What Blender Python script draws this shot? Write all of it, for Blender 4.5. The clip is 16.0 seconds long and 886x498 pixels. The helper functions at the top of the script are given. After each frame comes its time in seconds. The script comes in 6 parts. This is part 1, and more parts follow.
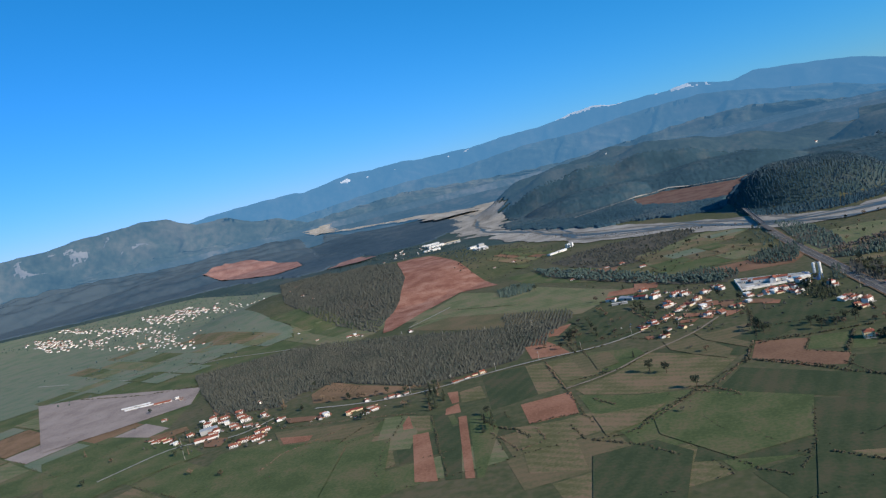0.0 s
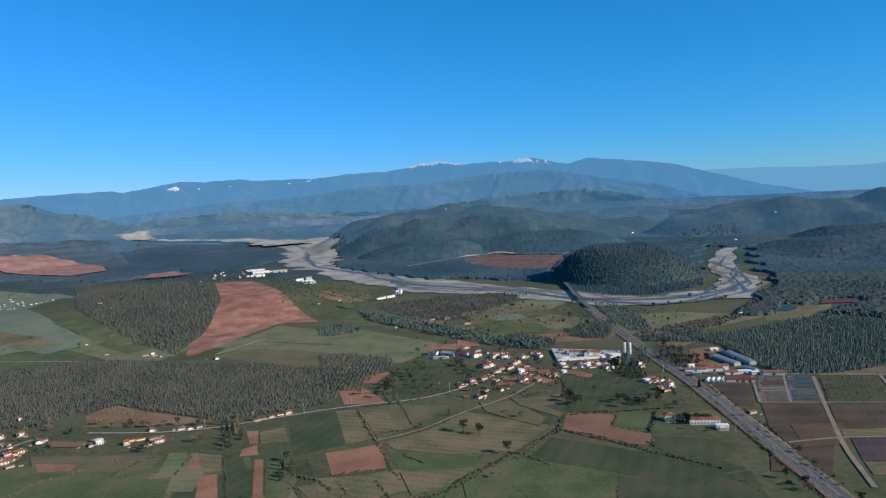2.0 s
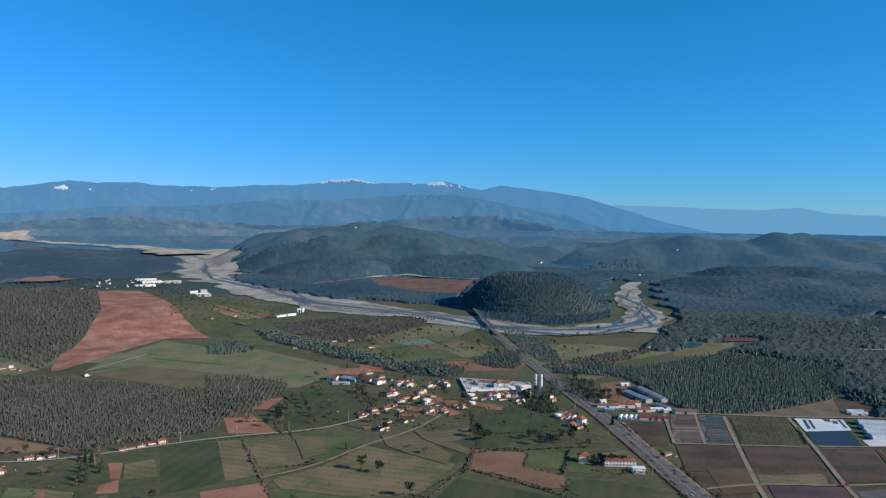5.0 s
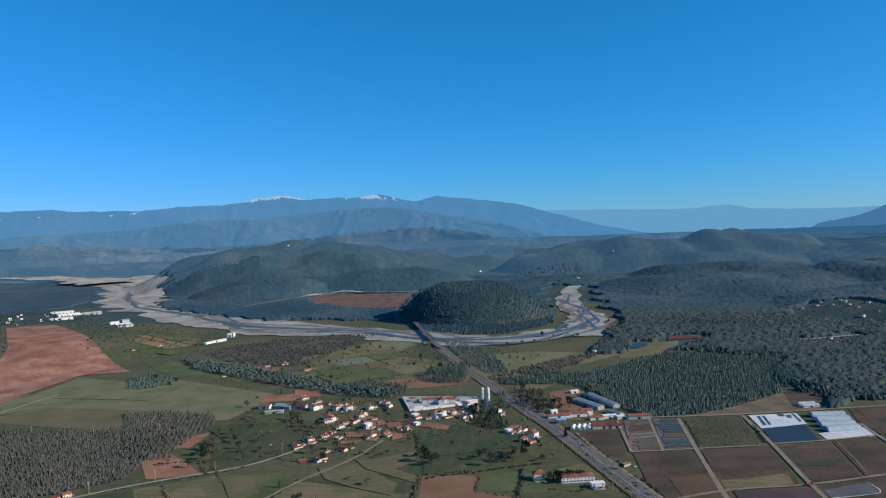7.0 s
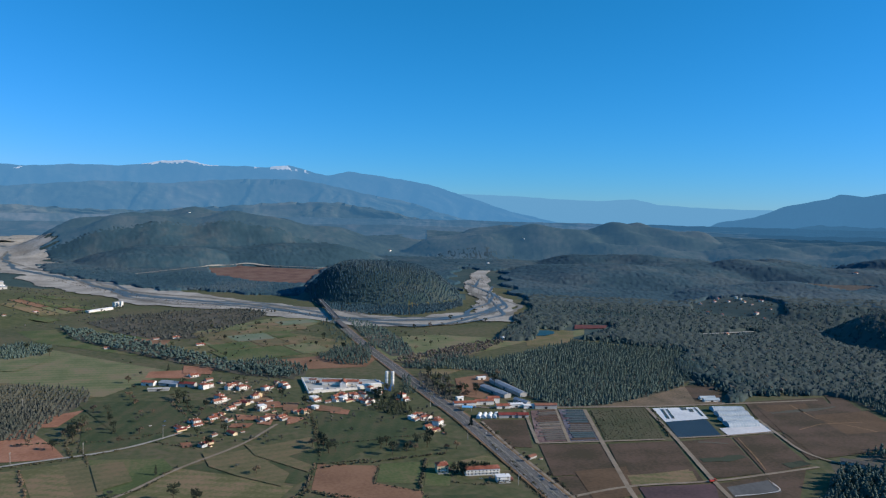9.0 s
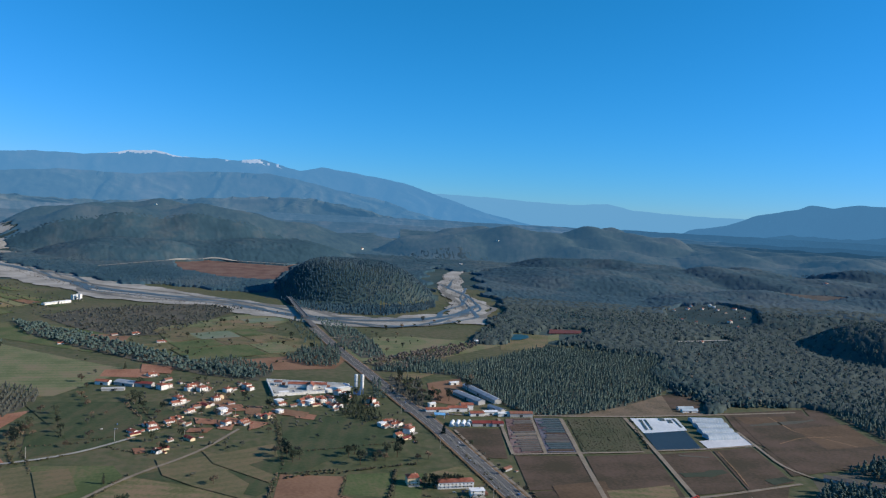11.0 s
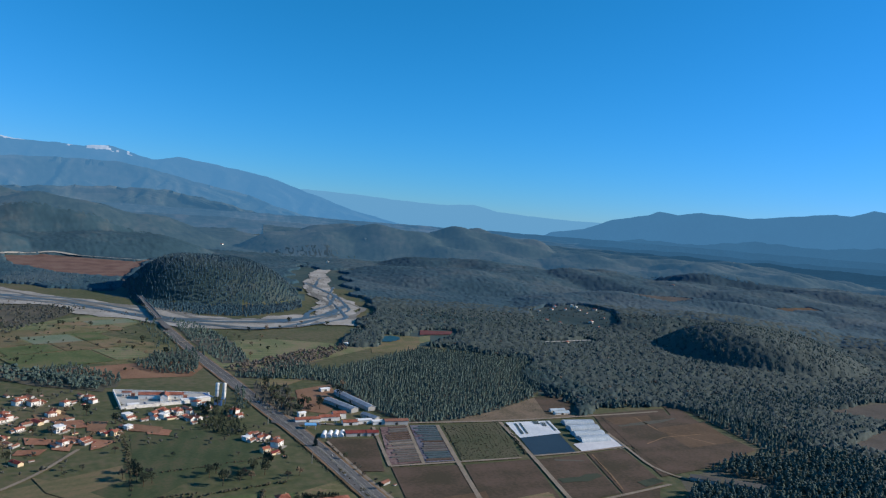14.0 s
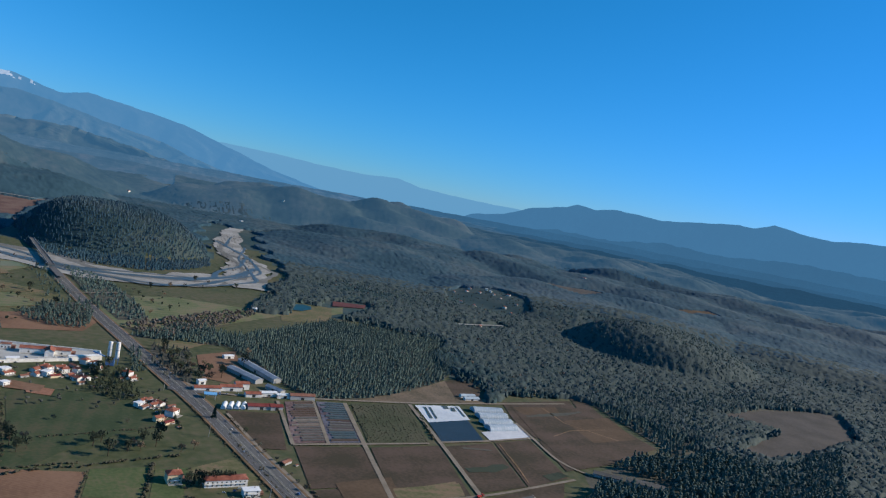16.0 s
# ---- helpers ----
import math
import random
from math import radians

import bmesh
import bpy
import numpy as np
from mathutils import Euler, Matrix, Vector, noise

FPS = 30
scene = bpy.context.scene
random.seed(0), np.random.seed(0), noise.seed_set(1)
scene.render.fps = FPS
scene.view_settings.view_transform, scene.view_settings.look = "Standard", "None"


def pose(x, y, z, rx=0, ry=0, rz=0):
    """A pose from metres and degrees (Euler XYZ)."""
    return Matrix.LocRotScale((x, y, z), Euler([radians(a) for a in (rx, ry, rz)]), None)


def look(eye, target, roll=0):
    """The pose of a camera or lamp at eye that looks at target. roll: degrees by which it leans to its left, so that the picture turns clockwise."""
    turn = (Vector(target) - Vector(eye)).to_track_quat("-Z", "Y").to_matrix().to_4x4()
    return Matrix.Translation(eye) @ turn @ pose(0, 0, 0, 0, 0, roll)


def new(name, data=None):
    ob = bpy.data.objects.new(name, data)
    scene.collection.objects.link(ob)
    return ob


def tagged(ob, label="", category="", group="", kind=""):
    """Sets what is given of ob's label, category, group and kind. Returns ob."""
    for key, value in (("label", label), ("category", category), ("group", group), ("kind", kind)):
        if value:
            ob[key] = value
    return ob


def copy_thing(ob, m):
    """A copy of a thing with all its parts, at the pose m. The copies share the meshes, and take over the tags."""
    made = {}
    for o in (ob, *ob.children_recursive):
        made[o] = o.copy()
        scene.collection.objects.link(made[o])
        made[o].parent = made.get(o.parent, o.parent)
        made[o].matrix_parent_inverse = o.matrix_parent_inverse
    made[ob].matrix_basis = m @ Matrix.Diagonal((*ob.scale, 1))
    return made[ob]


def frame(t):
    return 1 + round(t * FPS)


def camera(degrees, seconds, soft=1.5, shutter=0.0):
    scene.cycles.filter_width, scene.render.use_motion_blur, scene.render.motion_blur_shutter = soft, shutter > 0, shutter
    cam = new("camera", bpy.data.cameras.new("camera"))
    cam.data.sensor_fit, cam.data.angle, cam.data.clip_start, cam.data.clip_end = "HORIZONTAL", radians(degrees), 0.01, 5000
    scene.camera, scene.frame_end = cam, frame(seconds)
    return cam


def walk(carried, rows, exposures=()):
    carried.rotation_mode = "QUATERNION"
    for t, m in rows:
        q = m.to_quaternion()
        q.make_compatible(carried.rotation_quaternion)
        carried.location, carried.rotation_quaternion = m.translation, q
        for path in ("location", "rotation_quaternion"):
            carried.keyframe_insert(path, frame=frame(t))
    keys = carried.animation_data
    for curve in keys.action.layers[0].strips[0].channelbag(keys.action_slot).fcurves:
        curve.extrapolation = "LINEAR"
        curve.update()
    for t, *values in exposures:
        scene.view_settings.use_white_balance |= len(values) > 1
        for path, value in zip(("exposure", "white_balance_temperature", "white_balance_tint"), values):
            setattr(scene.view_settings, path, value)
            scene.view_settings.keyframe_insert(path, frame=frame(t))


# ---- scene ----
SCALE = 1.3  # metres to one unit of the plan
cam = camera(64.4, 16.0, soft=1.25)
# t, x, y, z, heading, tilt, lean
ROWS = [
    (0, 13.5, -66.6, 256.2, 15.43, -5.53, -13.68),
    (0.5, 10.2, -56.7, 254.0, 13.17, -5.13, -13.20),
    (1, 6.9, -46.9, 251.8, 9.01, -4.74, -10.39),
    (1.5, 3.8, -37.1, 249.9, 3.36, -4.81, -7.29),
    (2, 1.0, -27.2, 248.2, 1.24, -4.17, -3.23),
    (2.5, -1.3, -17.1, 246.8, -1.20, -4.88, 2.27),
    (3, -2.9, -6.7, 245.4, -2.63, -5.20, 3.50),
    (3.5, -3.7, 3.8, 244.0, -3.36, -5.10, -1.74),
    (4, -3.7, 14.7, 242.3, -4.64, -5.12, -0.82),
    (4.5, -2.8, 26.2, 240.5, -5.55, -4.20, -0.42),
    (4.7, -2.0, 31.2, 239.8, -5.75, -3.26, 0.04),
    (6.8, 9.4, 87.9, 232.9, -10.56, -1.35, -1.26),
    (7, 10.5, 93.2, 232.3, -11.34, -1.50, -2.36),
    (7.5, 13.0, 105.6, 230.6, -13.35, -2.37, -2.64),
    (8, 15.3, 117.3, 229.0, -15.74, -3.04, 0.64),
    (8.5, 17.4, 128.1, 227.6, -17.57, -3.20, 1.25),
    (9, 19.2, 138.0, 226.4, -18.63, -3.13, 1.29),
    (9.2, 19.9, 141.6, 226.0, -19.36, -3.01, 1.94),
    (11.3, 26.9, 175.9, 224.1, -21.05, -3.05, 2.82),
    (11.5, 27.3, 179.0, 224.1, -21.07, -3.56, -2.39),
    (12, 27.8, 186.0, 224.2, -23.23, -5.12, -4.88),
    (12.5, 28.0, 192.3, 224.4, -25.62, -6.57, -3.33),
    (13, 28.0, 198.1, 224.5, -28.18, -7.12, 2.12),
    (13.5, 28.1, 203.7, 224.3, -30.12, -4.48, 4.14),
    (14, 28.6, 209.6, 224.2, -31.93, -2.50, 4.52),
    (14.5, 29.5, 216.0, 224.2, -33.24, -2.43, 2.45),
    (15, 30.9, 222.8, 224.5, -36.62, -3.46, 8.03),
    (15.5, 32.5, 229.8, 224.9, -37.90, -3.45, 9.24),
    (16, 34.4, 237.0, 225.4, -39.00, -3.71, 10.61),
]
walk(cam, [(t, pose(x * SCALE, y * SCALE, z * SCALE, 0, 0, h) @ pose(0, 0, 0, 90 + p) @ pose(0, 0, 0, 0, 0, r)) for t, x, y, z, h, p, r in ROWS],
     [(0, 0.0), (1.5, 0.05), (3.5, 0.09), (4.7, 0.07), (7, 0.0), (9, 0.05), (11.3, 0.12), (12.5, 0.27), (13.0, 0.28), (13.5, 0.17), (14.5, 0.0), (16, 0.0)])

# ---- light ----
SUN_AZ, SUN_EL = 117.0, 26.0  # clockwise from +y, above the horizon
world = bpy.data.worlds.new("world")
scene.world = world
world.use_nodes = True
wn = world.node_tree.nodes
sky = wn.new("ShaderNodeTexSky")
sky.sky_type, sky.sun_disc = "NISHITA", False
sky.sun_elevation, sky.sun_rotation = radians(SUN_EL), radians(SUN_AZ)
sky.altitude, sky.air_density, sky.dust_density, sky.ozone_density = 300.0, 1.0, 0.0, 5.0
wn["Background"].inputs["Strength"].default_value = 0.107
split, join = wn.new("ShaderNodeSeparateColor"), wn.new("ShaderNodeCombineColor")  # clear deep-blue winter air, paler towards the horizon
world.node_tree.links.new(sky.outputs[0], split.inputs[0])
for i, (gain, power) in enumerate(((0.125, 1.6), (1.13, 0.76), (1.30, 1.0))):
    bend, scale_ = wn.new("ShaderNodeMath"), wn.new("ShaderNodeMath")
    bend.operation, scale_.operation = "POWER", "MULTIPLY"
    bend.inputs[1].default_value, scale_.inputs[1].default_value = power, gain
    world.node_tree.links.new(split.outputs[i], bend.inputs[0])
    world.node_tree.links.new(bend.outputs[0], scale_.inputs[0])
    world.node_tree.links.new(scale_.outputs[0], join.inputs[i])
world.node_tree.links.new(join.outputs[0], wn["Background"].inputs["Color"])
sun = new("sun", bpy.data.lights.new("sun", "SUN"))
sun.data.energy, sun.data.angle, sun.data.color = 5.6, radians(0.6), (1.0, 0.89, 0.74)
s_dir = Vector((math.sin(radians(SUN_AZ)) * math.cos(radians(SUN_EL)), math.cos(radians(SUN_AZ)) * math.cos(radians(SUN_EL)), math.sin(radians(SUN_EL))))
sun.matrix_world = look(s_dir * 900, (0, 0, 0))


# ---- materials ----
def material(name, colours, scales=(0.02, 0.3), rough=0.9, bump=0.0, bump_scale=1.0, island=0.0, metal=0.0, glow=0.0, stretch=(1, 1, 1), spec=0.2, furrow=0.0, along=0.0, fine=0.6, sharp=0.0):
    """Noise at two scales between three colours; island adds change from piece to piece."""
    m = bpy.data.materials.new(name)
    m.use_nodes = True
    nt = m.node_tree
    n, l = nt.nodes, nt.links
    b = n["Principled BSDF"]
    b.inputs["Roughness"].default_value, b.inputs["Metallic"].default_value = rough, metal
    b.inputs["Specular IOR Level"].default_value = spec
    geo, mp = n.new("ShaderNodeNewGeometry"), n.new("ShaderNodeMapping")
    mp.inputs["Scale"].default_value = stretch
    l.new(geo.outputs["Position"], mp.inputs[0])
    big, small = n.new("ShaderNodeTexNoise"), n.new("ShaderNodeTexNoise")
    for node, s in ((big, scales[0]), (small, scales[1])):
        node.inputs["Scale"].default_value, node.inputs["Detail"].default_value = s, 5.0
        l.new(mp.outputs[0], node.inputs["Vector"])
    add = n.new("ShaderNodeMath")
    add.operation = "MULTIPLY_ADD"
    l.new(small.outputs[0], add.inputs[0])
    add.inputs[1].default_value = fine
    l.new(big.outputs[0], add.inputs[2])
    level = n.new("ShaderNodeMath")
    level.operation = "ADD"
    l.new(add.outputs[0], level.inputs[0])
    level.inputs[1].default_value = 0.5 * (0.6 - fine)
    source = level.outputs[0]
    if island:
        more = n.new("ShaderNodeMath")
        more.operation = "MULTIPLY_ADD"
        l.new(geo.outputs["Random Per Island"], more.inputs[0])
        more.inputs[1].default_value = island
        l.new(source, more.inputs[2])
        source = more.outputs[0]
    if furrow:
        turned, wave, mix = n.new("ShaderNodeMapping"), n.new("ShaderNodeTexWave"), n.new("ShaderNodeMath")
        turned.inputs["Rotation"].default_value = (0, 0, radians(along))
        l.new(geo.outputs["Position"], turned.inputs[0])
        l.new(turned.outputs[0], wave.inputs["Vector"])
        wave.inputs["Scale"].default_value, wave.inputs["Distortion"].default_value = furrow, 2.2
        wave.inputs["Detail"].default_value, wave.inputs["Detail Scale"].default_value = 2.0, 0.12
        mix.operation = "MULTIPLY_ADD"
        l.new(wave.outputs["Fac"], mix.inputs[0])
        mix.inputs[1].default_value = 0.13
        l.new(source, mix.inputs[2])
        shift = n.new("ShaderNodeMath")
        shift.operation = "SUBTRACT"
        l.new(mix.outputs[0], shift.inputs[0])
        shift.inputs[1].default_value = 0.065
        source = shift.outputs[0]
    ramp = n.new("ShaderNodeValToRGB")
    ramp.color_ramp.elements[0].position, ramp.color_ramp.elements[1].position = 0.55 + sharp, 1.05 - sharp if not island else 0.95 + island * 0.5
    cs = colours if len(colours) > 2 else (colours[0], tuple((p + q) / 2 for p, q in zip(*colours)), colours[1])
    ramp.color_ramp.elements[0].color, ramp.color_ramp.elements[1].color = (*cs[0], 1), (*cs[2], 1)
    mid = ramp.color_ramp.elements.new(0.78 + island * 0.25)
    mid.color = (*cs[1], 1)
    l.new(source, ramp.inputs[0])
    l.new(ramp.outputs[0], b.inputs["Base Color"])
    if bump:
        bp, tex = n.new("ShaderNodeBump"), n.new("ShaderNodeTexNoise")
        tex.inputs["Scale"].default_value, tex.inputs["Detail"].default_value = bump_scale, 4.0
        l.new(mp.outputs[0], tex.inputs["Vector"])
        bp.inputs["Strength"].default_value, bp.inputs["Distance"].default_value = bump, 1.0
        l.new(tex.outputs[0], bp.inputs["Height"])
        l.new(bp.outputs[0], b.inputs["Normal"])
    if glow:
        l.new(ramp.outputs[0], b.inputs["Emission Color"])
        b.inputs["Emission Strength"].default_value = glow
    return m


M = {
    "ground": material("ground", [(0.052, 0.065, 0.029), (0.076, 0.083, 0.040), (0.110, 0.096, 0.056)], (0.006, 0.09), bump=0.6, bump_scale=0.08, fine=1.1),
    "litter": material("litter", [(0.054, 0.057, 0.044), (0.079, 0.076, 0.058), (0.111, 0.096, 0.075)], (0.01, 0.09), bump=0.6, bump_scale=0.1),
    # forest floor with the blue of distant haze put into its colour
    "far_ground_haze": material("far_ground_haze", [(0.025, 0.050, 0.052), (0.036, 0.065, 0.064), (0.067, 0.084, 0.076)], (0.004, 0.03), bump=0.8, bump_scale=0.03),
    "pine": material("pine", [(0.034, 0.063, 0.060), (0.052, 0.085, 0.077), (0.074, 0.106, 0.091)], (0.012, 0.3), island=0.5),
    "pine_olive": material("pine_olive", [(0.034, 0.046, 0.040), (0.049, 0.058, 0.051), (0.071, 0.075, 0.063)], (0.012, 0.3), island=0.5),
    # these three pines have the blue of distant haze mixed into their colour
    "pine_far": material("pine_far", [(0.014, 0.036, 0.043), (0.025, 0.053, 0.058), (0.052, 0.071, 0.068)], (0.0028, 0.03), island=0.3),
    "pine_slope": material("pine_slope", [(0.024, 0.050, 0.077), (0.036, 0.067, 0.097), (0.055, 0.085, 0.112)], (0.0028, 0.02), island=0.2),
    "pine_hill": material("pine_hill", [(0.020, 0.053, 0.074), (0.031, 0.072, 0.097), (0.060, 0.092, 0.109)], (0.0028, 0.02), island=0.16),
    "bare_tree": material("bare_tree", [(0.064, 0.053, 0.044), (0.090, 0.075, 0.062), (0.123, 0.103, 0.086)], (0.02, 0.3), island=0.5),
    "leaf_dark": material("leaf_dark", [(0.014, 0.025, 0.017), (0.027, 0.040, 0.025), (0.044, 0.054, 0.035)], (0.05, 0.6), island=0.5),
    "leaf_brown": material("leaf_brown", [(0.06, 0.045, 0.03), (0.10, 0.075, 0.05), (0.15, 0.11, 0.075)], (0.05, 0.6), island=0.5),
    "hedge": material("hedge", [(0.026, 0.031, 0.018), (0.044, 0.047, 0.029), (0.072, 0.065, 0.042)], (0.05, 0.6), island=0.5),
    "bed_grey": material("bed_grey", [(0.085, 0.08, 0.072), (0.13, 0.12, 0.11)], (0.1, 1.0)),
    "bed_brown": material("bed_brown", [(0.07, 0.05, 0.038), (0.10, 0.072, 0.056)], (0.1, 1.0)),
    "bed_pale": material("bed_pale", [(0.15, 0.13, 0.105), (0.22, 0.19, 0.16)], (0.1, 1.0)),
    "bed_blue": material("bed_blue", [(0.045, 0.075, 0.085), (0.07, 0.1, 0.11)], (0.1, 1.0)),
    "blue_sheet": material("blue_sheet", [(0.12, 0.35, 0.62), (0.2, 0.45, 0.7)], (0.2, 2.0), rough=0.4),
    "tractor_red": material("tractor_red", [(0.35, 0.03, 0.02), (0.45, 0.05, 0.03)], (0.3, 3.0), rough=0.4),
    "bark": material("bark", [(0.05, 0.035, 0.025), (0.09, 0.065, 0.045)], (0.5, 4.0)),
    "asphalt": material("asphalt", [(0.078, 0.076, 0.076), (0.105, 0.101, 0.100), (0.135, 0.130, 0.124)], (0.03, 0.4), stretch=(1, 0.15, 1)),
    "line_paint": material("line_paint", [(0.22, 0.22, 0.21), (0.42, 0.42, 0.40)], (0.1, 1.0)),
    "median": material("median", [(0.132, 0.126, 0.102), (0.228, 0.216, 0.180)], (0.06, 0.6)),
    "gravel": material("gravel", [(0.19, 0.18, 0.165), (0.28, 0.265, 0.24), (0.38, 0.36, 0.33)], (0.012, 0.09), bump=0.4, bump_scale=0.2),
    "wet_gravel": material("wet_gravel", [(0.11, 0.11, 0.10), (0.16, 0.155, 0.14), (0.2, 0.19, 0.17)], (0.012, 0.09)),
    "water": material("water", [(0.06, 0.085, 0.10), (0.085, 0.11, 0.12)], (0.02, 0.2), rough=0.4, spec=0.3),
    "dirt_road": material("dirt_road", [(0.17, 0.14, 0.105), (0.26, 0.215, 0.165)], (0.05, 0.5)),
    "lane": material("lane", [(0.24, 0.225, 0.20), (0.34, 0.325, 0.29)], (0.05, 0.5)),
    "white_wall": material("white_wall", [(0.50, 0.48, 0.45), (0.68, 0.66, 0.62), (0.78, 0.77, 0.73)], (0.2, 2.0)),
    "cream_wall": material("cream_wall", [(0.55, 0.44, 0.28), (0.68, 0.55, 0.36)], (0.2, 2.0)),
    "red_roof": material("red_roof", [(0.15, 0.048, 0.034), (0.235, 0.080, 0.052), (0.32, 0.13, 0.09)], (0.15, 1.5)),
    "brown_roof": material("brown_roof", [(0.16, 0.07, 0.05), (0.25, 0.12, 0.085)], (0.15, 1.5)),
    "dark_roof": material("dark_roof", [(0.13, 0.025, 0.025), (0.2, 0.05, 0.045)], (0.15, 1.5)),
    "grey_roof": material("grey_roof", [(0.20, 0.23, 0.27), (0.32, 0.35, 0.39)], (0.1, 1.0), rough=0.5),
    "white_roof": material("white_roof", [(0.6, 0.6, 0.6), (0.78, 0.78, 0.78)], (0.05, 0.8)),
    "concrete": material("concrete", [(0.30, 0.30, 0.29), (0.43, 0.425, 0.41)], (0.05, 0.8)),
    "glass_dark": material("glass_dark", [(0.03, 0.035, 0.04), (0.05, 0.055, 0.06)], rough=0.15, spec=0.5),
    "plastic_film": material("plastic_film", [(0.27, 0.33, 0.38), (0.40, 0.46, 0.51)], (0.1, 1.0), rough=0.4),
    "pool_water": material("pool_water", [(0.015, 0.085, 0.085), (0.025, 0.11, 0.105)], (0.1, 1.0), rough=0.15, spec=0.4),
    "blue_steel": material("blue_steel", [(0.05, 0.13, 0.30), (0.09, 0.2, 0.42)], (0.2, 2.0), rough=0.5),
}
FIELD = {
    "green": [(0.061, 0.084, 0.034), (0.081, 0.106, 0.044), (0.130, 0.117, 0.063)],
    "green_dark": [(0.040, 0.058, 0.028), (0.054, 0.070, 0.035), (0.080, 0.077, 0.044)],
    "green_bright": [(0.102, 0.123, 0.059), (0.138, 0.152, 0.077), (0.190, 0.157, 0.100)],
    "olive": [(0.097, 0.099, 0.045), (0.134, 0.123, 0.064), (0.202, 0.142, 0.089)],
    "brown_green": [(0.096, 0.096, 0.049), (0.125, 0.111, 0.061), (0.157, 0.120, 0.071)],
    "red_soil": [(0.205, 0.099, 0.062), (0.264, 0.128, 0.082), (0.316, 0.166, 0.110)],
    "brown": [(0.157, 0.089, 0.057), (0.191, 0.109, 0.069), (0.224, 0.131, 0.084)],
    "soil_bank": [(0.132, 0.090, 0.051), (0.191, 0.122, 0.070), (0.240, 0.149, 0.091)],
    "quarry": [(0.195, 0.084, 0.058), (0.269, 0.124, 0.087), (0.355, 0.200, 0.149)],
    "claim": [(0.105, 0.062, 0.052), (0.140, 0.084, 0.068), (0.170, 0.115, 0.092)],
    "soil_red_far": [(0.199, 0.104, 0.094), (0.250, 0.139, 0.121), (0.300, 0.185, 0.161)],
    "redpatch": [(0.105, 0.040, 0.042), (0.140, 0.056, 0.052)],
    "pond": [(0.014, 0.062, 0.082), (0.020, 0.078, 0.098)],
    "ploughed": [(0.054, 0.045, 0.029), (0.074, 0.055, 0.039), (0.100, 0.070, 0.053)],
    "nursery_a": [(0.104, 0.064, 0.062), (0.156, 0.106, 0.101), (0.229, 0.174, 0.168)],
    "nursery_b": [(0.094, 0.058, 0.062), (0.104, 0.106, 0.134), (0.166, 0.154, 0.179)],
    "crop_rows": [(0.054, 0.062, 0.034), (0.069, 0.073, 0.042), (0.088, 0.083, 0.053)],
    "pool": [(0.020, 0.036, 0.050), (0.030, 0.048, 0.064)],
    "sheet": [(0.46, 0.50, 0.54), (0.60, 0.63, 0.66)],
    "sheet2": [(0.48, 0.49, 0.52), (0.60, 0.61, 0.63)],
    "ploughed_warm": [(0.079, 0.055, 0.035), (0.102, 0.068, 0.043), (0.124, 0.083, 0.053)],
    "violet_soil": [(0.062, 0.044, 0.049), (0.080, 0.054, 0.059), (0.100, 0.065, 0.070)],
    "grey_bed": [(0.085, 0.088, 0.09), (0.12, 0.125, 0.13)],
    "bank": [(0.100, 0.084, 0.056), (0.140, 0.108, 0.075), (0.190, 0.140, 0.100)],
    "rfield": [(0.063, 0.056, 0.048), (0.080, 0.070, 0.061), (0.099, 0.085, 0.074)],
    "town_green": [(0.113, 0.153, 0.102), (0.144, 0.176, 0.120), (0.172, 0.176, 0.132)],
    "grey_field": [(0.232, 0.191, 0.174), (0.290, 0.238, 0.216), (0.331, 0.278, 0.250)],
}
for key, cols in FIELD.items():
    smooth = key in ("pond", "pool")
    tilled = {"ploughed": (0.007, 100), "violet_soil": (0.008, 100), "red_soil": (0.16, 70), "brown": (0.1, 75), "grey_field": (0.05, 20), "rfield": (0.05, 20), "olive": (0.022, 112), "brown_green": (0.022, 80), "green_bright": (0.018, 95), "green_dark": (0.016, 20)}.get(key, (0, 0))
    M[key] = material(key, cols, (0.018, 0.25), rough=0.5 if smooth else 0.95, spec=0.2 if smooth else 0.15, furrow=tilled[0], along=tilled[1], fine=0.65, sharp=0.08)


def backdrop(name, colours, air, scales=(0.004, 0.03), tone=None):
    """The far backdrop: woods and rock with haze painted in as a share of blue emission."""
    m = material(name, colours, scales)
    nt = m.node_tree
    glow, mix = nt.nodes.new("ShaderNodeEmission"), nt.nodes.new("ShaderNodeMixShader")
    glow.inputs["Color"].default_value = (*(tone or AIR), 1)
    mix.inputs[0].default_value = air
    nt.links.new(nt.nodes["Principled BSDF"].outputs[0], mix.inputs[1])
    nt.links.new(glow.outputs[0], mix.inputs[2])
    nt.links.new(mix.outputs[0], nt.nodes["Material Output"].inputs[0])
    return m


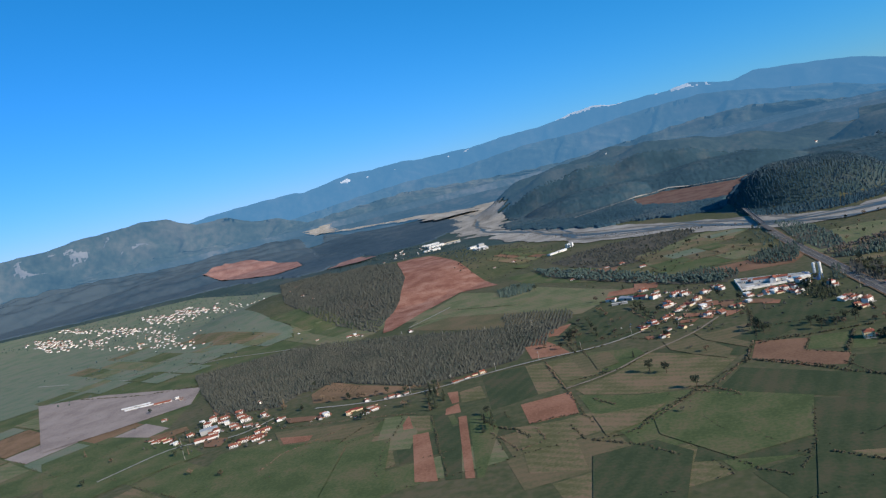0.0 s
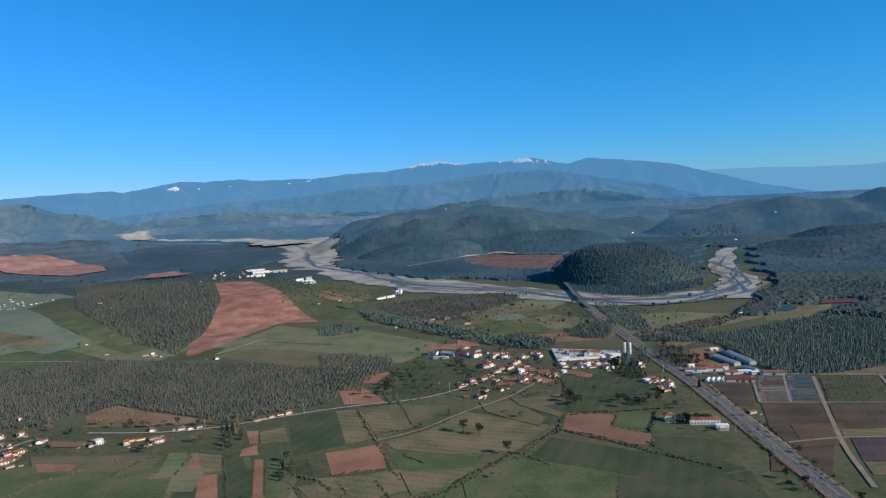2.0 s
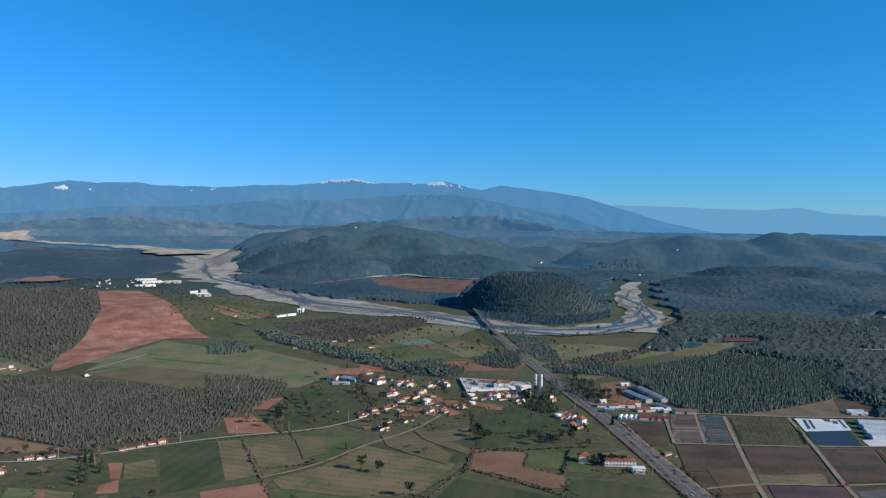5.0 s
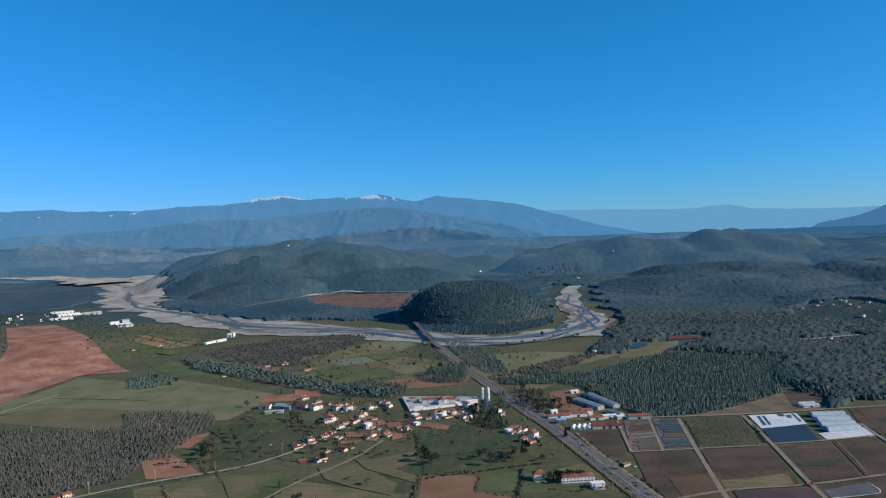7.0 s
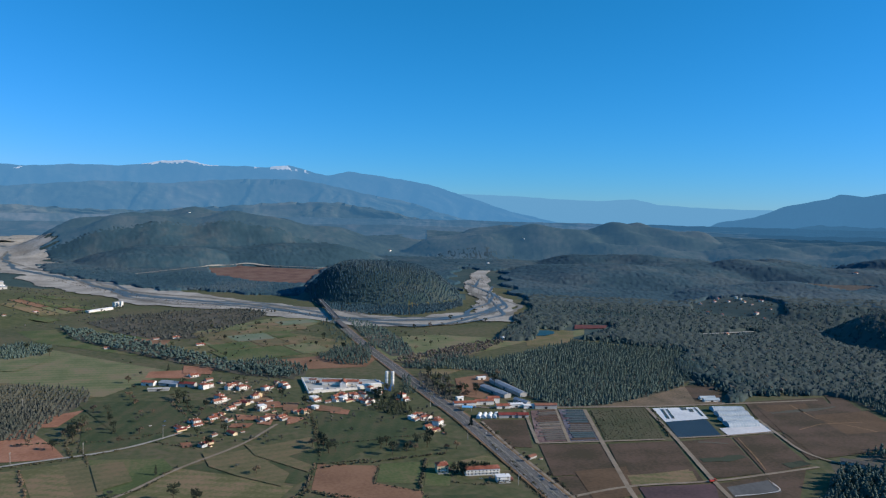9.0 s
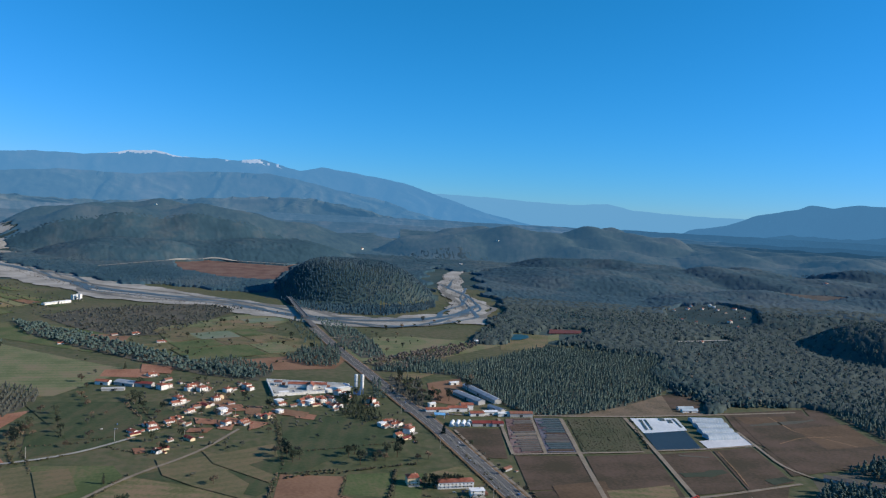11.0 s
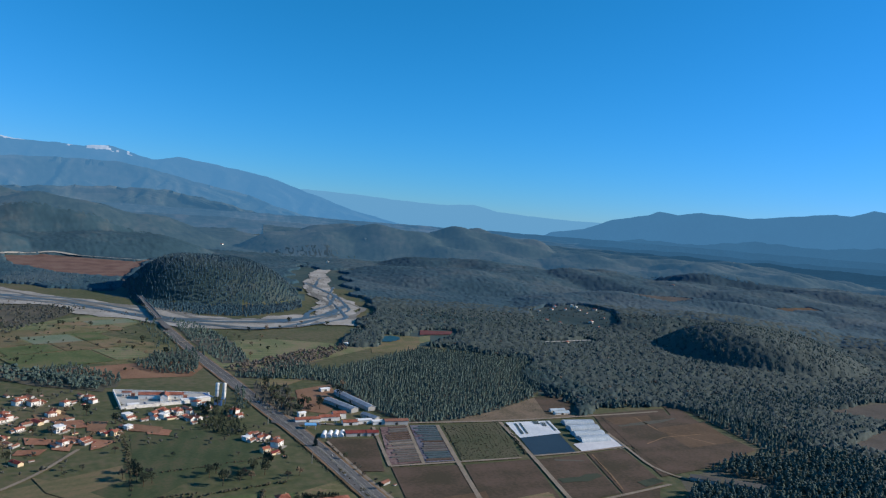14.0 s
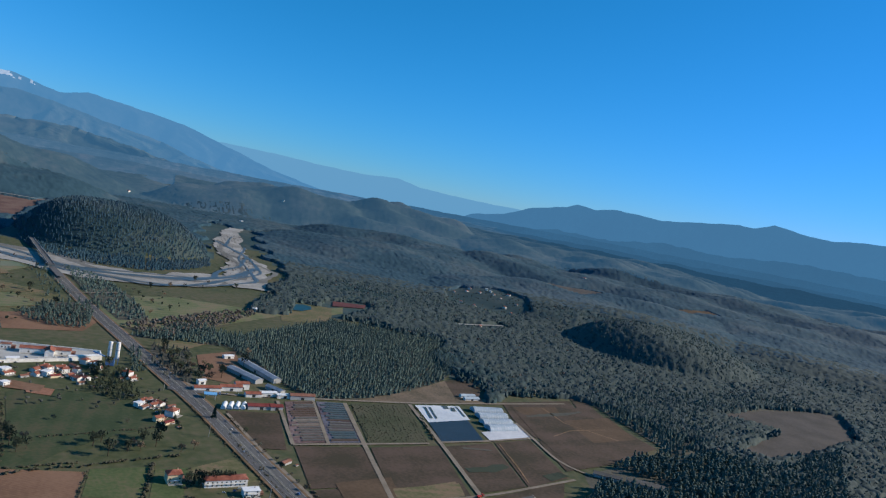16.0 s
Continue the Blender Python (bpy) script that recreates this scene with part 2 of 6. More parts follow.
# glow colour that stands for hazy air
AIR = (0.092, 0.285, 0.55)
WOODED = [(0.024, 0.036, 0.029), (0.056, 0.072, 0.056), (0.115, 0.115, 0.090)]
M.update({
    # far valley floor, haze added as emission
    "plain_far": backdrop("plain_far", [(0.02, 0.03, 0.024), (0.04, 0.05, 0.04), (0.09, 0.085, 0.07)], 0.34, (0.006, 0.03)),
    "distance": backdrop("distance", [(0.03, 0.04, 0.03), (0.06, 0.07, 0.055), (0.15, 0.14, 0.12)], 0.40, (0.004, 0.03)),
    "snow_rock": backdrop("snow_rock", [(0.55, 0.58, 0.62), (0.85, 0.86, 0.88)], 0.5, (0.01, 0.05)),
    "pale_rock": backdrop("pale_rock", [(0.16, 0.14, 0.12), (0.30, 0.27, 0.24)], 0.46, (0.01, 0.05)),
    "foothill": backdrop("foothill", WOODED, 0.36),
    # far hill woods, with a little haze emission mixed in
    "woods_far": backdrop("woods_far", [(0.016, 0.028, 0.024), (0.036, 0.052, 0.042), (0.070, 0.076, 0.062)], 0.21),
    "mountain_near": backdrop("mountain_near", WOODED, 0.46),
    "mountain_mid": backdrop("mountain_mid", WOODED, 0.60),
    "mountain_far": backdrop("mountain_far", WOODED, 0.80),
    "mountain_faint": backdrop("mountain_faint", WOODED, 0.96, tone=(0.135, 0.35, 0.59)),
})

# ---- the lie of the land ----
# The plain is level; past 2 km the sheet climbs and closes in, squeezed to fit the camera's view.
CX, CY, EYE = 5.0, 60.0, 236.0
HILLS = [  # x, y, radius, height
    (458, 1930, 208, 92), (500, 2140, 180, 70), (-130, 3080, 320, 58), (300, 3300, 480, 62), (20, 3950, 850, 172), (380, 3900, 620, 128), (-220, 3720, 390, 80),
    (1750, 3620, 600, 124), (2220, 3465, 560, 126), (1390, 3570, 420, 98), (1980, 3100, 420, 60), (2750, 2900, 650, 66), (2800, 2280, 520, 86), (2450, 2500, 420, 45),
    (1290, 1040, 190, 46), (1600, 1500, 450, 24), (1500, 2300, 500, 30), (1750, 2700, 420, 42), (2100, 2150, 450, 38),
    (2700, 1500, 800, 40), (2200, 700, 700, 26), (3300, 2600, 700, 60), (3600, 1200, 900, 65), (-760, 1830, 520, 34), (-900, 2300, 500, 18),
    (-640, 2000, 170, 14), (-3600, 5200, 1300, 70), (-4600, 4000, 1500, 120), (-2900, 3900, 900, 45),
]


def rise(x, y):
    """Height of the land over the plain, in metres."""
    x, y = np.asarray(x, float), np.asarray(y, float)
    h = np.zeros(np.broadcast(x, y).shape)
    for hx, hy, r, z in HILLS:
        d = np.clip(1 - ((x - hx) ** 2 + (y - hy) ** 2) / r**2, 0, None)
        h = np.maximum(h, z * d * (2 - d) * (0.7 + 0.3 * d)) + 0.0 * z
    roll = np.clip((x - 900) / 900, 0, 1) * np.clip((y - 500) / 500, 0, 1)
    far = np.clip((np.hypot(x - CX, y - CY) - 3200) / 1500, 0, 1)
    wave = np.sin(x * 0.0061 + 1.3 * np.sin(y * 0.0043)) * np.sin(y * 0.0071 + 1.7 * np.sin(x * 0.0037)) + 0.5 * np.sin(x * 0.017 + y * 0.011) * np.sin(y * 0.015 - x * 0.008 + 1)
    return h * (1 + 0.17 * wave) + roll * 9 * (wave + 1) + far * 3 * (wave + 1)


def place(x, y, up=0.0, height=None):
    """From the plan to the world, for arrays."""
    x, y = np.asarray(x, float), np.asarray(y, float)
    dx, dy = x - CX, y - CY
    r = np.hypot(dx, dy) + 1e-9
    near = np.where(r < 2000, r, 2000 + 1600 * (1 - np.exp(-np.clip(r - 2000, 0, None) / 1600)))
    k = near / r
    z = EYE * (1 - k) + ((rise(x, y) if height is None else height) + up) * k
    return np.stack([CX + dx * k, CY + dy * k, z], -1)


def spot(x, y, up=0.0):
    return Vector(place(x, y, up).tolist())


def mesh_of(name, verts, faces, mat, smooth=False):
    """A mesh from arrays of one face size."""
    verts, faces = np.asarray(verts, np.float32).reshape(-1, 3), np.asarray(faces, np.int32)
    me = bpy.data.meshes.new(name)
    k = faces.shape[1]
    me.vertices.add(len(verts)), me.loops.add(faces.size), me.polygons.add(len(faces))
    me.vertices.foreach_set("co", verts.ravel())
    me.loops.foreach_set("vertex_index", faces.ravel())
    me.polygons.foreach_set("loop_start", np.arange(0, faces.size, k, dtype=np.int32))
    me.polygons.foreach_set("use_smooth", np.full(len(faces), smooth))
    me.update(calc_edges=True)
    me.materials.append(M[mat] if isinstance(mat, str) else mat)
    return me


def grid_faces(rows, cols, closed=False):
    i, j = np.meshgrid(np.arange(rows - 1), np.arange(cols if closed else cols - 1), indexing="ij")
    j2 = (j + 1) % cols
    return np.stack([i * cols + j, i * cols + j2, (i + 1) * cols + j2, (i + 1) * cols + j], -1).reshape(-1, 4)


def inside(px, py, poly):
    hit = np.zeros(px.shape, bool)
    for (x0, y0), (x1, y1) in zip(poly, poly[1:] + poly[:1]):
        if y0 != y1:
            hit ^= ((y0 > py) != (y1 > py)) & (px < (x1 - x0) * (py - y0) / (y1 - y0) + x0)
    return hit


RIGHT = [(655, 845), (640, 935), (768, 1108), (663, 1244), (508, 1274), (640, 1480), (760, 1650), (900, 2150), (1060, 2560), (1500, 2600), (1900, 2000), (2150, 1300), (2200, 500), (1500, 400), (1100, 430), (800, 500), (660, 560), (690, 635), (800, 640), (802, 816), (700, 838)]


def ground_sheet():
    az = np.radians(np.concatenate([np.arange(-80, 60, 0.45), np.arange(60, 280, 2.0)]))
    r = np.concatenate([np.linspace(0.02, 1800, 90), np.geomspace(1815, 14000, 150)])
    a, rr = np.meshgrid(az, r)
    x, y = CX - rr * np.sin(a), CY + rr * np.cos(a)
    v = place(x, y).reshape(-1, 3)
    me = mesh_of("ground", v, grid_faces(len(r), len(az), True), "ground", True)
    me.materials.append(M["far_ground_haze"])
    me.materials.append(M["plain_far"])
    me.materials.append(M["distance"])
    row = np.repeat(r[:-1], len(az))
    # outer rings take the bluer, then glowing materials in place of haze
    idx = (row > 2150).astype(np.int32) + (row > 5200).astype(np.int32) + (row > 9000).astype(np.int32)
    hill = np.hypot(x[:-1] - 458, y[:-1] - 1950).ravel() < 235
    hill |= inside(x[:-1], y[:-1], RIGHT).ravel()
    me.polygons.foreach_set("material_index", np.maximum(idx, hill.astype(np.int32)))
    tagged(new("ground", me), "wide valley floor of winter scrub and grass rising into wooded hills", "ground", kind="structure")


ground_sheet()


def ridge(name, label, mat, r0, width, foot, table, rough, seed, relief=0.5, patches=(), patch_mat="snow_rock"):
    """A range of mountains that closes the valley, a thin relief wall fitted to the camera's view: height over the
    horizon, in degrees, along the heading; spurs and gullies run down from the crest to the foot. patches: headings
    from and to, stretch of the slope, and the least relief."""
    rng = np.random.default_rng(seed)
    ha, el = np.array(table).T
    order = np.argsort(ha)
    az = np.arange(ha.min(), ha.max(), 0.17)
    e = np.interp(az, ha[order], el[order])
    jag = sum(np.sin(az * f + rng.uniform(0, 6)) / f for f in (3.1, 5.3, 8.9, 14.3, 22.0, 37.0)) * rough
    t = np.concatenate([1 - (1 - np.linspace(0, 1, 52)) ** 1.5, [1.1, 1.3]])
    tt, aa = np.meshgrid(t, az, indexing="ij")
    rr = r0 - width * (1 - tt)
    rad = np.radians(aa)
    size = 150.0
    swing = 0.35 * np.sin(aa * 0.9 + 3 * tt + seed)
    gx, gy = rr * rad / size + swing, tt * 0.8
    bump = np.array([noise.ridged_multi_fractal((p, q, seed * 7.3), 1.0, 2.1, 5, 0.95, 2.0, noise_basis="PERLIN_ORIGINAL") for p, q in zip(gx.ravel(), gy.ravel())]).reshape(gx.shape)
    bump = (bump - bump.mean()) / bump.std()
    fade = np.clip(tt * 4, 0, 1) * np.clip((1 - tt) * 3.0, 0, 1)
    prof = np.where(tt <= 1, tt**0.9 + relief * 0.07 * bump * fade, 1 - (tt - 1) * 1.5)
    ee = foot + (e + jag - foot)[None, :] * prof
    rr = rr - 6 * relief * np.clip(bump, -1.6, 1.6) * np.clip(tt * 4, 0, 1) * np.clip((1 - tt) * 6 + 0.1, 0, 1)
    v = np.stack([CX - rr * np.sin(rad), CY + rr * np.cos(rad), EYE + rr * np.tan(np.radians(ee))], -1)
    me = mesh_of(name, v.reshape(-1, 3), grid_faces(len(t), len(az)), mat, True)
    if patches:
        me.materials.append(M[patch_mat])
        fa, ft, fb = aa[:-1, :-1], tt[:-1, :-1], bump[:-1, :-1]
        hit = np.zeros(fa.shape, bool)
        for a0, a1, t0, t1, least in patches:
            edge = 0.3 * np.sin(fa * 7) + 0.3 * np.sin(fa * 17 + ft * 40) + 1.6 * ((2 * fa - a0 - a1) / (a1 - a0)) ** 2 - 0.4
            hit |= (fa > a0) & (fa < a1) & (ft > t0 + 0.022 * edge) & (ft < min(t1, 0.999)) & (fb > least)
        me.polygons.foreach_set("material_index", hit.ravel().astype(np.int32))
    return tagged(new(name, me), label, "mountains", kind="structure")


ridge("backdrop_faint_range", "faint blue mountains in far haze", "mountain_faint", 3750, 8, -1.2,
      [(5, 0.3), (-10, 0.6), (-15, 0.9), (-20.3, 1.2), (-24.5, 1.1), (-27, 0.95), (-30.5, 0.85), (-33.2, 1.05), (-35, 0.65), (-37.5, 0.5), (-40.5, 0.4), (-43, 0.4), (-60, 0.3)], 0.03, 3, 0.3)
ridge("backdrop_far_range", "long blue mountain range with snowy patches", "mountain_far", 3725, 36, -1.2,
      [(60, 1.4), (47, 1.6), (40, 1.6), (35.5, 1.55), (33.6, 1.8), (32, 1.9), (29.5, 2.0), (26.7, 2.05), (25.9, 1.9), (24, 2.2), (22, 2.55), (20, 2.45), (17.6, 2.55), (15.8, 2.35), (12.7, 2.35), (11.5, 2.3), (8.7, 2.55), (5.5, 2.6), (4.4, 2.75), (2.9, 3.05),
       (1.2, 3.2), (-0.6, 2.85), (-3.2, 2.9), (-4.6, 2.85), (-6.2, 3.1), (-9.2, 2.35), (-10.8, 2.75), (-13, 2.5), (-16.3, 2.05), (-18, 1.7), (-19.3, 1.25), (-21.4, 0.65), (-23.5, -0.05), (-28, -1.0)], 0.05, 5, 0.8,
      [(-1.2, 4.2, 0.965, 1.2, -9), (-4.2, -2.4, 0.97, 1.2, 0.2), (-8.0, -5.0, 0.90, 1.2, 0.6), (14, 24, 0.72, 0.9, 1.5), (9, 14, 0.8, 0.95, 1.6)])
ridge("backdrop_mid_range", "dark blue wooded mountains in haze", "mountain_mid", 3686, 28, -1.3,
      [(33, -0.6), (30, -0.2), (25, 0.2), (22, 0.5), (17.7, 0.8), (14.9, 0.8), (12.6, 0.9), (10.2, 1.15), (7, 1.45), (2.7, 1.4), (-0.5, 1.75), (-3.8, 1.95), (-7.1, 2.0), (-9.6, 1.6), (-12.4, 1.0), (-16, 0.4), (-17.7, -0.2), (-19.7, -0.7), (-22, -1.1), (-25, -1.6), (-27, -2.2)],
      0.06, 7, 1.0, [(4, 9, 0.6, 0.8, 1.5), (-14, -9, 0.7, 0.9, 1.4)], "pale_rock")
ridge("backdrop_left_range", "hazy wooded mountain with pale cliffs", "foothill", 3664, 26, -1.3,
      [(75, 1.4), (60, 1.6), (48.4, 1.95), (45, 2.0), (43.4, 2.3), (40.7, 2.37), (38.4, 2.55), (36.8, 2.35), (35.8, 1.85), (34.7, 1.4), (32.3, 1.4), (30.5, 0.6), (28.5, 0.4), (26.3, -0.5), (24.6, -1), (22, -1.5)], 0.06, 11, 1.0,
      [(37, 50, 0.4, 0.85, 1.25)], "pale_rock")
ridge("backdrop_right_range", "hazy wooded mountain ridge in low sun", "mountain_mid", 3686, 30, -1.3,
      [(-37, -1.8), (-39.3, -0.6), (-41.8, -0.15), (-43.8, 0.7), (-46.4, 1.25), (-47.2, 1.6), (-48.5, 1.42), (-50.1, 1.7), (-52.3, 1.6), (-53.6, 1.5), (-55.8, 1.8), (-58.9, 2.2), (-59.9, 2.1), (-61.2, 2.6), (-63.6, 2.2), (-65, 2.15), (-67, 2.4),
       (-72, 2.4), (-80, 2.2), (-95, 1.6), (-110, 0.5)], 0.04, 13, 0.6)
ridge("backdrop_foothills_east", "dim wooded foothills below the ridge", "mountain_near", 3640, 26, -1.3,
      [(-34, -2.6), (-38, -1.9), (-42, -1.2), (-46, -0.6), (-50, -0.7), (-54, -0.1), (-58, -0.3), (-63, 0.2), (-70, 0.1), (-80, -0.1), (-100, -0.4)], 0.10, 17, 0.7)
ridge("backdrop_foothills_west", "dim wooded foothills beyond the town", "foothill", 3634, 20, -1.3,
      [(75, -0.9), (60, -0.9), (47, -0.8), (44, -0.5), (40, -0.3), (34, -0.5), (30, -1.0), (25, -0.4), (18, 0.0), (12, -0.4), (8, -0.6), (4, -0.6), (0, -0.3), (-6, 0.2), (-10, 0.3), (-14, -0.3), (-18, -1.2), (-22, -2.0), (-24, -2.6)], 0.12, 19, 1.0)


# ---- helpers for things ----
def part(name, bm, mat, parent=None, label="", smooth=False):
    me = bpy.data.meshes.new(name)
    bm.normal_update()
    bm.to_mesh(me)
    bm.free()
    me.materials.append(M[mat] if isinstance(mat, str) else mat)
    if smooth:
        me.polygons.foreach_set("use_smooth", [True] * len(me.polygons))
    ob = new(name, me)
    ob.parent = parent
    if label:
        ob["label"] = label
    return ob


def box(bm, x0, x1, y0, y1, z0, z1):
    v = [bm.verts.new(p) for p in ((x0, y0, z0), (x1, y0, z0), (x1, y1, z0), (x0, y1, z0), (x0, y0, z1), (x1, y0, z1), (x1, y1, z1), (x0, y1, z1))]
    for f in ((3, 2, 1, 0), (4, 5, 6, 7), (0, 1, 5, 4), (1, 2, 6, 5), (2, 3, 7, 6), (3, 0, 4, 7)):
        bm.faces.new([v[i] for i in f])
    return bm


def boxed(*size):
    return box(bmesh.new(), *size)


def field(kind, poly, up=None, name="field"):
    """A patch of land laid on the ground, with a low edge."""
    field.count += 1
    far = max(math.hypot(x - CX, y - CY) for x, y in poly)
    up = (0.1 + 0.006 * field.count + (0 if far < 1500 else 0.6 * far / 2500)) if up is None else up
    bm = bmesh.new()
    bm.faces.new([bm.verts.new((x, y, 0)) for x, y in poly])
    bmesh.ops.triangulate(bm, faces=bm.faces[:])
    for _ in range(4):
        long = [e for e in bm.edges if e.calc_length() > (60 if far > 1000 else 200)]
        if long:
            bmesh.ops.subdivide_edges(bm, edges=long, cuts=1)
            bmesh.ops.triangulate(bm, faces=[f for f in bm.faces if len(f.verts) > 3])
    for v in bm.verts:
        v.co = spot(v.co.x, v.co.y, up)
    for f in bm.faces:
        if f.normal.z < 0:
            f.normal_flip()
    bmesh.ops.recalc_face_normals(bm, faces=bm.faces[:])
    ob = part(name, bm, kind)
    tagged(ob, FIELD_WORDS.get(kind, "tilled field in the valley floor"), "field", kind="structure")
    return ob


field.count = 0
FIELD_WORDS = {
    "leaf_dark": "dark netting spread on the ground", "litter": "dark needle litter under the trees", "far_ground_haze": "forest floor tinted with blue haze",
    "green": "green winter grass field", "green_dark": "dark green winter crop field", "green_bright": "bright green meadow", "olive": "olive green pasture with dry patches",
    "brown_green": "brownish half-bare pasture", "red_soil": "freshly tilled red earth field", "brown": "brown tilled field", "quarry": "bare red earth slope with pale washed edges",
    "pool": "dark blue lined water basin", "pond": "small turquoise pond among trees", "sheet": "white plastic sheeting over beds", "sheet2": "white plastic sheeting laid on ground",
    "crop_rows": "green field planted in rows", "ploughed": "grey-brown ploughed field", "ploughed_warm": "pale brown strip of ploughed land", "nursery_a": "nursery plot with brown and grey beds", "nursery_b": "nursery plot with bluish covered beds",
}


def ribbon(name, pts, mat, label, category, up=0.3, step=30.0, kind="structure", ragged=0.0, seed=1):
    """A band of varying width along a line of (x, y, width), following the ground."""
    rng = np.random.default_rng(seed)
    p = np.array(pts, float)
    seg = np.hypot(*np.diff(p[:, :2], axis=0).T)
    s = np.concatenate([[0], np.cumsum(seg)])
    q = np.arange(0, s[-1] + step * 0.5, step)
    x, y, w = (np.interp(q, s, p[:, i]) for i in range(3))
    if len(p) > 3:
        k = np.ones(5) / 5
        for arr in (x, y):
            arr[2:-2] = np.convolve(arr, k, "valid")
    dx, dy = np.gradient(x), np.gradient(y)
    n = np.hypot(dx, dy)
    nx, ny = -dy / n, dx / n
    cols = np.linspace(-0.5, 0.5, 5)
    wob = 1 + ragged * np.convolve(rng.normal(size=len(q) + 4), np.ones(5) / 5, "valid")
    wob2 = 1 + ragged * np.convolve(rng.normal(size=len(q) + 4), np.ones(5) / 5, "valid")
    side = np.where(cols[None, :] < 0, wob[:, None], wob2[:, None]) * cols[None, :] * w[:, None]
    X, Y = x[:, None] + nx[:, None] * side, y[:, None] + ny[:, None] * side
    v = place(X, Y, up)
    me = mesh_of(name, v.reshape(-1, 3), grid_faces(len(q), 5)[:, ::-1], mat, True)
    return tagged(new(name, me), label, category, kind=kind)


# ---- river ----
RIVER = [(-1050, 4400, 300), (-830, 3800, 300), (-690, 3200, 230), (-560, 2760, 210), (-400, 2480, 190), (-260, 2230, 190),
         (-130, 2010, 160), (0, 1880, 150), (110, 1780, 140), (240, 1640, 140), (330, 1530, 150), (420, 1495, 140), (520, 1525, 130), (615, 1585, 130), (685, 1700, 95), (730, 1900, 66), (805, 2135, 80), (900, 2370, 64), (1008, 2590, 46), (1050, 2760, 40)]
ribbon("riverbed", RIVER, "gravel", "pale gravel riverbed with braided channels", "riverbed", 1.6, 22, ragged=0.5, seed=4)
ribbon("riverbed", [(-1000, 5300, 260), (-900, 4700, 260), (-830, 4100, 180)], "gravel", "wide gravel bar beside the river", "riverbed", 2.2, 40, ragged=0.4)
ribbon("riverbed", [(-4540, 9600, 330), (-3900, 8150, 300), (-3060, 6660, 240), (-2750, 6150, 190), (-2200, 5780, 170), (-1740, 5380, 190), (-1337, 4880, 260), (-1046, 4311, 300)], "gravel", "far arm of the pale riverbed", "riverbed", 16.0, 40, ragged=0.5, seed=9)
ribbon("riverbed", [(-4850, 10500, 200), (-4000, 8600, 240), (-3200, 6900, 220)], "gravel", "far fork of the pale riverbed", "riverbed", 17.0, 40, ragged=0.5, seed=10)
ribbon("riverbed", [(560, 1500, 60), (620, 1500, 90), (680, 1500, 40)], "gravel", "gravel bar on the inner bank", "riverbed", 1.9, 12, ragged=0.5)
for n, (first, last, sway, drift, wide) in enumerate(((0, 15, 26, 0, 20), (3, 17, -38, 26, 9), (5, 18, 34, -42, 8), (1, 10, 45, 48, 10), (9, 17, -30, -60, 7))):
    line = [(x + sway * math.sin(i * 1.9 + n), y + drift + 18 * math.cos(i * 2.3 + n), wide * (0.7 + 0.5 * abs(math.sin(i * 1.1)))) for i, (x, y, w) in enumerate(RIVER[first:last])]
    ribbon("water", line, "water" if n != 3 else "wet_gravel", "shallow blue-grey river channel" if n == 0 else "narrow side channel between gravel bars", "water", 2.0 + 0.05 * n, 14, ragged=0.8, seed=6 + n)
for n, (first, last, sway, drift, wide) in enumerate(((3, 11, 55, 60, 16), (6, 16, -60, -45, 14), (8, 17, 10, 70, 12))):
    line = [(x + sway * math.sin(i * 1.3 + n), y + drift * math.cos(i * 0.9), wide) for i, (x, y, w) in enumerate(RIVER[first:last])]
    ribbon("wet_gravel", line, "wet_gravel", "darker damp gravel along the river", "riverbed", 1.8 + 0.04 * n, 14, ragged=1.2, seed=26 + n)

# ---- roads ----
HIGHWAY = [(286, 330), (286, 513), (285, 640), (285, 720), (286, 850), (279, 970), (276, 1090), (271, 1190), (268, 1340), (268, 1530)]
ribbon("road", [(x, y, 17) for x, y in HIGHWAY], "asphalt", "grey dual carriageway through the valley", "road", 0.95, 20)
ribbon("road", [(282, 1900, 10), (284, 2106, 12), (320, 2290, 14), (400, 2480, 18), (519, 2675, 18)], "asphalt", "road running on past the bridge", "road", 4.0, 20)
LANES = {
    "lane": [[(-438, 760), (-375, 750), (-315, 748), (-282, 757), (-213, 787), (-179, 803), (-110, 821), (-57, 827), (-17, 859), (-3, 870)], [(-662, 606), (-611, 694), (-518, 690), (-493, 745)],
             [(-1424, 1278), (-1004, 1141), (-874, 1205), (-658, 1162)], [(-426, 1163), (-390, 1249), (-373, 1292)]],
    "dirt_road": [[(287, 945), (301, 885), (373, 868), (511, 836), (635, 820), (743, 809)], [(434, 844), (393, 739), (343, 606), (320, 520)], [(510, 832), (472, 726), (430, 619), (417, 580), (395, 500)],
                  [(364, 858), (328, 750)], [(402, 854), (360, 745)], [(328, 750), (393, 739), (459, 728)], [(475, 728), (530, 721), (590, 719)], [(285, 622), (352, 634), (429, 620), (484, 622), (549, 624)],
                  [(606, 761), (590, 719), (560, 644), (584, 617)], [(-95, 686), (-45, 714), (-3, 772), (50, 813), (91, 877)]],
}
for kind, lines in LANES.items():
    for i, line in enumerate(lines):
        wide = (4.4 if i < 3 else 3.4) if kind == "dirt_road" else 3.6
        ribbon("lane", [(x, y, wide) for x, y in line], kind, "pale country lane" if kind == "lane" else "pale dirt track between fields", "track", 0.80 + 0.01 * i, 15)

ribbon("lane", [(-190, 2530, 9), (-60, 2700, 9), (21, 2805, 10), (143, 2872, 10), (401, 2730, 10), (519, 2675, 12)], "lane", "pale track along the tilled slope", "track", 7.0, 20)
